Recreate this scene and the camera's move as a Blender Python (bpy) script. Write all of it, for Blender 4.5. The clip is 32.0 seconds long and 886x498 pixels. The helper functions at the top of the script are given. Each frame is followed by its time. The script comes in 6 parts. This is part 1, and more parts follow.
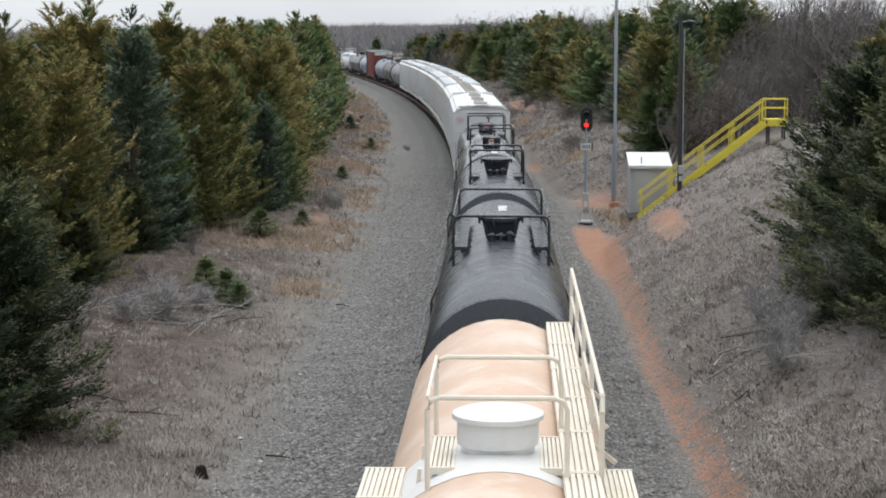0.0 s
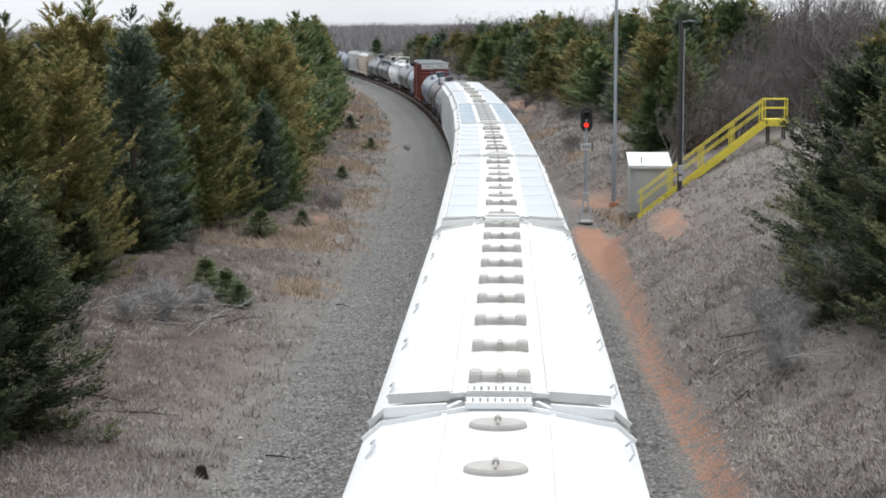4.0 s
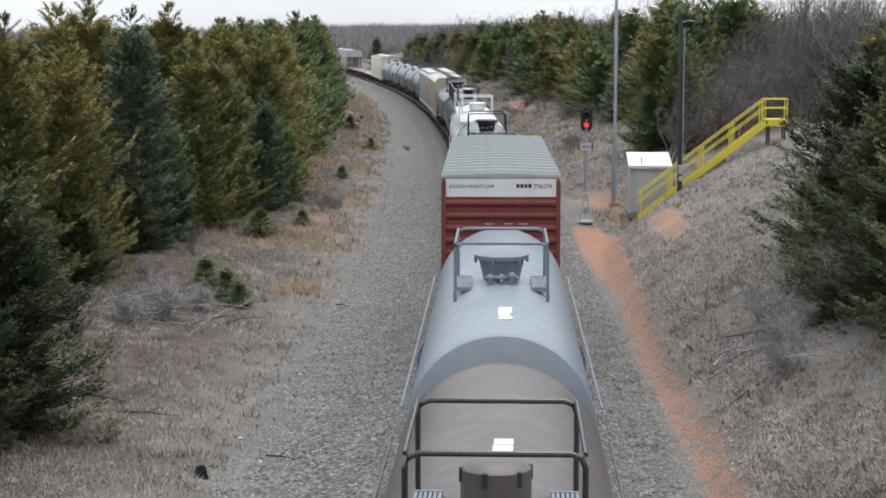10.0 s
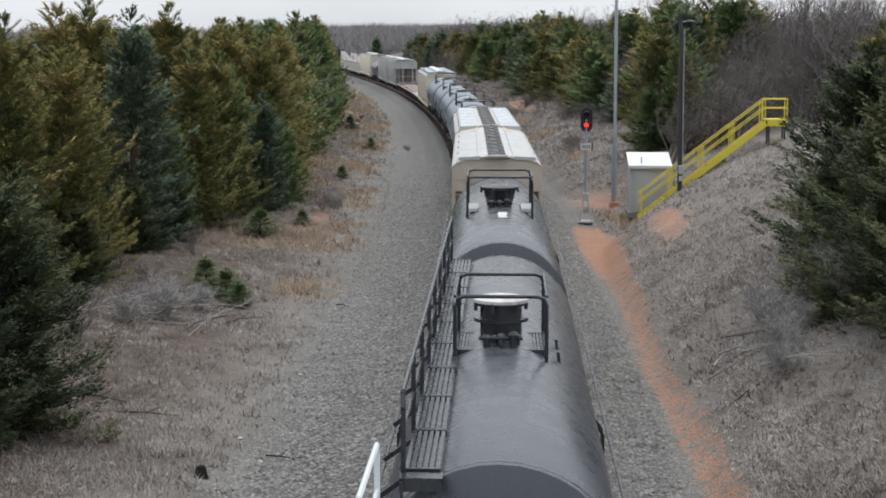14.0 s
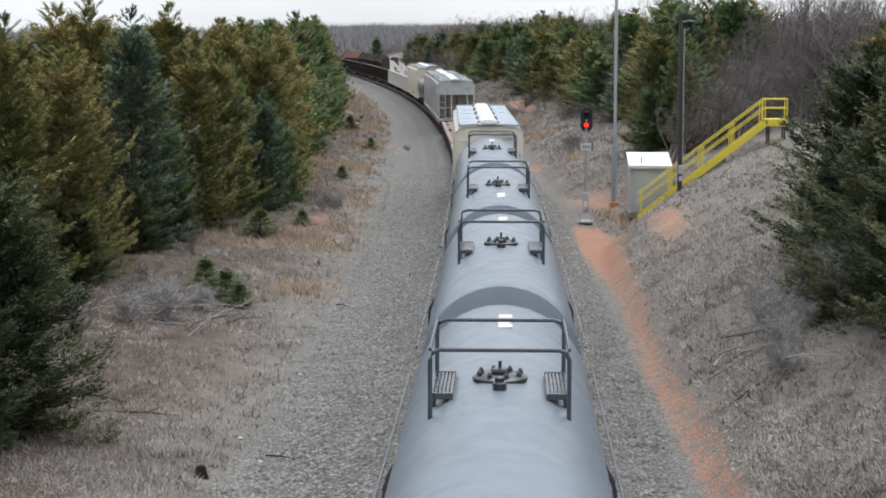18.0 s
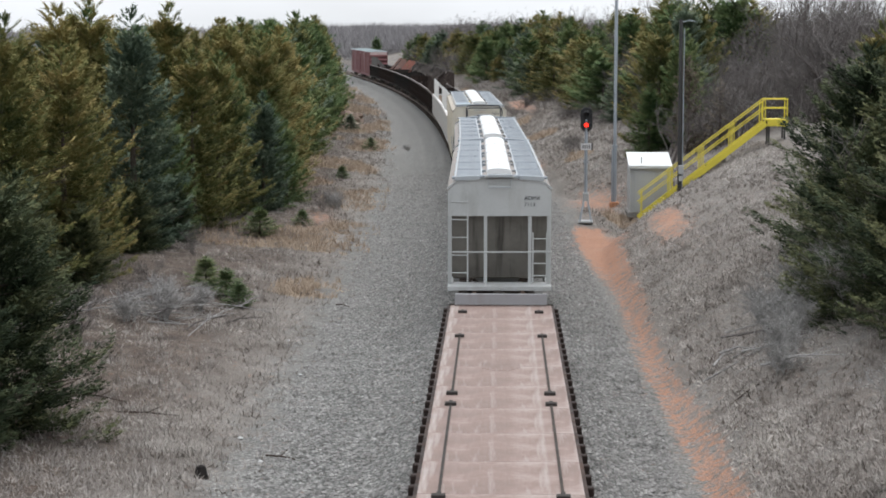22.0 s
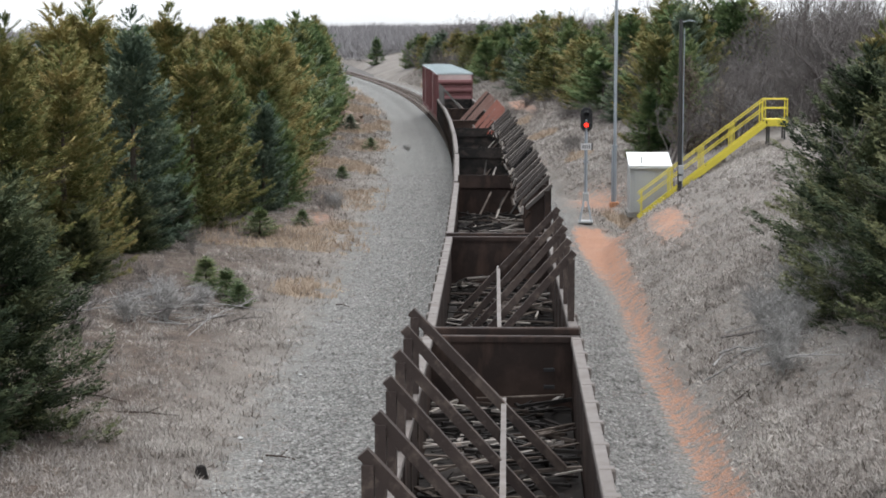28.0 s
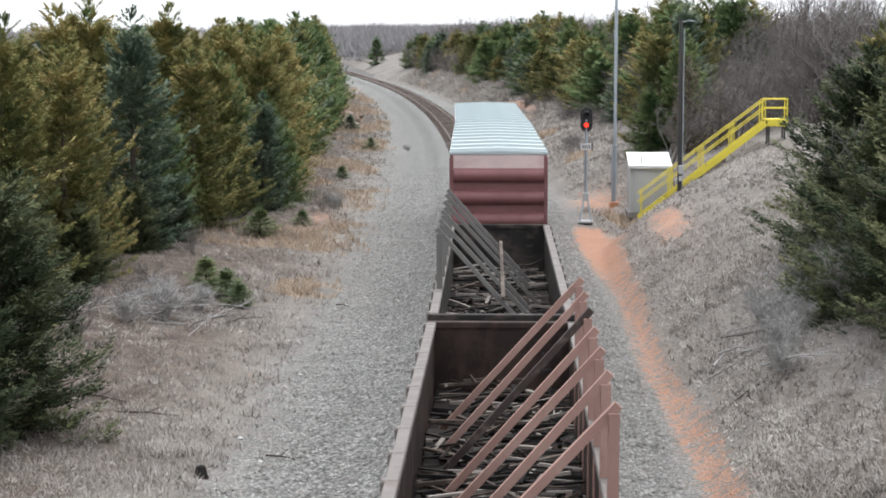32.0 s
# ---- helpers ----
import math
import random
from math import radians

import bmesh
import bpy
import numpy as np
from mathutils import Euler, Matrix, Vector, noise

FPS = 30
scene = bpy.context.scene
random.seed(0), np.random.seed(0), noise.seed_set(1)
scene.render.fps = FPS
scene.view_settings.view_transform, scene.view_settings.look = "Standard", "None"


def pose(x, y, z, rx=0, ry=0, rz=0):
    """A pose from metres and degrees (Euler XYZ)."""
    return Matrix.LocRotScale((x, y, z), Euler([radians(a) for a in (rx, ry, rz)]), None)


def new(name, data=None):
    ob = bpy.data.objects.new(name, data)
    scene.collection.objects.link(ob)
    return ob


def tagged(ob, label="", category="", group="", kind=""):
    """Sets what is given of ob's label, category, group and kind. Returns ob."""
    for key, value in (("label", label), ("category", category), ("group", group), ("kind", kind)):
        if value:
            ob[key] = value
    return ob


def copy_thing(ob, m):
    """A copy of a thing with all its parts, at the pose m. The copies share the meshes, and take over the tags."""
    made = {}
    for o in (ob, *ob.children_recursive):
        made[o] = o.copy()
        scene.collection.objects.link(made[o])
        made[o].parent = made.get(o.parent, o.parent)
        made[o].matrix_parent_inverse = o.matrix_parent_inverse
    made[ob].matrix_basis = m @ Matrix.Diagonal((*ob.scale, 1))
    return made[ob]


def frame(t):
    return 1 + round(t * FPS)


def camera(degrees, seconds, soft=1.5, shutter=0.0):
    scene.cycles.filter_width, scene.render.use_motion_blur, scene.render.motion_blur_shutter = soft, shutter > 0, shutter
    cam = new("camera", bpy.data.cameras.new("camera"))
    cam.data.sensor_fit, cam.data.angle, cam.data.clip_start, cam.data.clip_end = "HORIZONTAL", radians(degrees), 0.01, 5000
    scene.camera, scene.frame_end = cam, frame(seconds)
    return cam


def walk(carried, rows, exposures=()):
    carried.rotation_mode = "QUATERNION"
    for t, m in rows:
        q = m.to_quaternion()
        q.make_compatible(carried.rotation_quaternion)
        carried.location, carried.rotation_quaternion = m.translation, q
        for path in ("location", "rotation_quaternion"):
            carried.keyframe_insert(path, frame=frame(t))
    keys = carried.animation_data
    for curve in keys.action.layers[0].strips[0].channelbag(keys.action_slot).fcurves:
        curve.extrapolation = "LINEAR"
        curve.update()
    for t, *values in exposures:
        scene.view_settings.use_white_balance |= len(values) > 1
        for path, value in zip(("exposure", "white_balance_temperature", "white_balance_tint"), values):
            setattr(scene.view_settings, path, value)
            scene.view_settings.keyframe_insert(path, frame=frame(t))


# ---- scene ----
# The camera stands on a bridge nine metres over the rails and looks along the line.
cam = camera(26.99, 32.0, soft=1.8)
EYE = (0.0, 0.0, 9.0)


def aim(dx=0.0, dy=0.0):
    """The camera's turn; dx, dy: a shake to the right and down, in hundredths of a degree."""
    return pose(EYE[0], EYE[1], EYE[2], 90 - 6.957 - dy * 0.01, 0, 2.755 - dx * 0.01)


walk(cam, [(0.0, aim()), (3.2, aim()), (3.5, aim(2.6, 0)), (3.8, aim()), (17.3, aim()), (17.5, aim(1.5, -2.0)),
           (17.7, aim()), (18.7, aim()), (19.0, aim(4.6, 0)), (19.5, aim(4.6, -3.4)), (19.8, aim(2, 0)), (20.2, aim(0.5, 0)),
           (20.5, aim(0, -1.5)), (20.8, aim()), (23.3, aim()), (23.5, aim(2.4, 0)), (23.8, aim()), (28.8, aim()),
           (29.0, aim(-0.8, -1.6)), (29.2, aim()), (32.0, aim())],
     exposures=[(0.0, 0.03), (1.0, 0.23), (2.0, 0.28), (3.5, 0.23), (5.5, 0.03), (6.0, 0.03), (7.0, -0.22), (8.0, -0.22), (9.0, 0.23), (12.0, 0.23), (13.0, 0.03), (14.0, 0.03),
                (17.0, 0.23), (20.0, 0.23), (21.0, 0.08), (22.0, 0.23), (24.0, 0.23), (25.0, 0.03), (28.0, 0.48), (29.0, 0.73), (32.0, 0.73)])

# ---- light: an overcast winter day ----
SUN_ELEV, SUN_AZ = 68.0, 15.0
scene.view_settings.exposure = 0.0
world = bpy.data.worlds.new("world")
scene.world = world
world.use_nodes = True
wn, wl = world.node_tree.nodes, world.node_tree.links
wn.clear()
w_out = wn.new("ShaderNodeOutputWorld")
w_bg = wn.new("ShaderNodeBackground")
w_sky = wn.new("ShaderNodeTexSky")
w_sky.sky_type, w_sky.sun_disc = "NISHITA", False
w_sky.sun_elevation, w_sky.sun_rotation = radians(SUN_ELEV), radians(SUN_AZ)
w_sky.air_density, w_sky.dust_density, w_sky.ozone_density = 1.0, 2.5, 1.0
w_co = wn.new("ShaderNodeTexCoord")
w_map = wn.new("ShaderNodeMapping")
w_map.inputs["Scale"].default_value = (1.0, 1.0, 5.0)
w_noise = wn.new("ShaderNodeTexNoise")
w_noise.inputs["Scale"].default_value, w_noise.inputs["Detail"].default_value = 3.0, 6.0
w_ramp = wn.new("ShaderNodeValToRGB")
w_ramp.color_ramp.elements[0].position, w_ramp.color_ramp.elements[0].color = 0.32, (0.72, 0.72, 0.72, 1)
w_ramp.color_ramp.elements[1].position, w_ramp.color_ramp.elements[1].color = 0.62, (0.97, 0.97, 0.97, 1)
w_mix = wn.new("ShaderNodeMixRGB")
w_mix.inputs["Color2"].default_value = (9.3, 9.65, 10.15, 1)
wl.new(w_co.outputs["Generated"], w_map.inputs["Vector"])
wl.new(w_map.outputs["Vector"], w_noise.inputs["Vector"])
wl.new(w_noise.outputs["Fac"], w_ramp.inputs["Fac"])
wl.new(w_ramp.outputs["Color"], w_mix.inputs["Fac"])
wl.new(w_sky.outputs["Color"], w_mix.inputs["Color1"])
# an overcast sky is brighter overhead than at the horizon
w_sep = wn.new("ShaderNodeSeparateXYZ")
w_rng = wn.new("ShaderNodeMapRange")
for key, value in (("From Min", 0.0), ("From Max", 1.0), ("To Min", 1.42), ("To Max", 2.55)):
    w_rng.inputs[key].default_value = value
w_mul = wn.new("ShaderNodeMixRGB")
w_mul.blend_type, w_mul.inputs["Fac"].default_value = "MULTIPLY", 1.0
wl.new(w_co.outputs["Generated"], w_sep.inputs["Vector"])
wl.new(w_sep.outputs["Z"], w_rng.inputs["Value"])
wl.new(w_mix.outputs["Color"], w_mul.inputs["Color1"])
wl.new(w_rng.outputs["Result"], w_mul.inputs["Color2"])
wl.new(w_mul.outputs["Color"], w_bg.inputs["Color"])
w_bg.inputs["Strength"].default_value = 0.064
wl.new(w_bg.outputs["Background"], w_out.inputs["Surface"])
sun = bpy.data.lights.new("sun", "SUN")
sun.energy, sun.angle, sun.color = 1.5, radians(40), (1.0, 0.98, 0.95)
sun_ob = new("sun", sun)
sun_ob.rotation_euler = (radians(90 - SUN_ELEV), 0, radians(180 - SUN_AZ))

# ---- materials ----
MATS = {}


def material(name):
    m = bpy.data.materials.new(name)
    m.use_nodes = True
    n, l = m.node_tree.nodes, m.node_tree.links
    return m, n, l, n["Principled BSDF"]


def noise_node(n, l, co, scale, detail=5.0, rough=0.6, stretch=None):
    t = n.new("ShaderNodeTexNoise")
    t.inputs["Scale"].default_value, t.inputs["Detail"].default_value, t.inputs["Roughness"].default_value = scale, detail, rough
    if stretch:
        mp = n.new("ShaderNodeMapping")
        mp.inputs["Scale"].default_value = stretch
        l.new(co, mp.inputs["Vector"])
        l.new(mp.outputs["Vector"], t.inputs["Vector"])
    else:
        l.new(co, t.inputs["Vector"])
    return t.outputs["Fac"]


def ramp_node(n, l, fac, stops):
    r = n.new("ShaderNodeValToRGB")
    e = r.color_ramp.elements
    while len(e) < len(stops):
        e.new(0.5)
    for k, (pos, col) in zip(e, stops):
        k.position, k.color = pos, (*col, 1)
    l.new(fac, r.inputs["Fac"])
    return r.outputs["Color"]


def mix_node(n, l, fac, a, b, kind="MIX"):
    m = n.new("ShaderNodeMixRGB")
    m.blend_type = kind
    for sock, v in ((m.inputs["Fac"], fac), (m.inputs["Color1"], a), (m.inputs["Color2"], b)):
        if isinstance(v, (int, float)):
            sock.default_value = v
        elif isinstance(v, tuple):
            sock.default_value = (*v, 1)
        else:
            l.new(v, sock)
    return m.outputs["Color"]


def bump_node(n, l, bsdf, height, strength=0.3, dist=0.02):
    b = n.new("ShaderNodeBump")
    b.inputs["Strength"].default_value, b.inputs["Distance"].default_value = strength, dist
    l.new(height, b.inputs["Height"])
    l.new(b.outputs["Normal"], bsdf.inputs["Normal"])


def paint(name, col, rough=0.5, dirt=(0.16, 0.12, 0.09), amount=0.35, metal=0.0, streak=1.0, vary=0.12, spec=0.5, flow=(1.2, 1.3, 0.25)):
    """Weathered railway paint: broad stains, fine grain, and streaks that run down the sides."""
    m, n, l, b = material(name)
    co = n.new("ShaderNodeTexCoord").outputs["Object"]
    big = noise_node(n, l, co, 0.55, 6, 0.65)
    run = noise_node(n, l, co, 1.6, 5, 0.6, flow)
    fine = noise_node(n, l, co, 28.0, 4, 0.6)
    lo = tuple(c * (1 - vary) for c in col)
    hi = tuple(min(1, c * (1 + vary * 0.6)) for c in col)
    base = ramp_node(n, l, big, [(0.3, lo), (0.7, hi)])
    k1 = ramp_node(n, l, big, [(0.5, (0, 0, 0)), (0.85, (amount,) * 3)])
    k2 = ramp_node(n, l, run, [(0.52, (0, 0, 0)), (0.8, (amount * streak,) * 3)])
    c = mix_node(n, l, k1, base, dirt)
    c = mix_node(n, l, k2, c, dirt)
    c = mix_node(n, l, 0.12, c, ramp_node(n, l, fine, [(0.35, tuple(x * 0.6 for x in col)), (0.65, hi)]))
    l.new(c, b.inputs["Base Color"])
    l.new(ramp_node(n, l, run, [(0.3, (rough * 0.8,) * 3), (0.75, (min(1, rough * 1.35),) * 3)]), b.inputs["Roughness"])
    b.inputs["Metallic"].default_value = metal
    b.inputs["Specular IOR Level"].default_value = spec
    bump_node(n, l, b, fine, 0.12, 0.01)
    MATS[name] = m
    return m


paint("white_paint", (0.68, 0.68, 0.665), 0.45, (0.45, 0.42, 0.37), 0.35)
paint("clean_white", (0.70, 0.715, 0.715), 0.4, (0.5, 0.48, 0.44), 0.2)
paint("cream_paint", (0.74, 0.69, 0.585), 0.5, (0.42, 0.30, 0.19), 0.4)
paint("grey_white", (0.46, 0.465, 0.46), 0.5, (0.28, 0.24, 0.2), 0.45)
paint("light_grey", (0.47, 0.48, 0.47), 0.5, (0.2, 0.17, 0.14), 0.45)
paint("tan_paint", (0.50, 0.44, 0.36), 0.55, (0.22, 0.15, 0.1), 0.5)
paint("end_stain", (0.25, 0.235, 0.21), 0.7, (0.014, 0.012, 0.010), 1.0, vary=0.3, spec=0.12, flow=(2.2, 0.25, 0.1))
paint("galvanised", (0.42, 0.45, 0.47), 0.45, (0.3, 0.3, 0.3), 0.3, metal=0.35)
paint("blue_grating", (0.40, 0.475, 0.53), 0.5, (0.3, 0.32, 0.33), 0.3, metal=0.2)
paint("white_grating", (0.58, 0.62, 0.65), 0.5, (0.48, 0.46, 0.42), 0.35)
paint("dark_grating", (0.20, 0.23, 0.26), 0.5, (0.12, 0.11, 0.1), 0.4, metal=0.3)
paint("hatch_grey", (0.40, 0.385, 0.36), 0.6, (0.2, 0.18, 0.15), 0.5)
paint("hatch_steel", (0.20, 0.20, 0.20), 0.55, (0.11, 0.10, 0.09), 0.5)
paint("peeling_white", (0.62, 0.61, 0.58), 0.6, (0.10, 0.09, 0.08), 1.0, vary=0.3)
paint("black_paint", (0.020, 0.0235, 0.030), 0.27, (0.045, 0.051, 0.060), 0.4)
paint("dark_grey_paint", (0.049, 0.056, 0.068), 0.27, (0.094, 0.102, 0.113), 0.35)
paint("brown_grey_paint", (0.085, 0.074, 0.07), 0.4, (0.15, 0.11, 0.085), 0.45)
paint("slate_blue_paint", (0.150, 0.182, 0.222), 0.36, (0.10, 0.105, 0.115), 0.3)
paint("pale_blue_paint", (0.185, 0.228, 0.275), 0.38, (0.30, 0.215, 0.15), 0.55)
paint("light_blue_paint", (0.22, 0.27, 0.325), 0.34, (0.16, 0.17, 0.18), 0.2)
paint("rusty_grey_paint", (0.185, 0.215, 0.245), 0.45, (0.36, 0.215, 0.12), 1.0, vary=0.2)
paint("salmon_paint", (0.60, 0.43, 0.315), 0.5, (0.70, 0.66, 0.60), 0.9)
paint("oxide_red", (0.17, 0.035, 0.025), 0.55, (0.07, 0.03, 0.025), 0.4)
paint("faded_red", (0.17, 0.065, 0.066), 0.6, (0.1, 0.055, 0.05), 0.5)
paint("peeling_pink", (0.56, 0.43, 0.41), 0.6, (0.36, 0.2, 0.2), 0.9, vary=0.3, flow=(0.5, 1.0, 1.2))
paint("roof_zinc", (0.42, 0.46, 0.46), 0.42, (0.34, 0.2, 0.18), 0.45, metal=0.3)
paint("roof_dull", (0.36, 0.39, 0.39), 0.5, (0.3, 0.19, 0.17), 0.5, metal=0.25)
paint("deck_rust", (0.215, 0.150, 0.128), 0.75, (0.40, 0.37, 0.35), 1.0, vary=0.35, flow=(2.6, 0.22, 1.0))
paint("roof_tan", (0.27, 0.24, 0.215), 0.6, (0.36, 0.33, 0.3), 0.6, vary=0.25)
paint("deck_grey", (0.30, 0.30, 0.31), 0.7, (0.2, 0.16, 0.13), 0.5)
paint("gondola_brown", (0.030, 0.021, 0.018), 0.65, (0.105, 0.066, 0.05), 0.75, vary=0.35, spec=0.12, flow=(1.6, 1.6, 0.5))
paint("gondola_black", (0.022, 0.020, 0.019), 0.6, (0.115, 0.088, 0.074), 0.9, vary=0.45, spec=0.12, flow=(1.0, 1.0, 1.8))
paint("gondola_rim", (0.125, 0.108, 0.098), 0.65, (0.09, 0.066, 0.054), 0.5)
paint("gondola_white", (0.66, 0.65, 0.63), 0.55, (0.26, 0.13, 0.06), 0.75)
paint("rust_inside", (0.44, 0.37, 0.29), 0.7, (0.24, 0.115, 0.045), 1.0, vary=0.3, flow=(0.7, 0.7, 0.5))
paint("beam_red", (0.37, 0.165, 0.13), 0.7, (0.22, 0.11, 0.09), 0.7, spec=0.12)
paint("beam_brown", (0.27, 0.165, 0.14), 0.7, (0.36, 0.26, 0.22), 0.6, spec=0.12)
paint("beam_dark", (0.050, 0.038, 0.034), 0.7, (0.19, 0.15, 0.125), 0.7, spec=0.12, flow=(3.0, 3.0, 3.0))
paint("beam_white", (0.72, 0.72, 0.71), 0.5, (0.45, 0.4, 0.33), 0.4)
paint("beam_grey", (0.085, 0.075, 0.07), 0.7, (0.08, 0.07, 0.06), 0.5, spec=0.12)
paint("truck_steel", (0.045, 0.04, 0.037), 0.75, (0.1, 0.07, 0.05), 0.5, spec=0.12)
paint("rail_steel", (0.16, 0.12, 0.10), 0.55, (0.2, 0.1, 0.06), 0.5, metal=0.3)
paint("yellow_paint", (0.72, 0.60, 0.06), 0.5, (0.5, 0.4, 0.08), 0.2)
paint("shed_grey", (0.40, 0.41, 0.41), 0.5, (0.3, 0.28, 0.25), 0.25)
paint("pole_steel", (0.36, 0.40, 0.44), 0.4, (0.25, 0.25, 0.25), 0.2, metal=0.4)
paint("pole_dark", (0.03, 0.029, 0.029), 0.6, (0.12, 0.11, 0.1), 0.4)
paint("signal_black", (0.012, 0.012, 0.013), 0.5, (0.03, 0.03, 0.03), 0.3)
paint("print_black", (0.02, 0.02, 0.022), 0.6, (0.1, 0.1, 0.1), 0.3)
paint("print_white", (0.6, 0.6, 0.6), 0.6, (0.5, 0.5, 0.5), 0.2)
paint("print_red", (0.5, 0.12, 0.08), 0.6, (0.4, 0.3, 0.25), 0.3)
paint("scrap_wood", (0.065, 0.05, 0.042), 0.85, (0.26, 0.22, 0.19), 0.8, vary=0.4, spec=0.12)
paint("scrap_black", (0.018, 0.016, 0.015), 0.8, (0.06, 0.05, 0.045), 0.6, vary=0.4, spec=0.12)
paint("scrap_pale", (0.30, 0.27, 0.245), 0.85, (0.18, 0.15, 0.12), 0.7, vary=0.3, spec=0.12)
paint("beam_pale", (0.15, 0.142, 0.135), 0.7, (0.07, 0.06, 0.055), 0.6, spec=0.12)
paint("roof_pale", (0.46, 0.52, 0.53), 0.4, (0.40, 0.42, 0.42), 0.4, metal=0.2)
paint("grain", (0.55, 0.42, 0.12), 0.9, (0.4, 0.3, 0.1), 0.4)
paint("gloss_grey", (0.085, 0.091, 0.10), 0.15, (0.13, 0.135, 0.14), 0.25)
paint("rock", (0.23, 0.165, 0.125), 0.9, (0.15, 0.13, 0.115), 0.7, vary=0.4)


def glow_red():
    m, n, l, b = material("signal_red")
    b.inputs["Base Color"].default_value = (0.8, 0.02, 0.01, 1)
    b.inputs["Emission Color"].default_value = (1.0, 0.035, 0.02, 1)
    b.inputs["Emission Strength"].default_value = 1.8
    MATS["signal_red"] = m


glow_red()


def soil_mat(name, stops, wide=0.25, fine=9.0, strength=0.6):
    m, n, l, b = material(name)
    co = n.new("ShaderNodeTexCoord").outputs["Object"]
    a = noise_node(n, l, co, wide, 8, 0.7)
    f = noise_node(n, l, co, fine, 7, 0.75)
    c1 = ramp_node(n, l, a, stops)
    c2 = ramp_node(n, l, f, [(0.25, (0.35,) * 3), (0.55, (1,) * 3), (0.8, (1.5, 1.45, 1.4))])
    c = mix_node(n, l, 1.0, c1, c2, "MULTIPLY")
    l.new(c, b.inputs["Base Color"])
    b.inputs["Roughness"].default_value = 0.95
    bump_node(n, l, b, f, strength, 0.08)
    MATS[name] = m


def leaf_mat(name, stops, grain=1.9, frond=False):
    """Foliage: every blade takes a tone of its own (with frond, the mesh's tone), and broad patches of the tree
    another.
    """
    m, n, l, b = material(name)
    g = n.new("ShaderNodeNewGeometry")
    o = n.new("ShaderNodeObjectInfo")
    co = n.new("ShaderNodeTexCoord").outputs["Object"]
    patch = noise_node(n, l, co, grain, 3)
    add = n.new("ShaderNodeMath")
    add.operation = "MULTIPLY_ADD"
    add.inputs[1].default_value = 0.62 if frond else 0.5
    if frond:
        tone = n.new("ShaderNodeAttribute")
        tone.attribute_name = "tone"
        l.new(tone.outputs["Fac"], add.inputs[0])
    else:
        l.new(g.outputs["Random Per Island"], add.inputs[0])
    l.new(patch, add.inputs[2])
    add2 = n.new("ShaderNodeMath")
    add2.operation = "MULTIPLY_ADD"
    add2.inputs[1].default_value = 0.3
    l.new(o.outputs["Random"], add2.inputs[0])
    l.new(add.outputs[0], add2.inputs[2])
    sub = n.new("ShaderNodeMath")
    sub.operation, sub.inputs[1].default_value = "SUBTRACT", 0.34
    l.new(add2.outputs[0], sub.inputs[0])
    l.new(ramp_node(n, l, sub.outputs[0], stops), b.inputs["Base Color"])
    b.inputs["Roughness"].default_value = 0.75
    b.inputs["Specular IOR Level"].default_value = 0.12
    MATS[name] = m


soil_mat("dry_grass_soil", [(0.3, (0.13, 0.105, 0.08)), (0.5, (0.22, 0.19, 0.155)), (0.7, (0.30, 0.265, 0.225))])
soil_mat("gravel_verge", [(0.3, (0.20, 0.19, 0.175)), (0.5, (0.27, 0.255, 0.24)), (0.7, (0.31, 0.295, 0.275))], 0.3, 16.0, 0.8)
soil_mat("red_clay", [(0.3, (0.38, 0.155, 0.07)), (0.5, (0.47, 0.22, 0.115)), (0.7, (0.42, 0.26, 0.18))], 0.4, 7.0, 0.5)
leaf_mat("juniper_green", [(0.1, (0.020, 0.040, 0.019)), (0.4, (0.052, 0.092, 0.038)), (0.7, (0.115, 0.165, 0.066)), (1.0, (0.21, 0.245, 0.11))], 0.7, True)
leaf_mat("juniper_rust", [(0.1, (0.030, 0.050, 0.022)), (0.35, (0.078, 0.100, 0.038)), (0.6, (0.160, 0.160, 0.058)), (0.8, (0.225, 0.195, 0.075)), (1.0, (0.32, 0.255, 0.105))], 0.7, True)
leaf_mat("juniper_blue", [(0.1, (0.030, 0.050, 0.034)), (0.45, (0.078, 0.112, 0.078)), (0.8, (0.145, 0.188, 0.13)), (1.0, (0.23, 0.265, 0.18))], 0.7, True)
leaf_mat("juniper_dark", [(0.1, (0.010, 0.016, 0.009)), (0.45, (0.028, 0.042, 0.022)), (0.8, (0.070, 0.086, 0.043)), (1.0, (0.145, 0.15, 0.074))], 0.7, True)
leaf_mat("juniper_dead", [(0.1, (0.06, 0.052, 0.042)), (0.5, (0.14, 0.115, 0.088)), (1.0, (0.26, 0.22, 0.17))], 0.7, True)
leaf_mat("dry_blades", [(0.1, (0.128, 0.105, 0.09)), (0.4, (0.212, 0.186, 0.166)), (0.7, (0.345, 0.317, 0.293)), (1.0, (0.49, 0.456, 0.413))], 0.5, True)
leaf_mat("sedge", [(0.1, (0.22, 0.16, 0.12)), (0.5, (0.33, 0.25, 0.19)), (1.0, (0.47, 0.38, 0.29))], 0.5, True)
leaf_mat("stone_bits", [(0.1, (0.08, 0.077, 0.074)), (0.45, (0.19, 0.183, 0.176)), (0.8, (0.32, 0.31, 0.30)), (1.0, (0.42, 0.41, 0.39))])
soil_mat("bare_twig", [(0.3, (0.10, 0.088, 0.082)), (0.55, (0.17, 0.153, 0.146)), (0.8, (0.27, 0.252, 0.243))], 0.8, 14.0, 0.3)
soil_mat("bark", [(0.3, (0.06, 0.045, 0.036)), (0.7, (0.13, 0.10, 0.08))], 1.5, 14.0, 0.6)
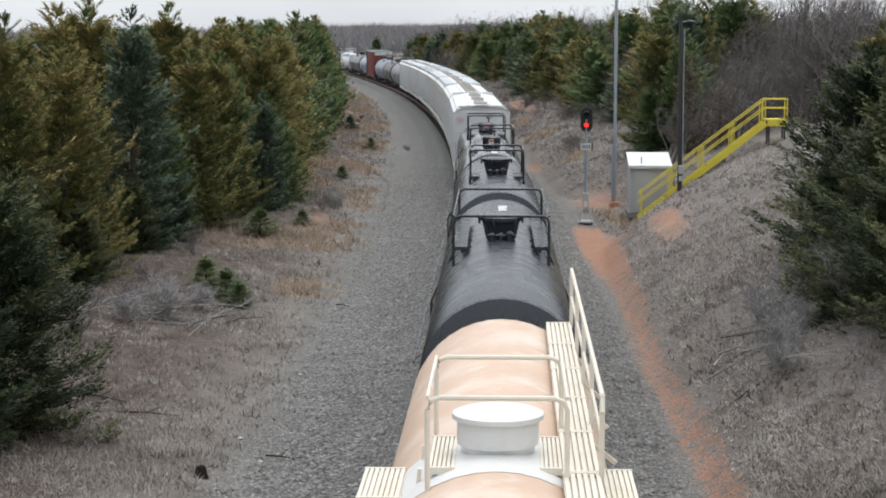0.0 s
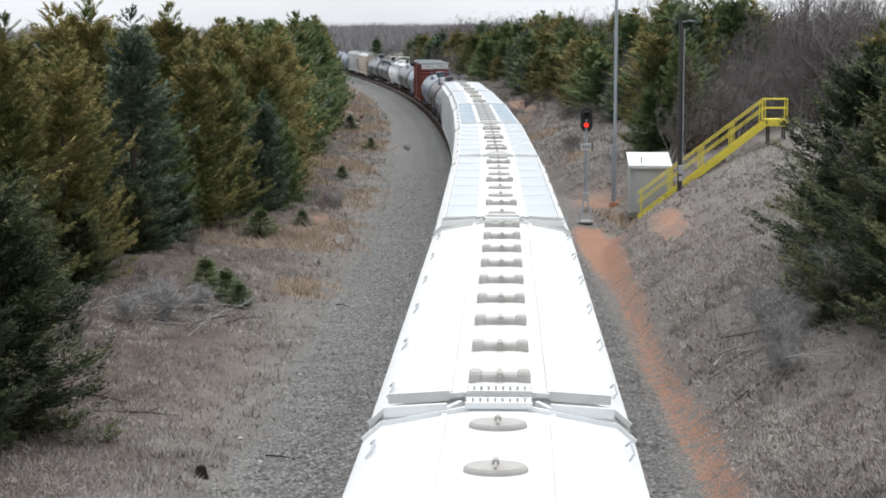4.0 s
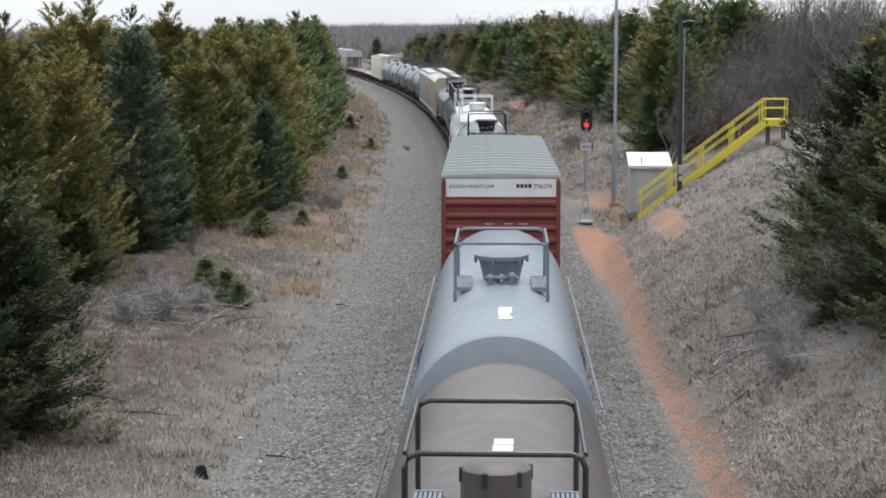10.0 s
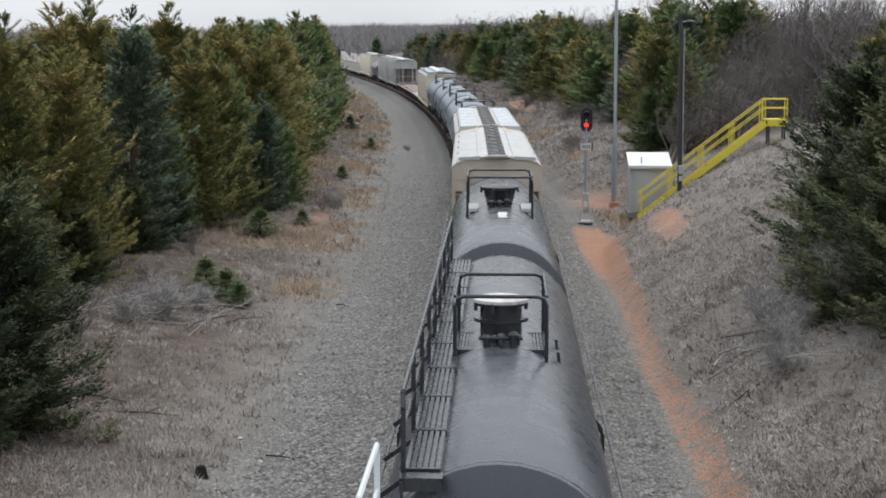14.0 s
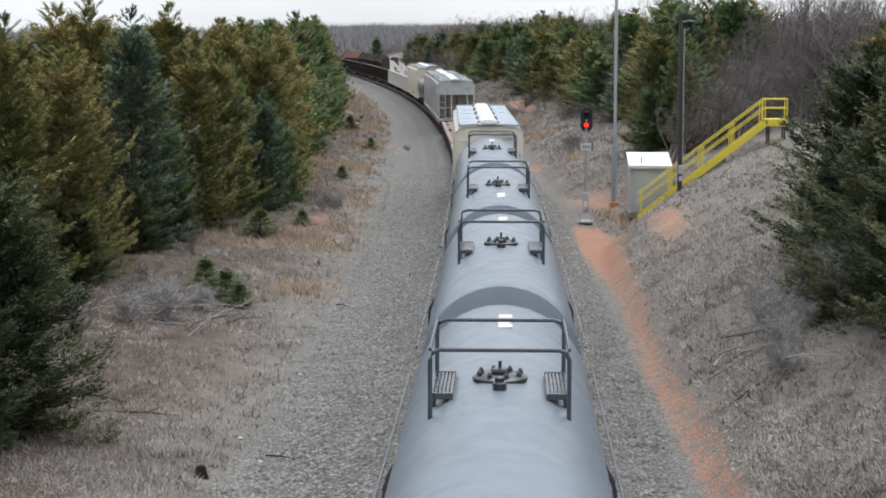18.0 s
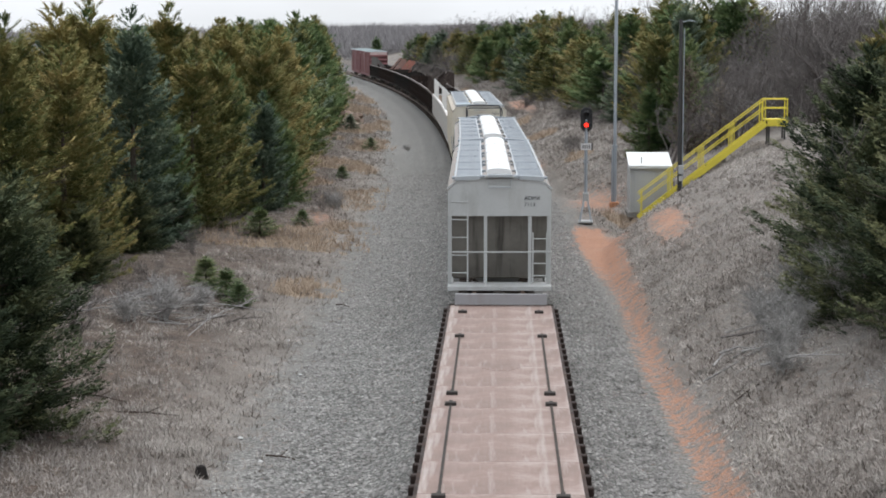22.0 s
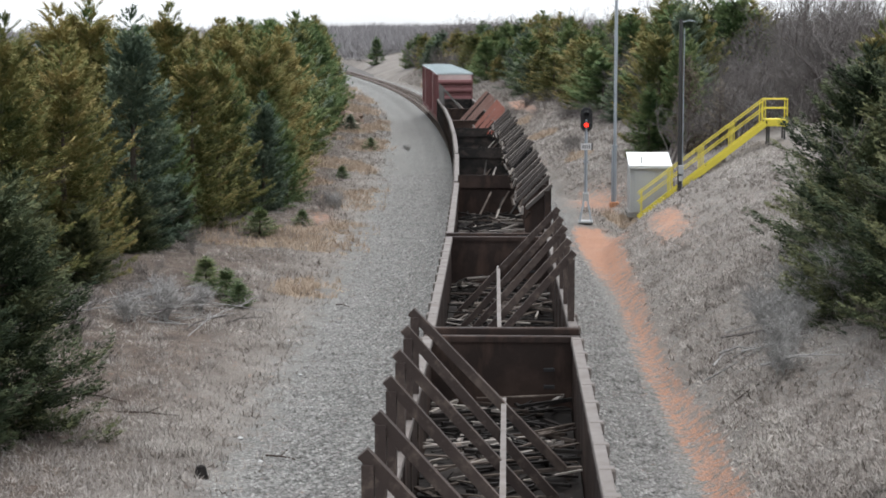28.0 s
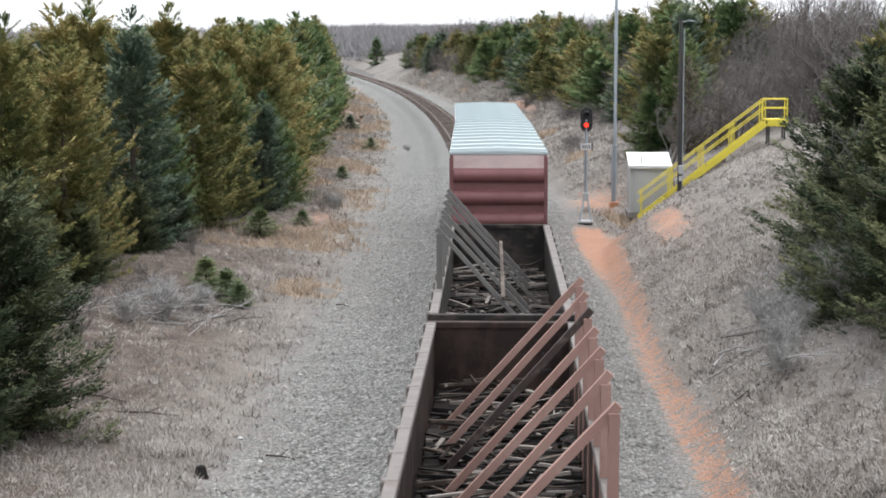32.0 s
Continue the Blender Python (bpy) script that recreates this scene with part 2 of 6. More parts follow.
leaf_mat("wood_twigs", [(0.1, (0.04, 0.034, 0.031)), (0.45, (0.095, 0.083, 0.078)), (0.8, (0.18, 0.163, 0.155)), (1.0, (0.32, 0.30, 0.29))], 0.4)
# Twigs of the far wood: distance haze is put into these paler greys
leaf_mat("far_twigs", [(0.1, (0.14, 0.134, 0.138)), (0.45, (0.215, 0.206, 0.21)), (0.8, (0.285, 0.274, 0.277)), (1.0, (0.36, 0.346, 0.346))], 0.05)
soil_mat("pale_twig", [(0.3, (0.26, 0.25, 0.24)), (0.6, (0.38, 0.37, 0.36)), (0.8, (0.48, 0.47, 0.46))], 0.8, 14.0, 0.3)
soil_mat("far_wood", [(0.3, (0.06, 0.053, 0.05)), (0.5, (0.085, 0.077, 0.073)), (0.7, (0.11, 0.10, 0.095))], 0.06, 1.2, 0.3)

# ---- the line of the track ----
SPIRAL, START, CURVE, X0, GRADE = 106.57, -43.47, 1 / 1811.7, -0.148, -0.00243


def table():
    """Points of the centre line every metre: place, heading to the left."""
    out = {}
    x, y = X0, START
    for i in range(0, 1200):
        out[i] = (x, y)
        u = i + 0.5
        th = CURVE * u * u / 2 / SPIRAL if u < SPIRAL else CURVE * SPIRAL / 2 + CURVE * (u - SPIRAL)
        x, y = x - math.sin(th), y + math.cos(th)
    return out


LINE = table()


def line(d):
    """Place and heading of the centre line, d metres along it from below the camera."""
    u = d - START
    z = GRADE * max(d - 60, 0)
    if d > 330:
        z = GRADE * 270
    if u <= 0:
        return X0, d, z, 0.0
    i = min(int(u), 1198)
    f = u - i
    a, b = LINE[i], LINE[i + 1]
    th = CURVE * u * u / 2 / SPIRAL if u < SPIRAL else CURVE * SPIRAL / 2 + CURVE * (u - SPIRAL)
    return a[0] + (b[0] - a[0]) * f, a[1] + (b[1] - a[1]) * f, z, th


def beside(d, u, z=0.0):
    """A place u metres to the right of the centre line."""
    x, y, zz, th = line(d)
    return Vector((x + u * math.cos(th), y + u * math.sin(th), zz + z))


# ---- mesh builders ----
class Geo:
    def __init__(self):
        self.v, self.f = [], []

    def add(self, vs, fs):
        k = len(self.v)
        self.v += [tuple(p) for p in vs]
        self.f += [tuple(i + k for i in f) for f in fs]
        return self

    def box(self, cx, cy, cz, sx, sy, sz, bev=0.0):
        x, y, z = sx / 2, sy / 2, sz / 2
        if bev <= 0:
            vs = [(cx + a * x, cy + b * y, cz + c * z) for a in (-1, 1) for b in (-1, 1) for c in (-1, 1)]
            return self.add(vs, [(0, 1, 3, 2), (4, 6, 7, 5), (0, 4, 5, 1), (2, 3, 7, 6), (0, 2, 6, 4), (1, 5, 7, 3)])
        q = min(bev, x * 0.9, y * 0.9)
        ring = [(-x + q, -y), (x - q, -y), (x, -y + q), (x, y - q), (x - q, y), (-x + q, y), (-x, y - q), (-x, -y + q)]
        vs = []
        for s, zz in ((1.0, -z), (1.0, z - min(q, z)), (None, z)):
            for a, b in ring:
                if s is None:
                    a, b = a * (1 - q / x * 0.7), b * (1 - q / y * 0.7)
                vs.append((cx + a, cy + b, cz + zz))
        fs = [tuple(range(7, -1, -1)), tuple(range(16, 24))]
        for r in (0, 8):
            fs += [(r + i, r + (i + 1) % 8, r + 8 + (i + 1) % 8, r + 8 + i) for i in range(8)]
        return self.add(vs, fs)

    def tube(self, pts, r, n=6, r2=None):
        pts = [Vector(p) for p in pts]
        k, vs, fs = len(pts), [], []
        for i, p in enumerate(pts):
            t = (pts[min(i + 1, k - 1)] - pts[max(i - 1, 0)]).normalized()
            s = t.cross(Vector((0, 0, 1)) if abs(t.z) < 0.9 else Vector((1, 0, 0))).normalized()
            w = s.cross(t)
            rr = r if r2 is None else r + (r2 - r) * i / max(k - 1, 1)
            vs += [p + (s * math.cos(2 * math.pi * j / n) + w * math.sin(2 * math.pi * j / n)) * rr for j in range(n)]
        for i in range(k - 1):
            fs += [(i * n + j, i * n + (j + 1) % n, (i + 1) * n + (j + 1) % n, (i + 1) * n + j) for j in range(n)]
        fs += [tuple(range(n - 1, -1, -1)), tuple(range((k - 1) * n, k * n))]
        return self.add(vs, fs)

    def beam(self, a, b, w, h):
        """A square beam from a to b."""
        a, b = Vector(a), Vector(b)
        t = (b - a).normalized()
        s = t.cross(Vector((0, 0, 1)) if abs(t.z) < 0.95 else Vector((0, 1, 0))).normalized() * w / 2
        q = s.cross(t).normalized() * h / 2
        vs = [p + i * s + j * q for p in (a, b) for i, j in ((-1, -1), (1, -1), (1, 1), (-1, 1))]
        return self.add(vs, [(3, 2, 1, 0), (4, 5, 6, 7), (0, 1, 5, 4), (1, 2, 6, 5), (2, 3, 7, 6), (3, 0, 4, 7)])

    def lathe(self, rings, n=20, cx=0.0, cy=0.0, axis="z", cap=True):
        """rings: (radius, place along the axis)."""
        vs, fs = [], []
        for r, h in rings:
            for j in range(n):
                a = 2 * math.pi * j / n
                c, s = r * math.cos(a), r * math.sin(a)
                vs.append((cx + c, cy + s, h) if axis == "z" else (cx + c, h, cy + s) if axis == "y" else (h, cx + c, cy + s))
        for i in range(len(rings) - 1):
            fs += [(i * n + j, i * n + (j + 1) % n, (i + 1) * n + (j + 1) % n, (i + 1) * n + j) for j in range(n)]
        if cap:
            fs += [tuple(range(n - 1, -1, -1)), tuple(range((len(rings) - 1) * n, len(rings) * n))]
        return self.add(vs, fs)

    def prism(self, prof, y0, y1):
        """A closed profile of (x, z), drawn out along the car."""
        k = len(prof)
        vs = [(x, y0, z) for x, z in prof] + [(x, y1, z) for x, z in prof]
        fs = [(i, (i + 1) % k, k + (i + 1) % k, k + i) for i in range(k)] + [tuple(range(k - 1, -1, -1)), tuple(range(k, 2 * k))]
        return self.add(vs, fs)

    def mesh(self, name, mat, smooth=False):
        me = bpy.data.meshes.new(name)
        me.from_pydata(self.v, [], self.f)
        me.materials.append(MATS[mat])
        bm = bmesh.new()
        bm.from_mesh(me)
        bmesh.ops.recalc_face_normals(bm, faces=bm.faces)
        bm.to_mesh(me)
        bm.free()
        if smooth:
            for p in me.polygons:
                p.use_smooth = True
            me.set_sharp_from_angle(angle=radians(38))
        return me


def part(name, geo, mat, parent, label="", smooth=False):
    me = geo.mesh(name, mat, smooth) if isinstance(geo, Geo) else geo
    ob = new(name, me)
    ob.parent = parent
    if label:
        ob["label"] = label
    return ob


SHARED = {}


def shared(key, build, mat, smooth=False):
    if (key, mat) not in SHARED:
        SHARED[key, mat] = build().mesh(key, mat, smooth)
    return SHARED[key, mat]


def lettering(name, text, size, mat, parent, m, align="LEFT"):
    """Flat painted characters, as a mesh of their own."""
    cu = bpy.data.curves.new("characters", "FONT")
    cu.body, cu.size, cu.extrude, cu.align_x = text, size, 0.003, align
    tmp = bpy.data.objects.new("characters", cu)
    me = bpy.data.meshes.new_from_object(tmp)
    me.materials.clear()
    me.materials.append(MATS[mat])
    bpy.data.objects.remove(tmp)
    ob = new(name, me)
    ob.parent = parent
    ob.matrix_basis = m
    return ob

# ---- ground ----


def smooth(a, b, x):
    t = max(0.0, min(1.0, (x - a) / (b - a)))
    return t * t * (3 - 2 * t)


def relief(d, u):
    """Height of the ground u metres to the right of the line, d metres along it."""
    a = abs(u)
    z = -0.22 if a < 1.75 else -0.22 - 0.53 * smooth(1.75, 3.0, a) - 0.12 * smooth(3.0, 4.5, a)
    if u > 4.3:
        foot = 4.5 + 1.6 * math.exp(-((d - 92) / 9.0) ** 2) * 1.6
        rise = max(0.0, u - foot)
        steep = math.exp(-((d - 90) / 9) ** 2)
        high = 5.2 + 1.3 * noise.noise((d * 0.02, 3.1, 0)) * (1 - steep) + 1.5 * steep
        slope = 0.62 - 0.12 * smooth(130, 150, d) + 0.22 * steep
        z += high * (1 - math.exp(-rise * slope / high * 1.15)) if rise > 0 else 0
        z += 0.02 * min(30, max(0, u - 14))
    pad = math.exp(-((d - 94) / 9) ** 4 - ((u - 4.9) / 2.0) ** 4)
    z += pad * (-0.36 - z) * 0.9
    if u < -5:
        z += 0.9 * smooth(-5, -16, u) + 0.012 * min(20, max(0, -u - 16))
    k = smooth(2.6, 6.5, a)
    z += k * (0.28 * noise.noise((d * 0.12, u * 0.15, 7)) + 0.13 * noise.noise((d * 0.5, u * 0.5, 2)))
    z += 0.05 * smooth(1.9, 3, a) * noise.noise((d * 0.9, u * 0.9, 11))
    return z


def at(d, u, lift=0.0):
    return beside(d, u, relief(d, u) + lift)


def strip(us, ds, lift=0.0, edge=None):
    g = Geo()
    n = len(us)
    for d in ds:
        for u in us:
            uu = u + (edge(d, u) if edge else 0)
            g.v.append(tuple(at(d, uu, lift)))
    for i in range(len(ds) - 1):
        for j in range(n - 1):
            k = i * n + j
            g.f.append((k, k + 1, k + n + 1, k + n))
    return g


def plain(geo, name, mat):
    me = bpy.data.meshes.new(name)
    me.from_pydata(geo.v, [], geo.f)
    me.materials.append(MATS[mat])
    for p in me.polygons:
        p.use_smooth = True
    return me


def ground_mat():
    """One sheet: ballast by the track, a gravel verge, a clay path and dry grass, told apart by the distance from the line."""
    m, n, l, b = material("ground_cover")
    co = n.new("ShaderNodeTexCoord").outputs["Object"]
    at_u = n.new("ShaderNodeAttribute")
    at_u.attribute_name = "offset"
    at_c = n.new("ShaderNodeAttribute")
    at_c.attribute_name = "clay"
    wob = noise_node(n, l, co, 0.9, 5, 0.7)
    wob2 = noise_node(n, l, co, 3.5, 5, 0.7)

    def math_node(op, a, c):
        k = n.new("ShaderNodeMath")
        k.operation = op
        for s, v in zip(k.inputs, (a, c)):
            if isinstance(v, (int, float)):
                s.default_value = v
            else:
                l.new(v, s)
        return k.outputs[0]
    off = math_node("ADD", at_u.outputs["Fac"], math_node("MULTIPLY", math_node("SUBTRACT", math_node("ADD", wob, wob2), 1.0), 2.6))
    v = n.new("ShaderNodeTexVoronoi")
    v.inputs["Scale"].default_value = 14.0
    l.new(co, v.inputs["Vector"])
    tone = ramp_node(n, l, v.outputs["Color"], [(0.1, (0.062, 0.063, 0.061)), (0.45, (0.182, 0.183, 0.175)), (0.8, (0.296, 0.296, 0.282)), (0.97, (0.50, 0.495, 0.47))])
    # Stones darken towards their edges: shade of the crevices put into the colour
    gap_shade = ramp_node(n, l, v.outputs["Distance"], [(0.3, (1, 1, 1)), (0.75, (0.4, 0.39, 0.38))])
    stone = mix_node(n, l, 1.0, tone, gap_shade, "MULTIPLY")
    f = noise_node(n, l, co, 14.0, 7, 0.75)
    wide = noise_node(n, l, co, 0.25, 8, 0.7)
    fine = ramp_node(n, l, f, [(0.25, (0.45,) * 3), (0.55, (1,) * 3), (0.8, (1.4, 1.37, 1.33))])
    verge = mix_node(n, l, 1.0, ramp_node(n, l, wide, [(0.3, (0.16, 0.152, 0.142)), (0.7, (0.25, 0.24, 0.226))]), fine, "MULTIPLY")
    verge = mix_node(n, l, 0.72, verge, stone)
    grass = mix_node(n, l, 1.0, ramp_node(n, l, wide, [(0.3, (0.12, 0.102, 0.088)), (0.5, (0.178, 0.158, 0.14)), (0.7, (0.235, 0.215, 0.195))]), fine, "MULTIPLY")
    clay = mix_node(n, l, 1.0, ramp_node(n, l, wide, [(0.3, (0.31, 0.155, 0.095)), (0.6, (0.38, 0.205, 0.135)), (0.75, (0.29, 0.21, 0.165))]), fine, "MULTIPLY")

    def step(lo, hi):
        r = n.new("ShaderNodeMapRange")
        r.inputs["From Min"].default_value, r.inputs["From Max"].default_value = lo, hi
        l.new(off, r.inputs["Value"])
        return r.outputs["Result"]
    c = mix_node(n, l, step(2.7, 3.3), stone, verge)
    c = mix_node(n, l, step(4.2, 5.4), c, grass)
    # Leaf litter below the western trees, its brown darkened to include their shade
    shaded_litter = mix_node(n, l, 1.0, ramp_node(n, l, wob, [(0.35, (0.046, 0.034, 0.027)), (0.5, (0.085, 0.062, 0.048)), (0.68, (0.14, 0.112, 0.09))]), fine, "MULTIPLY")
    c = mix_node(n, l, step(5.7, 7.6), c, shaded_litter)
    k = math_node("MULTIPLY", at_c.outputs["Fac"], 1.0)
    k = math_node("ADD", k, math_node("MULTIPLY", math_node("SUBTRACT", wob2, 0.5), 2.3))
    r = n.new("ShaderNodeMapRange")
    r.inputs["From Min"].default_value, r.inputs["From Max"].default_value = 0.28, 0.72
    l.new(k, r.inputs["Value"])
    c = mix_node(n, l, r.outputs["Result"], c, clay)
    l.new(c, b.inputs["Base Color"])
    b.inputs["Roughness"].default_value = 0.95
    hb = math_node("SUBTRACT", f, v.outputs["Distance"])
    bump_node(n, l, b, hb, 0.7, 0.05)
    MATS["ground_cover"] = m


ground_mat()


def clay_at(d, u):
    """How bare the red clay lies."""
    mid, half = 4.6 + 0.22 * smooth(58, 84, d) + 0.12 * math.sin(d * 0.21), 0.5 + 0.3 * smooth(60, 78, d)
    path = math.exp(-((u - mid) / half) ** 4) * (1 - smooth(86, 90, d)) * (0.52 + 0.4 * smooth(68, 80, d))
    wide = math.exp(-((d - 82) / 5) ** 2 - ((u - 4.9) / 1.2) ** 2) * 0.95
    yard = math.exp(-((d - 98) / 6) ** 2 - ((u - 6.0) / 1.6) ** 2) * 0.62
    bank = math.exp(-((d - 77) / 6) ** 2 - ((u - 7.3) / 0.9) ** 2) * 0.66
    far = math.exp(-((d - 128) / 5) ** 2 - ((u - 4.4) / 0.9) ** 2) * 0.6 + math.exp(-((d - 190) / 24) ** 2 - ((u - 8.2) / 1.2) ** 2) * 0.62
    left = math.exp(-((d - 92) / 7) ** 2 - ((u + 8.4) / 1.0) ** 2) * 0.5 + math.exp(-((d - 182) / 14) ** 2 - ((u + 8.5) / 1.2) ** 2) * 0.5
    return max(path, wide, yard, bank, far, left)


def build_ground():
    us = [-900, -500, -250, -120, -70, -45, -30, -24, -20, -17, -15, -13.5] + [-12.5 + 0.5 * i for i in range(16)] + [-4.6 + 0.2 * i for i in range(64)] + [8.6, 9.2, 10, 11, 12, 13, 14, 16, 18, 21, 25, 30, 40, 60, 120, 250, 500, 900]
    us = sorted(set(round(u, 2) for u in us))
    ds = list(range(-120, 20, 10)) + [20 + 0.7 * i for i in range(150)] + list(range(126, 300, 2)) + list(range(300, 420, 6)) + [430, 480, 560, 680, 820, 1000, 1150]
    g = strip(us, ds)
    me = plain(g, "ground", "ground_cover")
    a = me.attributes.new("offset", "FLOAT", "POINT")
    c = me.attributes.new("clay", "FLOAT", "POINT")
    n = len(us)
    a.data.foreach_set("value", [abs(us[i % n] + 1.6) if us[i % n] < 0 else min(us[i % n] + 0.3, 5.3) for i in range(len(g.v))])
    c.data.foreach_set("value", [clay_at(ds[i // n], us[i % n]) for i in range(len(g.v))])
    ob = tagged(new("ground", me), "dry winter grass, gravel verge and red clay beside the line", "ground", kind="structure")
    return ob


build_ground()


def build_track():
    track = tagged(new("track"), "single railway track on grey ballast curving away", "railway track", kind="structure")
    ds = [-400, -200, -100] + list(range(-50, 520, 3))
    for s in (-1, 1):
        g = Geo()
        prof = [(-0.07, -0.17), (0.07, -0.17), (0.07, -0.15), (0.012, -0.12), (0.012, -0.05), (0.036, -0.035), (0.036, -0.001), (-0.036, -0.001), (-0.036, -0.035), (-0.012, -0.05), (-0.012, -0.12), (-0.07, -0.15)]
        k = len(prof)
        for d in ds:
            for u, z in prof:
                g.v.append(tuple(beside(d, s * 0.753 + u, z)))
        for i in range(len(ds) - 1):
            g.f += [(i * k + j, i * k + (j + 1) % k, (i + 1) * k + (j + 1) % k, (i + 1) * k + j) for j in range(k)]
        me = plain(g, "rail", "rail_steel")
        part("rail", me, "", track)
    g = Geo()
    for i in range(830):
        d = -50 + i * 0.52
        p, q = beside(d, -1.3, -0.26), beside(d, 1.3, -0.26)
        g.beam(p, q, 0.23, 0.18)
    o = part("sleepers", g, "scrap_wood", track, "weathered wooden sleepers sunk in the ballast")
    o["kind"] = "stuff"


build_track()

# ---- fixtures beside the line ----


def spot(x, y):
    """The ground's height at a place of the plan."""
    d = y
    for _ in range(6):
        px, py, pz, th = line(d)
        d += (x - px) * -math.sin(th) + (y - py) * math.cos(th)
    px, py, pz, th = line(d)
    u = (x - px) * math.cos(th) + (y - py) * math.sin(th)
    return pz + relief(d, u)


def build_signal(x, y):
    z = spot(x, y)
    s = tagged(new("railway_signal"), "grey railway signal mast with a black head showing red", "signal")
    s.location = (x, y, max(z, -0.56))
    part("base_plate", Geo().box(0, 0, 0.05, 0.7, 0.7, 0.1, 0.03), "shed_grey", s)
    part("footing", Geo().box(0, 0, -0.3, 0.36, 0.36, 0.6, 0.03), "dry_grass_soil", s)
    for a, b in ((-1, -1), (1, -1), (1, 1), (-1, 1)):
        part("base_leg", Geo().beam((a * 0.27, b * 0.27, 0.08), (a * 0.08, b * 0.08, 1.15), 0.07, 0.07), "pole_steel", s)
    part("base_collar", Geo().box(0, 0, 1.25, 0.3, 0.3, 0.42, 0.04), "shed_grey", s)
    part("mast", Geo().tube([(0, 0, 1.2), (0, 0, 5.0)], 0.08, 10), "pole_steel", s, smooth=True)
    part("mast_clamp", Geo().box(0, 0, 2.95, 0.24, 0.24, 0.1), "pole_steel", s)
    plate = part("number_plate", Geo().box(0.0, -0.1, 3.68, 0.5, 0.03, 0.32), "print_white", s)
    for i in range(4):
        part("plate_bar", Geo().box(-0.15 + i * 0.1, -0.119, 3.68, 0.055, 0.008, 0.17), "print_black", plate)
    part("plate_side", Geo().box(0.28, -0.08, 3.68, 0.06, 0.1, 0.34), "signal_black", s)
    g = Geo()
    n, vs = 20, []
    for yy in (-0.06, 0.05):
        for j in range(n):
            a = 2 * math.pi * j / n
            vs.append((0.29 * math.cos(a), yy, 4.98 + 0.29 * math.sin(a) + (0.30 if math.sin(a) > 0 else -0.30)))
    g.add(vs, [tuple(range(n - 1, -1, -1)), tuple(range(n, 2 * n))] + [(j, (j + 1) % n, n + (j + 1) % n, n + j) for j in range(n)])
    head = part("signal_head", g, "signal_black", s, "black oval target board")
    for k, zz in enumerate((5.24, 4.72)):
        part("lamp_hood", Geo().lathe([(0.15, -0.34), (0.16, -0.06)], 16, 0, zz, "y", cap=False), "signal_black", head)
        part("lamp_lens", Geo().lathe([(0.02, -0.12), (0.10, -0.10), (0.11, -0.062)], 16, 0, zz, "y"), "signal_red" if k == 1 else "signal_black", head, "lit red lens" if k == 1 else "")
    part("lamp_box", Geo().box(0, 0.18, 4.98, 0.34, 0.26, 0.9, 0.04), "signal_black", head)


def build_shed(x, y):
    s = tagged(new("equipment_shelter"), "grey metal railway equipment shelter with a sloping white roof", "shed")
    s.location = (x, y, -0.42)
    part("body", Geo().box(0, 0, 1.22, 2.0, 2.4, 2.3), "shed_grey", s)
    part("foundation", Geo().box(0, 0, 0.02, 2.2, 2.6, 0.24, 0.02), "gravel_verge", s)
    g = Geo()
    vs = [(a * 1.07, b * 1.36, c) for c0, b in ((2.38, -1), (2.86, 1)) for a, c in ((-1, c0), (1, c0), (1, c0 + 0.09), (-1, c0 + 0.09))]
    g.add(vs, [(0, 1, 2, 3), (7, 6, 5, 4), (0, 4, 5, 1), (1, 5, 6, 2), (2, 6, 7, 3), (3, 7, 4, 0)])
    part("roof", g, "clean_white", s, "sloping white roof sheet")
    part("gable", Geo().add([(q, b, c) for q in (-1.0, 1.0) for b, c in ((-1.2, 2.36), (1.2, 2.36), (1.2, 2.78))], [(0, 1, 2), (5, 4, 3), (0, 3, 4, 1), (1, 4, 5, 2), (2, 5, 3, 0)]), "shed_grey", s)
    part("vent_pipe", Geo().tube([(-0.42, -0.9, 2.4), (-0.42, -0.9, 2.85)], 0.03, 8), "shed_grey", s)
    part("door", Geo().box(-0.3, -1.22, 1.2, 0.95, 0.05, 2.0, 0.01), "shed_grey", s)
    part("door_handle", Geo().box(0.08, -1.26, 1.2, 0.04, 0.05, 0.18), "pole_steel", s)
    for q in (-0.98, 0.98):
        part("corner_trim", Geo().box(q, -1.2, 1.22, 0.06, 0.06, 2.3), "light_grey", s)
    part("roof_gutter", Geo().box(0, -1.34, 2.34, 2.1, 0.06, 0.08), "light_grey", s)
    part("vent", Geo().box(0.6, -1.215, 2.0, 0.4, 0.04, 0.3), "light_grey", s)


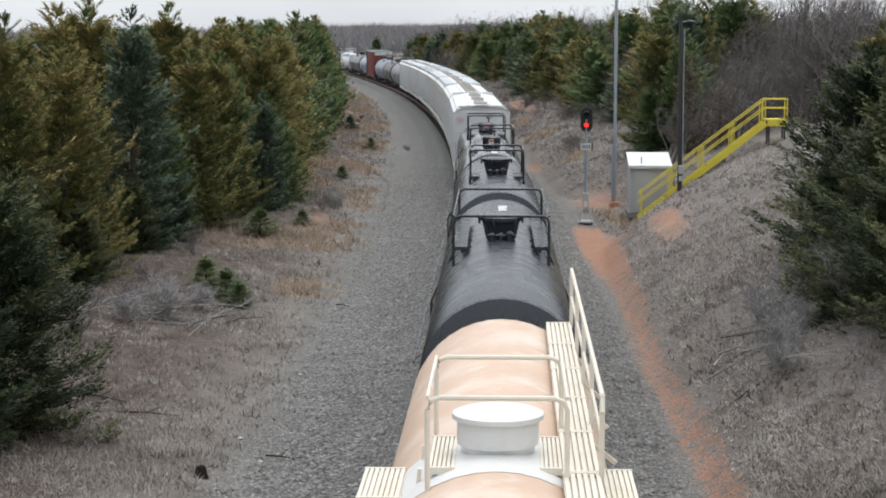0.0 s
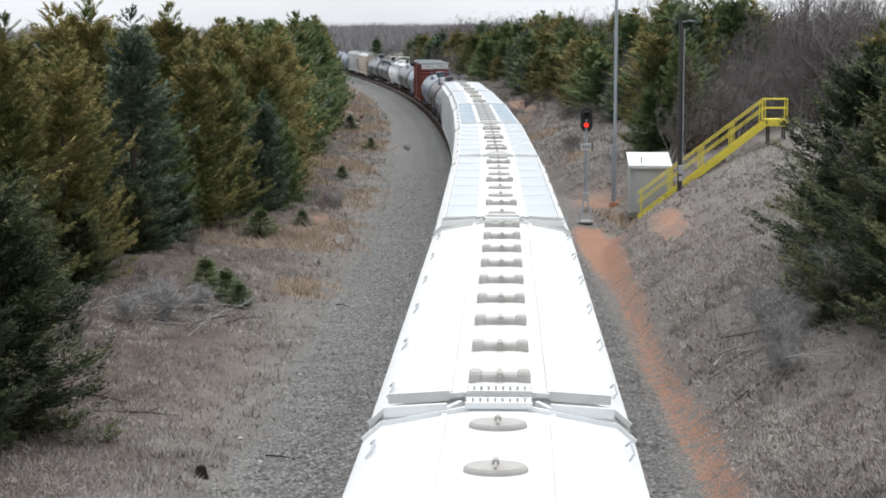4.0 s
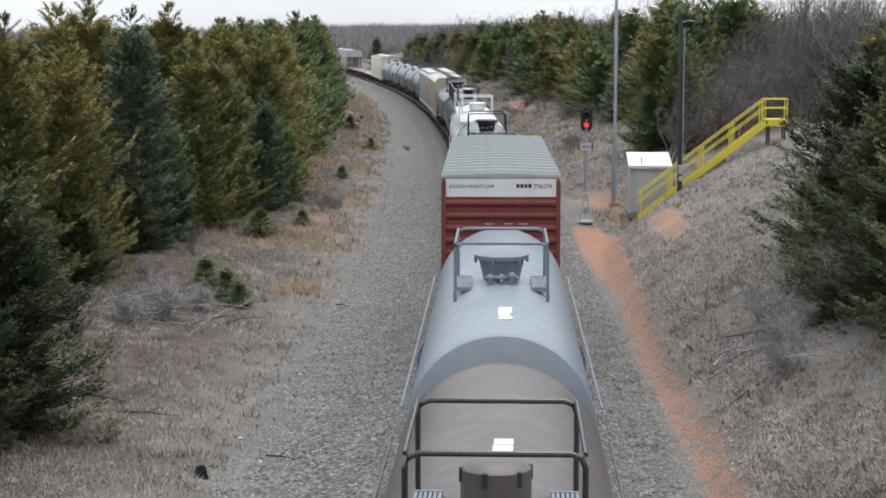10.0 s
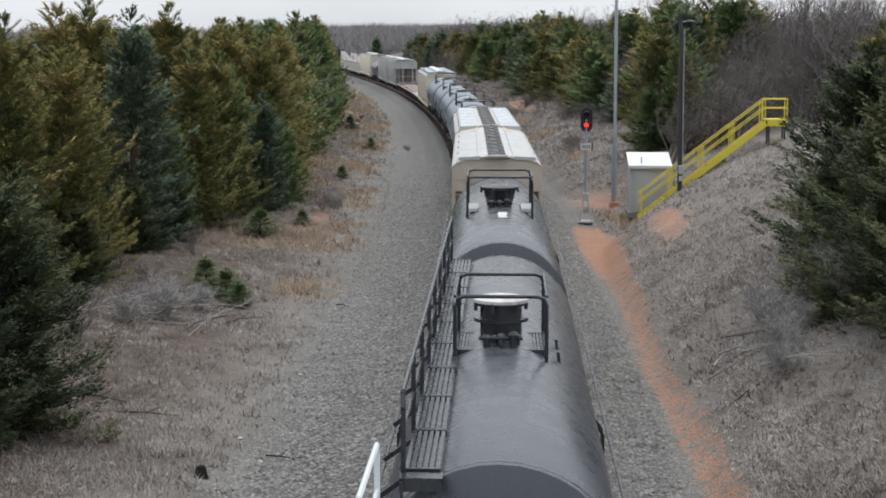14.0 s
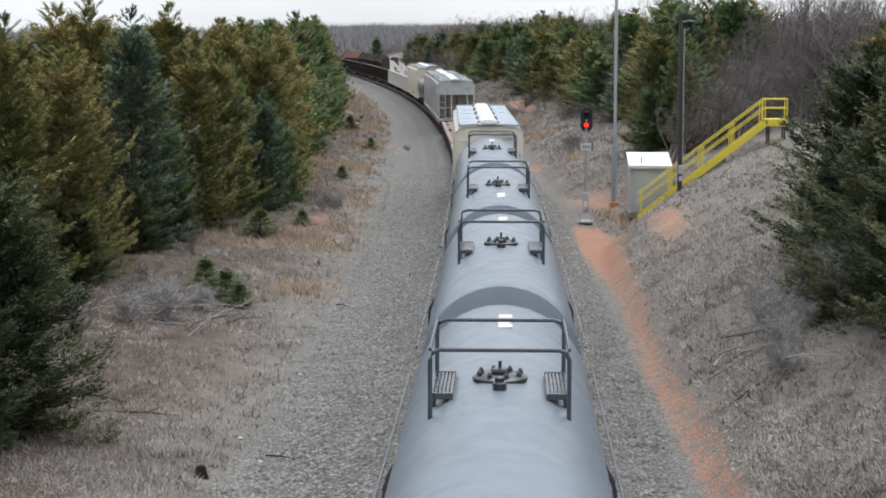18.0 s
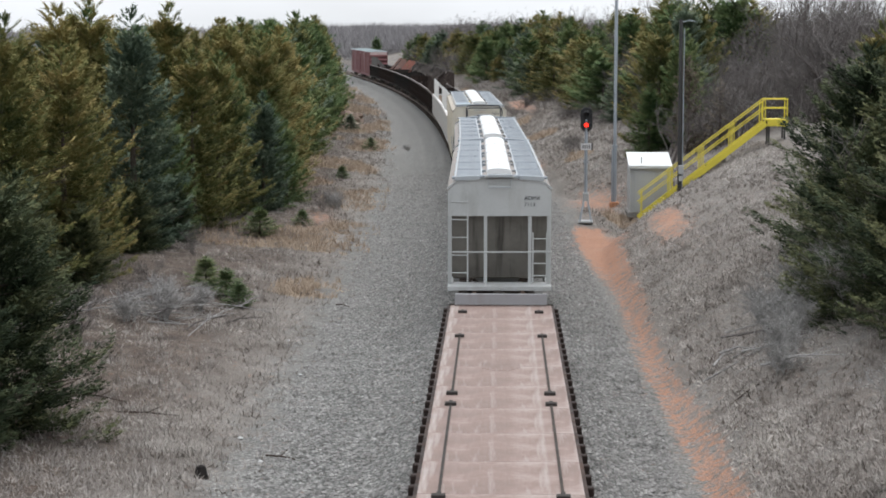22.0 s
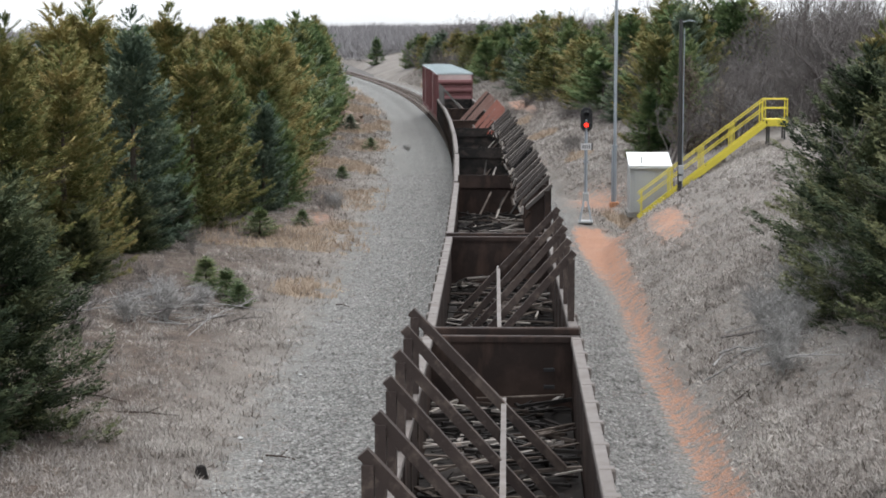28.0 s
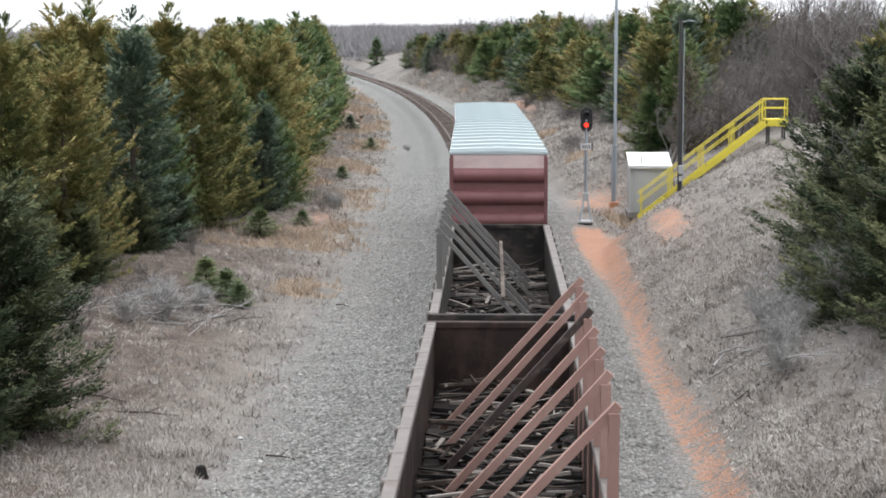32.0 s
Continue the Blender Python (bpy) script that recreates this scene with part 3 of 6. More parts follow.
def build_poles():
    x, y = 4.36, 97.2
    p = tagged(new("radio_mast"), "tall slim grey steel radio mast", "mast")
    p.location = (x, y, spot(x, y))
    part("footing", Geo().box(0, 0, 0.08, 0.5, 0.5, 0.3, 0.05), "red_clay", p)
    part("pipe", Geo().tube([(0, 0, 0.1), (0, 0, 3.2)], 0.11, 12), "pole_steel", p, smooth=True)
    part("upper_pipe", Geo().tube([(0, 0, 3.2), (0, 0, 14.5)], 0.085, 12), "pole_steel", p, smooth=True)
    part("conduit", Geo().tube([(-0.14, -0.05, 0.1), (-0.14, -0.05, 3.0)], 0.03, 6), "pole_steel", p)
    part("clamp", Geo().box(0, 0, 3.15, 0.28, 0.28, 0.1), "pole_steel", p)
    x, y = 7.12, 88.9
    p = tagged(new("power_pole"), "dark brown power pole with meter box", "utility pole")
    p.location = (x, y, spot(x, y) - 0.1)
    part("pole", Geo().tube([(0, 0, 0), (-0.06, 0, 8.3)], 0.12, 12, 0.085), "pole_dark", p, smooth=True)
    part("arm", Geo().tube([(-0.06, 0, 8.15), (0.3, 0, 8.25), (0.65, 0, 8.2)], 0.02, 6), "pole_steel", p)
    part("meter_box", Geo().box(0.03, -0.17, 1.15, 0.26, 0.16, 0.42, 0.03), "shed_grey", p)
    part("conduit", Geo().tube([(0.1, -0.14, 0.2), (0.1, -0.14, 7.9)], 0.025, 6), "pole_steel", p)
    part("lower_box", Geo().box(0.03, -0.15, 0.72, 0.2, 0.12, 0.24, 0.02), "light_grey", p)


def build_stair():
    s = tagged(new("steel_stair"), "yellow steel stair with handrails climbing the grassy bank", "stairs")
    x0, y0, z0 = 5.18, 89.7, -0.42
    x1, z1 = 11.22, 4.34
    s.location = (x0, y0, z0)
    L, H = x1 - x0, z1 - z0
    for y in (0.0, 0.9):
        g = Geo()
        vs = [(0, y - 0.03, 0), (0.34, y - 0.03, 0), (L + 0.12, y - 0.03, H - 0.22), (L, y - 0.03, H + 0.02), (0.0, y - 0.03, 0.1)]
        vs += [(a, b + 0.06, c) for a, b, c in vs]
        g.add(vs, [(4, 3, 2, 1, 0), (5, 6, 7, 8, 9)] + [(i, (i + 1) % 5, 5 + (i + 1) % 5, 5 + i) for i in range(5)])
        part("stringer", g, "yellow_paint", s)
        k = 5
        for i in range(k):
            f = 0.03 + 0.97 * i / (k - 1)
            for q in (0.0, 0.16) if i else (0.0,):
                part("rail_post", Geo().box(L * f - q, y, (H - 0.1) * f - q * 0.78 + 0.66, 0.04, 0.04, 1.06), "yellow_paint", s)
        for h in (0.62, 1.06):
            part("handrail", Geo().tube([(0.02, y, 0.14 + h), (L, y, H + h), (L + 1.1, y, H + h)], 0.026), "yellow_paint", s)
        part("landing_edge", Geo().box(L + 0.62, y, H - 0.09, 1.0, 0.06, 0.3), "yellow_paint", s)
        part("rail_post", Geo().box(L + 1.05, y, H + 0.5, 0.05, 0.05, 1.2), "yellow_paint", s)
    n = 22
    for i in range(n):
        f = (i + 0.7) / n
        o = part("tread", shared("tread", lambda: Geo().box(0, 0.45, 0, 0.24, 0.82, 0.035), "galvanised"), "", s)
        o.location = (L * f, 0, H * f - 0.2)
    part("landing", Geo().box(L + 0.55, 0.45, H + 0.08, 1.1, 0.84, 0.05), "yellow_paint", s)
    for x in (L + 0.2, L + 0.95, L * 0.55):
        for y in (0.05, 0.85):
            h = (H if x > L else H * 0.55) - 0.1
            part("support_leg", Geo().box(x, y, h - 0.9, 0.08, 0.08, 1.9), "pole_dark", s)


build_signal(2.62, 89.2)
build_shed(5.86, 92.7)
build_poles()
build_stair()


def build_rocks():
    rnd = random.Random(21)
    spots = [(d, u) for d in (172, 178, 186, 190, 183) for u in (-8.7, -9.6)] + [(rnd.gauss(214, 7), rnd.gauss(12.6, 0.7)) for _ in range(9)] + [(rnd.gauss(178, 6), rnd.gauss(12.4, 1.0)) for _ in range(8)] + [(rnd.gauss(152, 4), rnd.gauss(12.6, 0.6)) for _ in range(5)]
    for d, u in spots:
        r = rnd.uniform(0.3, 0.9)
        g = Geo()
        rings = [(0.6, -0.5), (0.95, -0.1), (1.0, 0.35), (0.8, 0.75), (0.35, 1.0)]
        g.lathe([(a * r, b * r) for a, b in rings], 9)
        g.v = [(x * (1 + 0.9 * noise.noise((x * 2 + d, y * 2, z * 2))) * 1.15, y * (1 + 0.4 * noise.noise((x, y * 2 + u, z * 2 + d))), z * (1 + 0.4 * noise.noise((x * 2, y, z + d)))) for x, y, z in g.v]
        o = part("boulder", g, "rock", None)
        tagged(o, "weathered orange-brown boulder lying on the bank", "rock", "boulders on the bank")
        o.location = at(d, u, 0.05)
        o.rotation_euler = (0, 0, rnd.uniform(0, 6))
    # pale stones and litter on the verge
    for d, u, r in ((51.0, -5.6, 0.10), (47, -4.9, 0.07), (60, -5.2, 0.09), (43, -6.2, 0.12), (66, -6.2, 0.09), (40.5, -5.4, 0.11), (71, -7, 0.08), (39, -7.5, 0.09), (56.5, -6.5, 0.1)):
        r *= 0.55
        o = part("pale_stone", Geo().lathe([(0.4 * r, -0.2 * r), (1.2 * r, 0.1 * r), (0.9 * r, 0.5 * r), (0.2 * r, 0.7 * r)], 7), "grey_white", None, smooth=True)
        tagged(o, "pale stone lying on the gravel verge", "stone", "pale stones on the verge")
        o.location = at(d, u, 0.02)


build_rocks()

# ---- plants ----


def blades_mesh(name, P, D, L, W, mat, N=None, tone=None):
    """Pointed leaf blades at P along D: one triangle each; N: the way their faces turn."""
    n = len(P)
    up = np.random.normal(size=(n, 3)) if N is None else N
    side = np.cross(D, up)
    side /= np.linalg.norm(side, axis=1)[:, None] + 1e-9
    L, W = L[:, None], W[:, None]
    V = np.stack([P - side * W, P + side * W, P + D * L], 1).reshape(-1, 3)
    F = np.arange(3 * n).reshape(-1, 3)
    me = bpy.data.meshes.new(name)
    me.from_pydata(V.tolist(), [], F.tolist())
    me.materials.append(MATS[mat])
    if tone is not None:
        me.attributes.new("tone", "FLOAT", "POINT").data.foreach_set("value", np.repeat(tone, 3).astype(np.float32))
    return me


def juniper(h, R, mat, seed, boughs=140, tufts=8, k=46, blade=0.155, group="junipers along the line", label="", bottom=0.02, oval=False, fat=1.0, ragged=0.2):
    """A cedar-like crown: boughs that sweep out and turn up, each a shelf of cushioned sprays with gaps of shade below it."""
    rs = np.random.RandomState(seed)
    np.random.seed(seed)
    tree = tagged(new("juniper_tree"), label or "bushy juniper with feathery sprays in winter colours", "tree", group)
    g = Geo()
    g.tube([(0, 0, -0.3), (0.05, 0.03, h * 0.4), (0, 0, h * 0.92)], 0.16 * h / 8, 7, 0.02)
    P, D, N, L, T = [], [], [], [], []
    ph = rs.uniform(0, 6.28, 4)
    up = np.array((0, 0, 1.0))

    def cushion(c, axis, size, m, slim=1.0, hue=0.0):
        axis = axis / np.linalg.norm(axis)
        lat = np.cross(axis, up)
        lat /= np.linalg.norm(lat) + 1e-9
        top = np.cross(lat, axis)
        q = rs.normal(size=(m, 3))
        q /= np.linalg.norm(q, axis=1)[:, None]
        q[:, 2] = np.where(rs.rand(m) < 0.75, np.abs(q[:, 2]), q[:, 2])
        curl = 0.22 * (q[:, :1] + 0.6) ** 2
        off = axis * q[:, :1] * 0.55 + lat * q[:, 1:2] * 0.36 * slim + top * (q[:, 2:] * 0.24 * slim + curl * 0.6)
        nrm = axis * q[:, :1] * 0.35 + lat * q[:, 1:2] * 0.6 + top * (0.35 + q[:, 2:] * 0.9) + rs.normal(0, 0.28, (m, 3))
        nrm /= np.linalg.norm(nrm, axis=1)[:, None]
        way = axis * 0.8 + lat * q[:, 1:2] * 0.55 + up * 0.22 + rs.normal(0, 0.3, (m, 3))
        way -= nrm * np.sum(way * nrm, axis=1)[:, None] * 0.8
        way /= np.linalg.norm(way, axis=1)[:, None]
        P.append(c + off * size * rs.uniform(0.75, 1.05, (m, 1)))
        D.append(way)
        N.append(nrm)
        L.append(rs.uniform(0.6, 1.35, m) * blade)
        # Tips pale as winter foliage; paler upper sides are light put into the tone
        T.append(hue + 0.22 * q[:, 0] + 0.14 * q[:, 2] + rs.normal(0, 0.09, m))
    for i in range(boughs):
        f = (bottom + (0.93 - bottom) * (i + rs.rand()) / boughs) ** 1.22
        a = i * 2.39996 + rs.normal(0, 0.4)
        lobe = 1 + (0.3 if oval else 0.14) * math.sin(2 * a + ph[0] + f * 4) + 0.14 * math.sin(3 * a + ph[1] - f * 9) + rs.normal(0, ragged)
        prof = math.sin(math.pi * (0.2 + 0.76 * f)) ** 0.75 if oval else (1 - f) ** 0.75 * (0.72 + 0.28 * min(1, f / 0.18)) + 0.03
        r = max(0.25, R * prof * min(1.45, max(0.5, lobe)))
        rise = -0.06 + 0.62 * f + rs.normal(0, 0.12)
        base = np.array((0, 0, f * h * 0.94))
        out = np.array((math.cos(a), math.sin(a), 0))
        side = np.array((-math.sin(a), math.cos(a), 0))
        hue = 0.5 + rs.normal(0, 0.16) + 0.12 * math.sin(a + ph[2])
        if i % 5 == 0:
            tip = base + out * r * 0.85 + up * rise * r * 0.7
            g.tube([tuple(base), tuple((base + tip) / 2 - up * 0.05 * r), tuple(tip)], 0.03, 4, 0.01)
        for j in range(tufts):
            t = 0.28 + 0.72 * (j + rs.rand()) / tufts
            q = rs.uniform(-1, 1)
            c = base + out * r * t * 0.9 + side * q * (r * 0.26 * (1.15 - 0.7 * t) + 0.1) + up * (r * (rise * t - 0.16 * t + 0.3 * t * t * t) - 0.12 * abs(q))
            # Inner sprays are darker: greener foliage plus inner shade put into the tone
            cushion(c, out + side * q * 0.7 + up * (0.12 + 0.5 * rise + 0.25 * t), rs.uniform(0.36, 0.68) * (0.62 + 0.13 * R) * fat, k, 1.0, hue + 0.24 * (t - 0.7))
    # the leader and its short open whorls stand clear of the crown
    for w in range(15):
        f = 0.84 + 0.16 * w / 14
        a = w * 2.4 + rs.normal(0, 0.3)
        r = R * (0.34 - 0.3 * (f - 0.84) / 0.16) * rs.uniform(0.6, 1.35)
        out = np.array((math.cos(a), math.sin(a), 0.25 + 0.8 * (f - 0.84) / 0.16))
        for t in (0.35, 0.75, 1.0):
            cushion(np.array((0, 0, h * (f - 0.02))) + out * r * t, out + up * 0.2, (0.16 + 0.35 * r) * (0.85 + 0.3 * fat - 0.3), max(6, k // 3), 0.6, 0.42)
    cushion(np.array((0, 0, h * 0.99)), np.array((0.05, 0.02, 1.0)), 0.34, k // 2, 0.45, 0.45)
    P, D, N, L, T = (np.concatenate(v) for v in (P, D, N, L, T))
    part("trunk", g, "bark", tree)
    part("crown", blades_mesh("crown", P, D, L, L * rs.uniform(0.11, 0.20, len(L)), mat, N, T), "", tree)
    return tree


def bare(h, seed, spread=0.55, depth=4, mat="bare_twig", group="bare trees on the bank", label="", stems=3, thick=0.06):
    """A leafless shrub or tree: crooked limbs that fork into fine twigs."""
    rnd = random.Random(seed)
    tree = tagged(new("bare_tree"), label or "leafless grey-brown tree with fine tangled twigs", "tree", group)
    limb, twig = Geo(), Geo()

    def grow(p, v, l, r, k):
        pts, w = [p], v.copy()
        for i in range(3):
            w = (w + Vector((rnd.gauss(0, 0.16), rnd.gauss(0, 0.16), rnd.gauss(0.03, 0.1)))).normalized()
            pts.append(pts[-1] + w * l / 3)
        if k >= depth - 1:
            limb.tube(pts, r, 5, r * 0.6)
        else:
            twig.tube([pts[0], pts[2], pts[3]] if k else [pts[0], pts[3]], r, 3, r * 0.4)
        if k == 0:
            return
        for i in range(rnd.choice((3, 4, 4))):
            q = pts[rnd.choice((1, 2, 3, 3))]
            u = (w + Vector((rnd.gauss(0, spread), rnd.gauss(0, spread), rnd.gauss(0.15, spread * 0.6)))).normalized()
            grow(q, u, l * rnd.uniform(0.55, 0.85), max(r * 0.58, 0.010), k - 1)
    for i in range(stems):
        v = Vector((rnd.gauss(0, 0.3), rnd.gauss(0, 0.3), 1)).normalized()
        grow(Vector((rnd.gauss(0, 0.15), rnd.gauss(0, 0.15), -0.2)), v, h * 0.34, thick * h / 5, depth)
    part("trunk", limb, mat, tree)
    part("crown", twig, mat, tree, "fine bare twigs")
    return tree


def place(m, d, u, sc, rnd, squash=1.0, lift=-0.1, z=None):
    p = at(d, u, lift)
    if z is not None:
        p.z = z
    return Matrix.Translation(p) @ Matrix.Rotation(rnd.uniform(0, 6.28), 4, "Z") @ Matrix.Diagonal((sc * squash, sc * squash, sc, 1))


def before_stair(d, u):
    """Whether a tree here would stand before the stair and the shelter."""
    p = at(d, u)
    a = math.degrees(math.atan2(p.x, p.y))
    return (d < 93 and 2.4 < a < 10.2) or (d < 112 and 1.6 < a < 5.2)


def build_plants():
    rnd = random.Random(5)
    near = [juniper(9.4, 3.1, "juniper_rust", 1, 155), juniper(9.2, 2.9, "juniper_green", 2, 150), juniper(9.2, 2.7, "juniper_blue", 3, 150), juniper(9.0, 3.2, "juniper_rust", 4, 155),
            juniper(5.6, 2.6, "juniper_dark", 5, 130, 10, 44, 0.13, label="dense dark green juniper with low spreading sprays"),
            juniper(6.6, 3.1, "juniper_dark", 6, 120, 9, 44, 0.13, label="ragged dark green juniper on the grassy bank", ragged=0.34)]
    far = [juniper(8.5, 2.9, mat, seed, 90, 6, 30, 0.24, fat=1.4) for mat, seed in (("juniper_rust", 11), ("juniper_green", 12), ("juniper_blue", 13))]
    dead = juniper(5.2, 1.5, "juniper_dead", 21, 60, 5, 20, 0.13, label="half-dead juniper with thin brown foliage", ragged=0.3)
    used = set()

    def put(kind, d, u, sc, squash=1.0, lift=-0.1):
        m = place(None, d, u, sc, rnd, squash, lift)
        if kind.name in used:
            return copy_thing(kind, m)
        used.add(kind.name)
        kind.matrix_basis = m
        return kind
    # west side, near ones first: the edge of the wood, then the ranks behind
    rust, green, blue, rust2, low, oval = near
    put(low, 41.3, -11.5, 1.02, 1.05)
    put(low, 38.5, -11.9, 0.8, 1.0)
    put(low, 45.5, -14.2, 1.15, 1.0)
    for d, u, sc in ((51.5, -14.6, 0.7), (55.5, -15.2, 0.8), (60, -15.8, 0.75), (64.5, -14.6, 0.5), (48, -16.5, 1.2), (72.5, -14.2, 0.5), (78.5, -13.6, 0.45)):
        put(low, d, u, sc, 1.1)
    for kind, d, u, sc in ((green, 50.5, -16.2, 0.72), (rust, 57.0, -17.4, 0.95), (rust2, 62.5, -17.0, 1.0), (rust, 66.3, -15.6, 0.92), (rust2, 69.0, -16.2, 0.94), (blue, 75.5, -14.7, 1.06), (green, 80.5, -14.0, 0.8), (rust, 84.5, -13.6, 0.9),
                           (rust2, 88.5, -12.9, 0.86), (blue, 92.5, -11.2, 0.62), (green, 95, -11.3, 0.92), (green, 98.5, -10.5, 0.68), (green, 97.5, -13.2, 1.0), (rust, 101, -12.1, 0.95), (rust2, 104.5, -12.4, 0.98), (rust, 108.5, -12.5, 0.96),
                           (green, 73, -18.4, 1.1), (rust, 78, -18.0, 0.98), (rust2, 82.5, -17.8, 1.14), (green, 87, -16.4, 1.02), (rust, 91, -15.6, 1.15), (green, 99, -14.0, 1.16), (rust2, 104, -14.0, 1.0), (green, 64, -19.6, 1.06), (blue, 69, -20, 1.08), (rust2, 71.5, -18.9, 1.06), (rust, 67, -18.2, 1.02), (green, 60, -18.8, 0.98)):
        put(kind, d, u, sc)
    for i in range(34):
        d = 112 + i * 4.2
        put(far[rnd.choice((0, 0, 1, 2))], d, -12.5 + rnd.uniform(-1.2, 0.5), rnd.uniform(0.85, 1.12))
    for i in range(52):
        d = rnd.uniform(60, 300)
        put(far[rnd.choice((0, 0, 1, 2))], d, -rnd.uniform(14, 19) - (3 if d < 80 else 0), rnd.uniform(0.85, 1.06))
    for i in range(26):
        d = rnd.uniform(62, 320)
        put(far[rnd.choice((0, 0, 1, 2))], d, -rnd.uniform(20, 34) - (2 if d < 80 else 0), rnd.uniform(0.88, 1.08))
    # east side: along the top of the cutting
    for kind, d, u, sc in ((oval, 52.5, 10.4, 1.0), (oval, 48.6, 9.9, 0.72), (oval, 45.6, 9.6, 0.52), (oval, 56.5, 11.4, 0.9), (oval, 60.5, 11.9, 0.66), (oval, 44, 10.6, 0.8), (rust, 57.5, 11.9, 0.76), (green, 60, 13.4, 0.8), (oval, 50, 11.6, 0.95),
                           (oval, 54.5, 9.9, 0.5), (green, 66, 14.2, 0.42), (rust, 70, 15.0, 0.4), (green, 78, 17.0, 0.5), (rust, 86, 19.0, 0.55), (oval, 41.5, 9.9, 0.6), (oval, 50.5, 8.9, 0.36), (oval, 47, 8.5, 0.25)):
        put(kind, d, u, sc, 1.1)
    for d, u, sc in ((100.5, 11.2, 1.0), (98.5, 12.6, 0.7)):
        put(dead, d, u, sc)
    for kind, d, u, sc in ((green, 104.5, 9.5, 0.62), (rust2, 107, 10.4, 0.8), (green, 105, 11.3, 0.92), (green, 108.5, 12.0, 0.98), (blue, 112, 12.6, 0.85), (rust, 117, 14.0, 0.85), (green, 122, 13.6, 0.8), (rust, 126, 14.6, 0.85)):
        put(kind, d, u, sc, 1.05)
    for i in range(46):
        d = 130 + i * 4.2 + rnd.uniform(-1.5, 1.5)
        put(far[rnd.choice((0, 0, 1, 1, 2))], d, 10.9 + 1.8 * (1 - smooth(150, 200, d)) + rnd.uniform(-1.4, 4.0) + 1.5 * smooth(250, 320, d), rnd.uniform(0.36, 0.72), rnd.uniform(1.25, 1.9))
    for i in range(56):
        d = rnd.uniform(125, 310)
        put(far[rnd.choice((0, 0, 1, 1, 2))], d, rnd.uniform(13, 22), rnd.uniform(0.55, 0.9), rnd.uniform(1.2, 1.5))
    for i in range(16):
        put(far[rnd.choice((0, 1, 1, 2))], rnd.uniform(312, 352), rnd.uniform(8.5, 17), rnd.uniform(0.3, 0.7), rnd.uniform(1.2, 1.6))
    # the lone juniper beyond the bend and the seedlings
    put(far[1], 395, 8.3, 0.64, 1.3)
    for d, u, sc in ((83, -10.4, 0.15), (87, -8.8, 0.09), (63.5, -9.4, 0.12), (61.5, -8.7, 0.1), (65.5, -10.4, 0.13), (146, -7.2, 0.12), (170, -9.2, 0.2), (118, -8.5, 0.1)):
        put(far[1 if sc < 0.19 else 2], d, u, sc * 0.9, 2.3, 0.0)
    # leafless trees
    kinds = [bare(5.5, 31), bare(6.0, 32), bare(4.6, 33, 0.7), bare(6.5, 34, 0.5)]
    for i in range(150):
        d, u = rnd.uniform(60, 140), rnd.uniform(11.5, 30)
        if before_stair(d, u) or (u < 16 and 84 < d < 98):
            continue
        put(kinds[i % 4], d, u, rnd.uniform(0.7, 1.15))
    for i in range(26):
        d, u = rnd.uniform(54, 74), rnd.uniform(12.0, 18)
        if not before_stair(d, u):
            put(kinds[i % 4], d, u, rnd.uniform(0.6, 0.95))
    pale = bare(5.0, 36, 0.7, 4, "pale_twig", group="bare trees on the bank", label="leafless tree with pale grey branches on the bank", stems=4, thick=0.05)
    for d, u, sc in ((47.5, 8.9, 0.5), (48.9, 9.7, 1.0), (50.4, 10.2, 1.15), (47.2, 9.7, 0.85), (53.0, 11.2, 1.2), (58, 11.9, 0.9), (63, 13.4, 0.9), (101, 13.6, 1.15), (103, 15.4, 1.2), (72, 15.0, 0.9), (49, 10.6, 0.85)):
        put(pale, d, u, sc)
    for d, u, sc in ((46, 9.0, 0.6), (49.4, 10.2, 0.9), (46.8, 9.9, 0.8), (62, -12.6, 0.35), (66, -12.4, 0.4), (58, -13.2, 0.4), (73, -11.9, 0.3), (53, -12.4, 0.4), (49, -12.8, 0.4), (95, -8.4, 0.3), (99, 10.2, 0.7), (101, 11.8, 0.8), (97.5, 13.6, 0.9)):
        put(kinds[int(d) % 4], d, u, sc)
    for i in range(26):
        put(kinds[i % 4], rnd.uniform(74, 125), rnd.uniform(19, 27), rnd.uniform(1.25, 1.7))
    for i in range(90):
        put(kinds[i % 4], rnd.uniform(100, 330), rnd.uniform(15, 40), rnd.uniform(1.1, 1.65))
    for i in range(60):
        d = rnd.uniform(108, 250)
        put(kinds[i % 4], d, rnd.uniform(6.6, 11.5), rnd.uniform(0.16, 0.36), 1.4)
    brush = bare(2.3, 41, 0.95, 3, "pale_twig", group="brush on the bank", label="tangled pale grey brushwood lying in the grass", stems=9, thick=0.07)
    for d, u, sc in ((58, -10.6, 0.9), (57, -11.6, 0.8), (60, -9.8, 0.8), (60.5, -11.2, 0.9), (98, -7.9, 0.8), (99.5, -8.2, 0.7), (47, 7.6, 0.8), (50, 8.2, 0.8), (45.5, 7.0, 0.9), (52, 8.4, 1.1), (48.5, 7.2, 1.0), (51, 7.4, 0.9), (44, 6.8, 0.7), (147, -4.3, 0.45), (38, 8.2, 0.7), (55, 9.2, 1.2)):
        put(brush, d, u, sc)


build_plants()


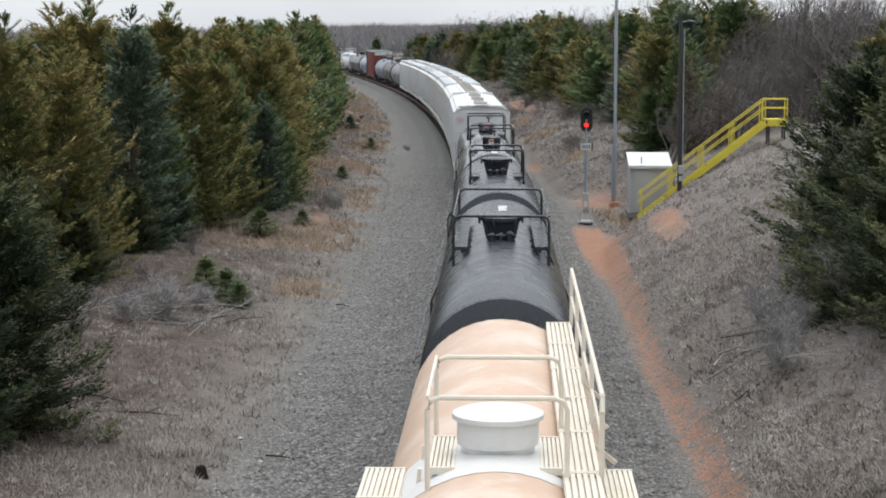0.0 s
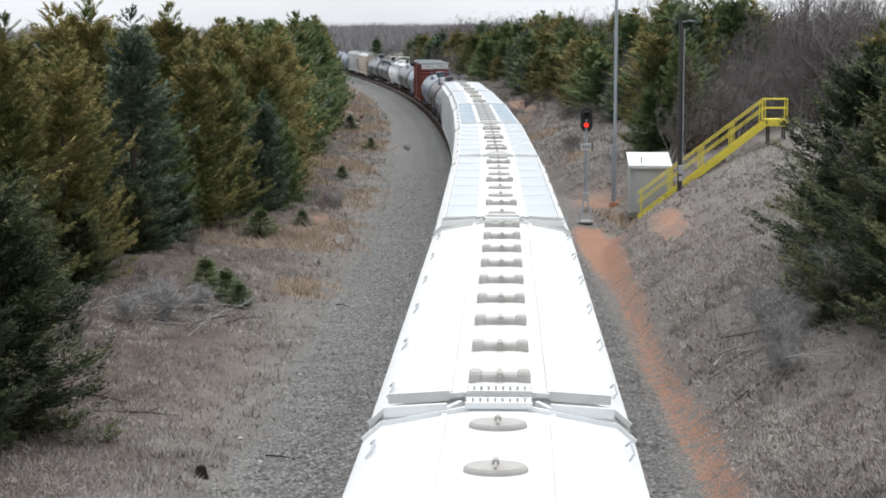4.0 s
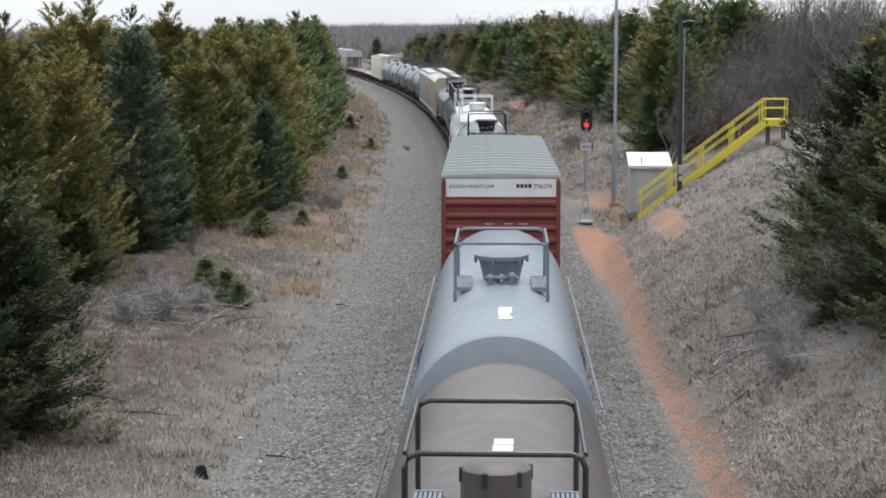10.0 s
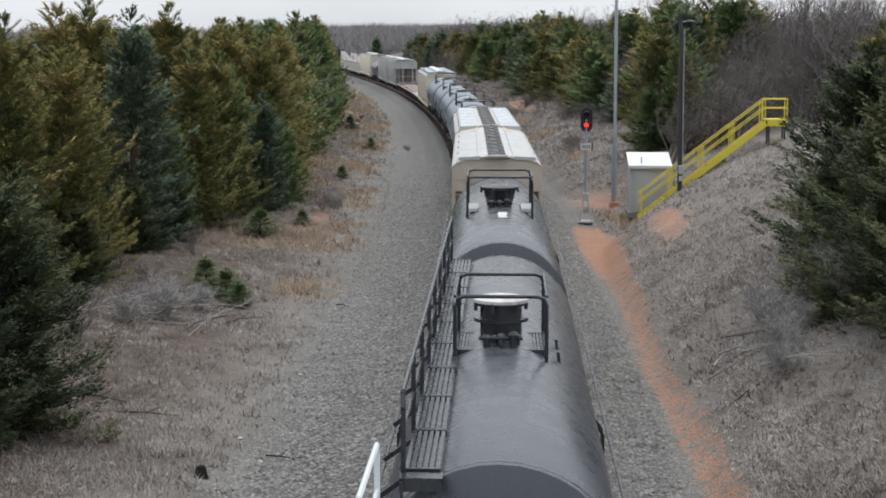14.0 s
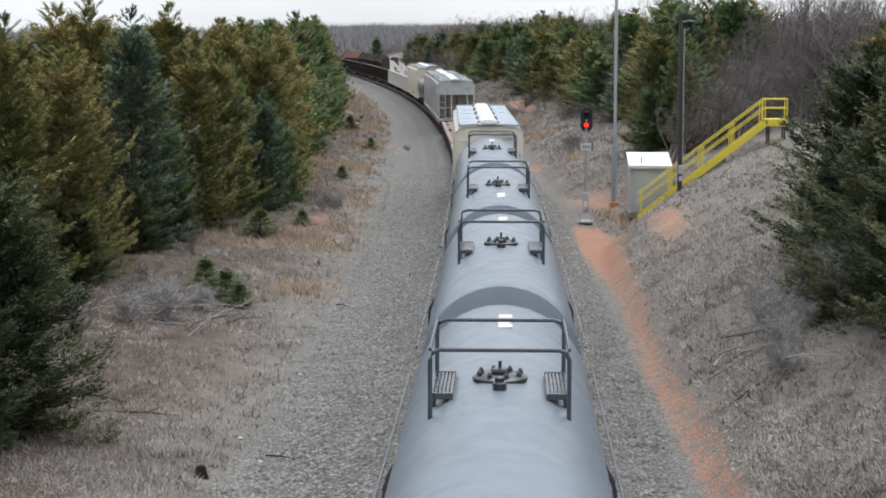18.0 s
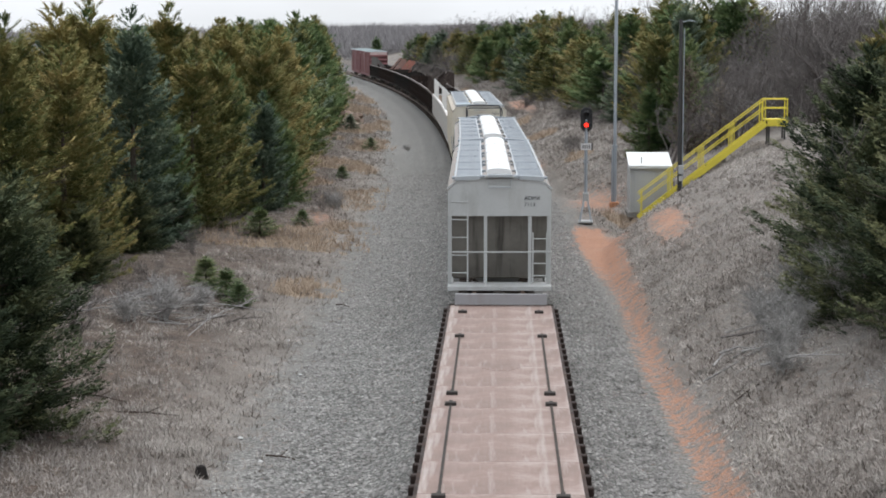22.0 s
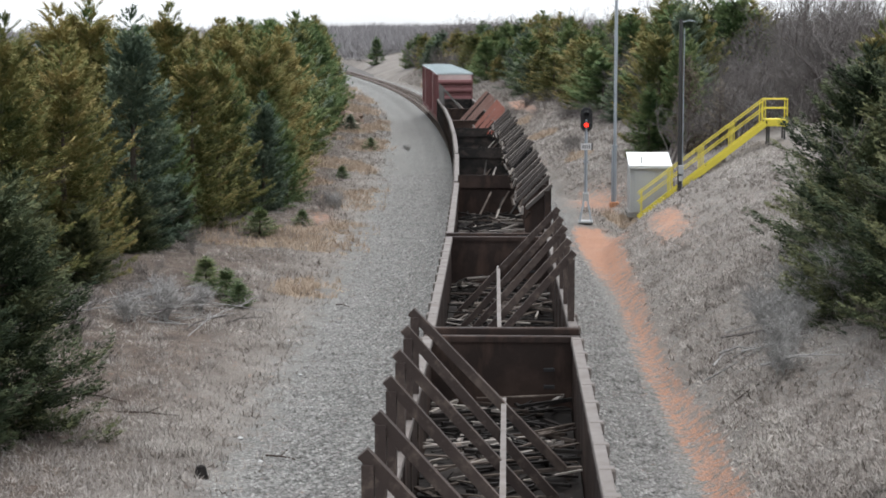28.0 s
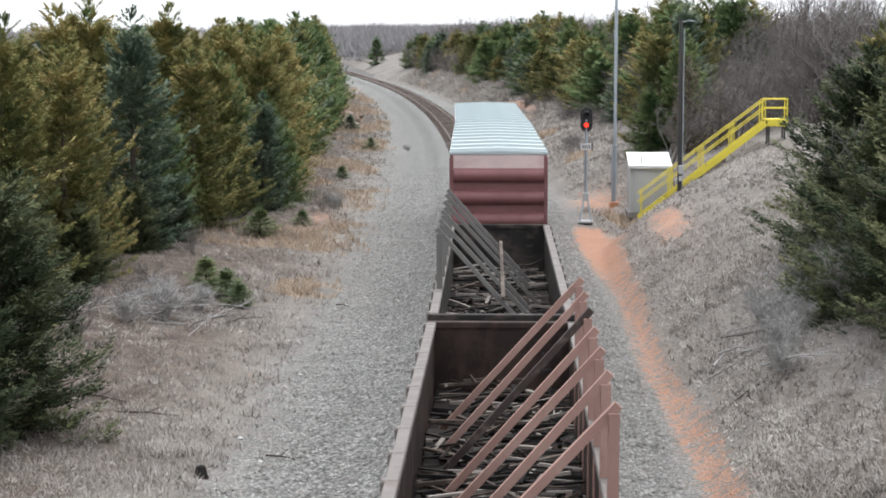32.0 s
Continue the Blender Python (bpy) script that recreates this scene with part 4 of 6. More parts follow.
def build_grass():
    """Dry grass in matted tufts on both sides, stands of reddish sedge, and loose stones on the verge."""
    rs = np.random.RandomState(8)
    np.random.seed(8)
    lots = {"dry_blades": ([], [], [], []), "sedge": ([], [], [], [])}
    for i in range(135000):
        d = 33 + 300 * rs.rand() ** 2.3
        left = rs.rand() < 0.52
        u = -5.2 - 9.6 * rs.rand() ** 0.85 if left else 4.8 + 9.0 * rs.rand()
        dens = smooth(-5.0, -8.0, u) * (0.62 - 0.46 * smooth(-8.5, -11.5, u)) if left else smooth(4.9, 5.9, u)
        patch = noise.noise((d * 0.16, u * 0.3, 5)) + 0.5 * noise.noise((d * 0.55, u * 0.6, 15))
        if rs.rand() > dens * (0.75 + 0.8 * patch) + 0.05 or clay_at(d, u) > 0.4:
            continue
        red = noise.noise((d * 0.09, u * 0.22, 31)) + (0.28 * smooth(70, 110, d) if left else -0.22) > 0.3
        P, D, L, T = lots["sedge" if red else "dry_blades"]
        m = 9
        size = (0.17 + 0.5 * smooth(110, 250, d)) + 0.24 * max(0, noise.noise((d * 0.4, u * 0.5, 9))) + (0.14 if red else 0)
        stand = 1.15 if red else 0.42
        dirs = rs.normal(0, 0.6, (m, 3)) + np.array((0, 0, stand)) + rs.normal(0, 0.4, 3)
        dirs[:, 2] = np.abs(dirs[:, 2])
        dirs /= np.linalg.norm(dirs, axis=1)[:, None]
        P.append(np.array(at(d, u, -0.02))[None] + rs.normal(0, 0.10, (m, 3)) * np.array((1, 1, 0)))
        D.append(dirs)
        L.append(rs.uniform(0.5, 1.25, m) * size)
        T.append(0.5 + 0.3 * patch + 0.3 * rs.normal() * 0.5 + rs.normal(0, 0.16, m))
    for name, label in (("dry_blades", "dry straw-coloured winter grass on the banks"), ("sedge", "reddish dry sedge standing in patches on the verges")):
        P, D, L, T = (np.concatenate(v) for v in lots[name])
        N = np.random.normal(size=P.shape) * 0.32 + np.array((0, -0.25, 1.0))
        me = blades_mesh("dry_grass", P, D, L, 0.006 + L * 0.018 + rs.uniform(0, 0.010, len(L)) + 0.00006 * np.maximum(P[:, 1] - 60, 0), name, N, T)
        tagged(new("dry_grass" if name == "dry_blades" else "dry_sedge", me), label, "grass", kind="stuff")
    g = Geo()
    for i in range(15000):
        d = 33 + 90 * rs.rand() ** 1.6
        u = rs.uniform(1.6, 3.9) if rs.rand() < 0.5 else -rs.uniform(1.6, 5.6)
        r = rs.uniform(0.025, 0.055)
        p = at(d, u, r * 0.3)
        a = rs.uniform(0, 6.28)
        c, s = math.cos(a) * r * 1.3, math.sin(a) * r * 1.3
        g.add([(p.x + c, p.y + s, p.z), (p.x - s, p.y + c, p.z), (p.x - c, p.y - s, p.z), (p.x + s, p.y - c, p.z), (p.x + s * 0.2, p.y, p.z + r)], [(0, 1, 4), (1, 2, 4), (2, 3, 4), (3, 0, 4)])
    me = bpy.data.meshes.new("ballast_stones")
    me.from_pydata(g.v, [], g.f)
    me.materials.append(MATS["stone_bits"])
    tagged(new("ballast_stones", me), "loose grey ballast stones beside the sleepers", "gravel", kind="stuff")


build_grass()


def build_litter():
    """Fallen branches, a stump and dead weeds on the verges."""
    rnd = random.Random(31)
    for d, u, n, mat in ((63, -5.3, 0.5, "scrap_wood"), (41, -5.0, 0.7, "scrap_wood"), (46, -10.2, 1.4, "scrap_wood"), (45, -8.8, 1.6, "scrap_wood"),
                         (47, 6.6, 2.6, "pale_twig"), (47.6, 7.2, 2.2, "pale_twig"), (46, 6.9, 1.8, "pale_twig"), (44, 5.9, 0.8, "scrap_wood"), (58, -11, 2.0, "pale_twig"), (59, -10.4, 2.2, "pale_twig"), (57.5, -10.2, 1.7, "pale_twig")):
        a = rnd.uniform(-0.5, 0.5)
        g = Geo()
        p, q, w = at(d - math.sin(a) * n / 2, u - n / 2, 0.03), at(d, u, 0.07), at(d + math.sin(a) * n / 2, u + n / 2, 0.03)
        o = at(d, u)
        p, q, w = p - o, q - o, w - o
        g.tube([p, q, w], 0.035 if mat == "pale_twig" else 0.024, 6, 0.012)
        g.tube([q, q + Vector((0.2 * n, 0.2, 0.12))], 0.016, 5, 0.008)
        b = part("fallen_branch", g, mat, None)
        tagged(b, "pale dead branch lying on the bank" if mat == "pale_twig" else "dark dead branch lying on the verge", "branch", "fallen branches")
        b.location = o
    g = Geo().lathe([(0.2, -0.25), (0.17, 0.0), (0.13, 0.16), (0.10, 0.27), (0.03, 0.3)], 9)
    s = part("tree_stump", g, "scrap_black", None)
    tagged(s, "charred black stump in the dry grass", "stump")
    s.location = at(39, -6.5)
    w = bare(0.75, 52, 0.5, 2, "scrap_wood", "dead weeds", "small dark dead weed on the verge", 4, 0.12)
    w.matrix_basis = Matrix.Translation(at(75, -7.2))
    for d, u, sc in ((48, -6.9, 0.6), (66, -7.0, 0.6), (54, -7.6, 0.7), (90, -7.4, 0.9), (43.5, 6.2, 0.6), (52, 5.6, 0.7), (112, 6, 0.9), (69, 6.0, 0.7)):
        copy_thing(w, Matrix.Translation(at(d, u)) @ Matrix.Rotation(d, 4, "Z") @ Matrix.Diagonal((sc, sc, sc, 1)))


def build_brush_pile():
    """Cut branches thrown on a heap in the grass, and dead limbs on the east bank."""
    rnd = random.Random(77)
    for i in range(46):
        if i < 34:
            d, u, lift = 59.5 + rnd.gauss(0, 1.7), -10.6 + rnd.gauss(0, 1.1), rnd.uniform(0.05, 0.55)
        else:
            d, u, lift = 47.6 + rnd.gauss(0, 1.6), 7.3 + rnd.gauss(0, 0.8), rnd.uniform(0.03, 0.2)
        n, a = rnd.uniform(0.9, 2.4), rnd.gauss(0.2, 0.7)
        v = Vector((math.cos(a), math.sin(a), rnd.uniform(-0.12, 0.3))) * n / 2
        bend = Vector((rnd.gauss(0, 0.08), rnd.gauss(0, 0.08), rnd.uniform(0.0, 0.15)))
        g = Geo().tube([-v, bend, v], rnd.uniform(0.022, 0.05), 5, 0.010)
        for q in range(4):
            f = rnd.uniform(-0.2, 0.8)
            g.tube([v * f + bend * (1 - abs(f)), v * (f + 0.3) + Vector((rnd.gauss(0, 0.25), rnd.gauss(0, 0.25), rnd.uniform(0, 0.3)))], 0.014, 4, 0.006)
        o = part("fallen_branch", g, "pale_twig" if i % 4 else "bare_twig", None)
        tagged(o, "pale dead branch on a brush pile in the grass" if i < 34 else "pale dead branch lying on the bank", "branch", "fallen branches")
        o.location = at(d, u, lift)


build_litter()
build_brush_pile()


def build_distance():
    """Low wooded hills that close the view: the hill itself and its leafless wood."""
    rs = np.random.RandomState(12)
    np.random.seed(12)
    g = Geo()
    xs = [-900 + 30 * i for i in range(61)]
    ys = [330, 380, 440, 520, 620, 760, 950, 1300]

    def hill(x, y):
        k = smooth(370, 600, y)
        return -1.2 + k * (3.6 + 2.2 * noise.noise((x * 0.006, y * 0.003, 1))) + 0.004 * max(0, x) * k - 6 * smooth(900, 1300, y)
    for y in ys:
        for x in xs:
            g.v.append((x, y + 20 * math.sin(x * 0.01), hill(x, y) - (2.5 if y < 340 else 0)))
    n = len(xs)
    for i in range(len(ys) - 1):
        for j in range(n - 1):
            k = i * n + j
            g.f.append((k, k + 1, k + n + 1, k + n))
    me = plain(g, "far_hill", "far_wood")
    tagged(new("backdrop_hill", me), "low brown wooded hill in the distance", "hill", kind="structure")
    P, D, L = [], [], []
    for i in range(7500):
        y = 352 + 880 * rs.rand() ** 1.7
        x = rs.uniform(-0.17, 0.02) * y if i % 3 else rs.uniform(-0.5, 0.3) * y
        px = line(y)[0]
        if -9 < x - px < (22 if y < 425 else 9):
            continue
        h = rs.uniform(4.2, 7.8)
        z = max(hill(x, y), spot(x, y)) - 0.3
        k = 26
        base = np.array((x, y + 20 * math.sin(x * 0.01), z))
        dirs = rs.normal(0, 0.62, (k, 3)) + np.array((0, 0, 1.0))
        dirs /= np.linalg.norm(dirs, axis=1)[:, None]
        P.append(base[None] + rs.normal(0, 0.5, (k, 3)) * np.array((1, 1, 0.2)) + dirs * rs.uniform(0, 0.35, (k, 1)) * h)
        D.append(dirs)
        L.append(rs.uniform(0.2, 0.62, k) * h)
    P, D, L = np.concatenate(P), np.concatenate(D), np.concatenate(L)
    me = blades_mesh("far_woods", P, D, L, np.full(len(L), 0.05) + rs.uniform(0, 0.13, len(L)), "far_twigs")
    tagged(new("far_woods", me), "leafless woods on the far hill, coloured pale grey for haze", "woods", kind="stuff")


build_distance()


def build_thicket():
    """The leafless wood on top of the cutting: countless thin stems and twigs."""
    rs = np.random.RandomState(17)
    np.random.seed(17)
    P, D, L, W = [], [], [], []
    for i in range(3900):
        d = 58 + 380 * rs.rand() ** 1.2
        u = 12.5 - 3.0 * smooth(240, 320, d) + 12 * smooth(355, 380, d) + 40 * rs.rand() ** 1.4
        if (u < 16 and 84 < d < 98) or before_stair(d, u):
            continue
        h = rs.uniform(3.4, 6.4) * (1.0 + 0.35 * smooth(15, 22, u)) * (0.8 + 0.5 * noise.noise((d * 0.06, u * 0.06, 3)))
        base = np.array(at(d, u, -0.1))
        k = 42
        stem = rs.rand(k) < 0.16
        c = rs.normal(0, 1, (k, 3)) * np.array((0.85, 0.85, 0.15 * h)) + np.array((0, 0, 0.48 * h))
        c[stem] = rs.normal(0, 0.3, (stem.sum(), 3)) * np.array((1, 1, 0))
        c[:, 2] = np.maximum(c[:, 2], 0)
        dirs = rs.normal(0, 0.75, (k, 3)) + np.array((0, 0, 0.42)) + c * np.array((0.35, 0.35, 0))
        dirs[stem] = rs.normal(0, 0.28, (stem.sum(), 3)) + np.array((0, 0, 1.0))
        dirs /= np.linalg.norm(dirs, axis=1)[:, None]
        P.append(base[None] + c)
        D.append(dirs)
        L.append(np.where(stem, rs.uniform(0.5, 0.95, k) * h, rs.uniform(0.5, 1.5, k)))
        W.append(np.where(stem, 0.03, 0.009) + d * 0.00009)
    P, D, L, W = np.concatenate(P), np.concatenate(D), np.concatenate(L), np.concatenate(W)
    tagged(new("thicket", blades_mesh("thicket", P, D, L, W, "wood_twigs")), "leafless grey-brown thicket along the top of the cutting", "brushwood", kind="stuff")


build_thicket()

# ---- the train ----
SPEED = 25.635
TRAIN = []  # (thing, place of its middle along the line at the start)


def wheelset():
    g = Geo()
    for x in (-0.755, 0.755):
        g.lathe([(0.40, x - 0.07), (0.46, x - 0.06), (0.46, x + 0.05), (0.30, x + 0.06)], 20, 0, 0.46, "x")
    return g.lathe([(0.09, -0.75), (0.09, 0.75)], 8, 0, 0.46, "x")


def sideframe():
    g = Geo()
    prof = [(-1.2, 0.42), (-0.95, 0.30), (-0.45, 0.26), (0.45, 0.26), (0.95, 0.30), (1.2, 0.42), (1.2, 0.66), (0.6, 0.80), (-0.6, 0.80), (-1.2, 0.66)]
    k = len(prof)
    for s in (-1.02, 1.02):
        vs = [(s + q, y, z) for q in (-0.09, 0.09) for y, z in prof]
        g.add(vs, [tuple(range(k - 1, -1, -1)), tuple(range(k, 2 * k))] + [(i, (i + 1) % k, k + (i + 1) % k, k + i) for i in range(k)])
    return g.box(0, 0, 0.58, 2.1, 0.36, 0.3)


def trucks(car, half):
    for y in (-half, half):
        t = part("truck", shared("sideframe", sideframe, "truck_steel"), "", car)
        t.location = (0, y, 0)
        for w in (-0.88, 0.88):
            ws = part("wheelset", shared("wheelset", wheelset, "rail_steel", True), "", t)
            ws.location = (0, w, 0)


def coupler():
    g = Geo().box(0, 0.30, 0.86, 0.18, 0.9, 0.2, 0.02)
    return g.box(0, 0.72, 0.86, 0.34, 0.26, 0.36, 0.05)


def couplers(car, half):
    for s in (-1, 1):
        c = part("coupler", shared("coupler", coupler, "truck_steel"), "", car)
        c.matrix_basis = pose(0, s * (half - 0.62), 0, 0, 0, 0 if s > 0 else 180)


def thing(name, s0, s1, label, group="cars of the freight train", category="railcar"):
    """An empty for a car that reaches from s0 to s1 along the train."""
    ob = tagged(new(name), label, category, group)
    ob.empty_display_size = 0.5
    TRAIN.append((ob, (s0 + s1) / 2))
    return ob


def grating(w, l, bars, thick=0.03):
    """A running-board panel: raised bars with deep slots between them, and a rim at both ends."""
    def build():
        prof = []
        p = w / bars
        for i in range(bars):
            x = -w / 2 + i * p
            prof += [(x + p * 0.13, 0.0), (x + p * 0.16, thick), (x + p * 0.84, thick), (x + p * 0.87, 0.0)]
        prof = [(-w / 2, 0.0)] + prof + [(w / 2, 0.0), (w / 2, -0.02), (-w / 2, -0.02)]
        g = Geo().prism(prof, -l / 2 + 0.03, l / 2 - 0.03)
        for y in (-l / 2 + 0.025, l / 2 - 0.025):
            g.box(0, y, thick * 0.3, w, 0.05, thick * 1.7)
        return g
    return build


def oval_hatch():
    g = Geo()
    n, vs, fs = 24, [], []
    for sc, z in ((1.0, 0.0), (1.0, 0.035), (0.93, 0.06), (0.0, 0.07)):
        for j in range(n):
            a = 2 * math.pi * j / n
            vs.append((0.44 * sc * math.cos(a), 0.30 * sc * math.sin(a), z))
    for i in range(3):
        fs += [(i * n + j, i * n + (j + 1) % n, (i + 1) * n + (j + 1) % n, (i + 1) * n + j) for j in range(n)]
    return g.add(vs, fs)


def clamp_bar():
    g = Geo().box(0, 0, 0.08, 0.035, 0.5, 0.025)
    g.box(0, 0.27, 0.05, 0.06, 0.05, 0.08)
    return g.box(0, 0.02, 0.1, 0.1, 0.07, 0.04, 0.01)


def saddle_hatch():
    g = Geo().box(0, 0, 0.05, 0.60, 0.28, 0.10, 0.03)
    for s in (-1, 1):
        g.box(s * 0.36, 0, 0.07, 0.2, 0.34, 0.14, 0.04)
    return g.box(0, 0, 0.11, 0.08, 0.36, 0.05)


def lug_hatch():
    g = Geo().lathe([(0.27, 0.0), (0.27, 0.05), (0.2, 0.08), (0.02, 0.09)], 18)
    for sx in (-1, 1):
        for sy in (-1, 1):
            g.box(sx * 0.26, sy * 0.34, 0.05, 0.11, 0.12, 0.10, 0.02)
            g.beam((sx * 0.08, sy * 0.1, 0.1), (sx * 0.25, sy * 0.34, 0.09), 0.05, 0.04)
    return g.box(0, 0, 0.11, 0.14, 0.2, 0.06)


def ladder(w, h, n):
    def build():
        g = Geo()
        for s in (-1, 1):
            g.box(s * w / 2, 0, h / 2, 0.045, 0.05, h)
        for i in range(n):
            z = h * (i + 0.5) / n
            g.tube([(-w / 2, 0.0, z), (w / 2, 0.0, z)], 0.018, 6)
        return g
    return build


def bars_text(car, x, y, z, rows, w, h, mat):
    """Small stencilling that cannot be read: plain bars."""
    for i in range(rows):
        g = Geo()
        for q in range(4):
            g.box((q - 1.5) * w * 0.25, 0, 0, w * (0.2 - 0.05 * ((i * 7 + q * 3) % 3)), 0.006, h)
        o = part("stencil_line", g, mat, car)
        o.location = (x, y, z - i * h * 2.1)


def hopper(s0, s1, label, body="white_paint", grate="white_grating", hatch="round", n=9, open_end=False, side_grates=True, roof=None, stencil=None, panel=False,
           trough="", marks=None, mark_mat="print_black", eave=4.0, top=4.42, cap=""):
    car = thing("covered_hopper_car", s0, s1, label)
    half = (s1 - s0) / 2
    e = half - 0.45
    roof = roof or body
    hw = 1.56
    # sides bulge a little and draw in to the outlets
    low = 1.25
    prof = [(-1.30, low), (1.30, low), (hw - 0.04, 1.9), (hw, 2.6), (hw, 3.5), (hw - 0.03, eave), (-hw + 0.03, eave), (-hw, 3.5), (-hw, 2.6), (-hw + 0.04, 1.9)]
    bl = e - (2.3 if open_end else 0.15)
    part("body", Geo().prism(prof, -bl, bl), body, car, smooth=True)
    if open_end:
        # upper end sheet, slope sheet and posts
        for s in (-1, 1):
            g = Geo()
            g.prism([(-hw, 3.25), (hw, 3.25), (hw, eave), (1.34, eave + 0.22), (0.6, top - 0.04), (-0.6, top - 0.04), (-1.34, eave + 0.22), (-hw, eave)], s * (bl - 0.02), s * (e + 0.03))
            part("end_sheet", g, body, car)
            g = Geo()
            vs = [(-hw + 0.05, s * (e - 0.25), 3.27), (hw - 0.05, s * (e - 0.25), 3.27), (hw - 0.05, s * (bl + 1.0), 1.2), (-hw + 0.05, s * (bl + 1.0), 1.2)]
            vs += [(x, y - s * 0.05, z - 0.03) for x, y, z in vs]
            g.add(vs, [(0, 1, 2, 3), (7, 6, 5, 4), (0, 4, 5, 1), (1, 5, 6, 2), (2, 6, 7, 3), (3, 7, 4, 0)])
            part("slope_sheet", g, "end_stain", car, "dark oil-stained slope sheet")
            for x in (-0.42, 0.92):
                part("end_post", Geo().box(x, s * (e - 0.03), 2.2, 0.1, 0.08, 2.15), body, car)
            part("end_rail", Geo().tube([(-hw, s * (e + 0.02), 2.15), (hw, s * (e + 0.02), 2.15)], 0.025), body, car)
            for x in (-hw + 0.06, hw - 0.06):
                part("corner_post", Geo().box(x, s * (e - 0.05), 2.2, 0.12, 0.1, 2.15), body, car)
            part("end_platform", Geo().box(0, s * (e + 0.1), 1.12, 2 * hw, 1.0, 0.12), body, car)
    else:
        for s in (-1, 1):
            g = Geo().prism([(-hw + 0.02, 1.2), (hw - 0.02, 1.2), (hw - 0.02, eave), (1.34, eave + 0.22), (0.6, top - 0.08), (-0.6, top - 0.08), (-1.34, eave + 0.22), (-hw + 0.02, eave)], s * bl, s * e)
            part("end_sheet", g, body, car)
            part("end_post", Geo().box(0, s * (e + 0.015), (1.2 + top - 0.3) / 2, 0.42, 0.05, top - 1.5), body, car)
            for x in (-0.95, 0.95):
                part("end_seam", Geo().box(x, s * (e + 0.004), (1.2 + eave) / 2 + 0.05, 0.05, 0.02, eave - 1.1), body, car)
            for x in (-hw + 0.06, hw - 0.06):
                part("corner_post", Geo().box(x, s * (e + 0.03), (1.0 + eave) / 2, 0.1, 0.1, eave - 1.0), body, car)
            part("end_header", Geo().box(0, s * (e + 0.03), eave + 0.1, 2.2, 0.07, 0.07), body, car)
            part("end_grab_iron", Geo().tube([(-0.3, s * e, top - 0.42), (-0.3, s * (e + 0.09), top - 0.38), (0.3, s * (e + 0.09), top - 0.38), (0.3, s * e, top - 0.42)], 0.018), body, car)
            part("end_sill", Geo().box(0, s * (e - 0.1), 1.1, 3.0, 0.5, 0.2), body, car)
    # roof with a shallow ridge
    rp = [(-hw - 0.02, eave - 0.02), (hw + 0.02, eave - 0.02), (hw + 0.02, eave + 0.05), (1.36, eave + 0.24), (0.62, top - 0.06), (0.3, top), (-0.3, top), (-0.62, top - 0.06), (-1.36, eave + 0.24), (-hw - 0.02, eave + 0.05)]
    part("roof", Geo().prism(rp, -e + 0.02, e - 0.02), roof, car, smooth=True)
    for s in (-1, 1):
        g = Geo()
        for a, b in zip(rp[2:-1], rp[3:]):
            g.beam((a[0], s * (e + 0.01), a[1] + 0.02), (b[0], s * (e + 0.01), b[1] + 0.02), 0.07, 0.06)
        part("roof_rim", g, body, car)
    # running boards, panel by panel
    zg = (eave + 0.24 + top - 0.06) / 2 + 0.1
    if side_grates:
        k = max(4, round((2 * e - 0.6) / 2.9))
        pl = (2 * e - 0.5) / k
        for s in (-1, 1):
            for i in range(k):
                m = "blue_grating" if cap == "odd" and s < 0 and i == 0 else grate
                o = part("running_board_panel", shared("panel%.2f" % pl, grating(0.74, pl, 14), m), "", car)
                o.location = (s * 0.93, -e + 0.25 + pl * (i + 0.5), zg)
            o = part("running_board_edge", shared("edge%.2f" % e, lambda: Geo().box(0, 0, 0, 0.05, 2 * e - 0.4, 0.07), "galvanised" if trough else roof), "", car)
            o.location = (s * 1.34, 0, zg)
            o = part("running_board_edge", shared("edge%.2f" % e, lambda: Geo().box(0, 0, 0, 0.05, 2 * e - 0.4, 0.07), "galvanised" if trough else roof), "", car)
            o.location = (s * 0.54, 0, zg)
    else:
        for s in (-1, 1):
            o = part("roof_seam", shared("seam%.2f" % e, lambda: Geo().box(0, 0, 0, 0.06, 2 * e - 0.4, 0.05), roof), "", car)
            o.location = (s * 0.62, 0, top - 0.03)
    # crossover boards at the ends
    for s in (-1, 1):
        o = part("crossover_board", shared("crossover", grating(0.78, 0.34, 9, 0.04), "galvanised" if trough else roof), "", car)
        o.location = (0, s * (e + 0.1), top + 0.05)
        for q in (-1, 1):
            g = Geo().beam((q * 0.44, s * (e + 0.2), top + 0.04), (q * 0.62, s * (e + 0.04), top - 0.01), 0.06, 0.05)
            g.beam((q * 0.60, s * (e + 0.06), top - 0.0), (q * 1.34, s * (e + 0.06), zg - 0.02), 0.06, 0.12)
            part("crossover_frame", g, "galvanised" if trough else roof, car)
    if trough:
        for s in (-1, 1):
            for q in (-1, 1):
                part("end_running_board", Geo().beam((q * 0.42, s * (e - 0.12), top + 0.03), (q * 1.44, s * (e - 0.12), zg - 0.0), 0.4, 0.05), "dark_grating", car)
            part("end_grab_rail", Geo().tube([(-0.34, s * (e + 0.28), top - 0.02), (-0.34, s * (e + 0.24), top - 0.28), (0.34, s * (e + 0.24), top - 0.28), (0.34, s * (e + 0.28), top - 0.02)], 0.02), "galvanised", car)
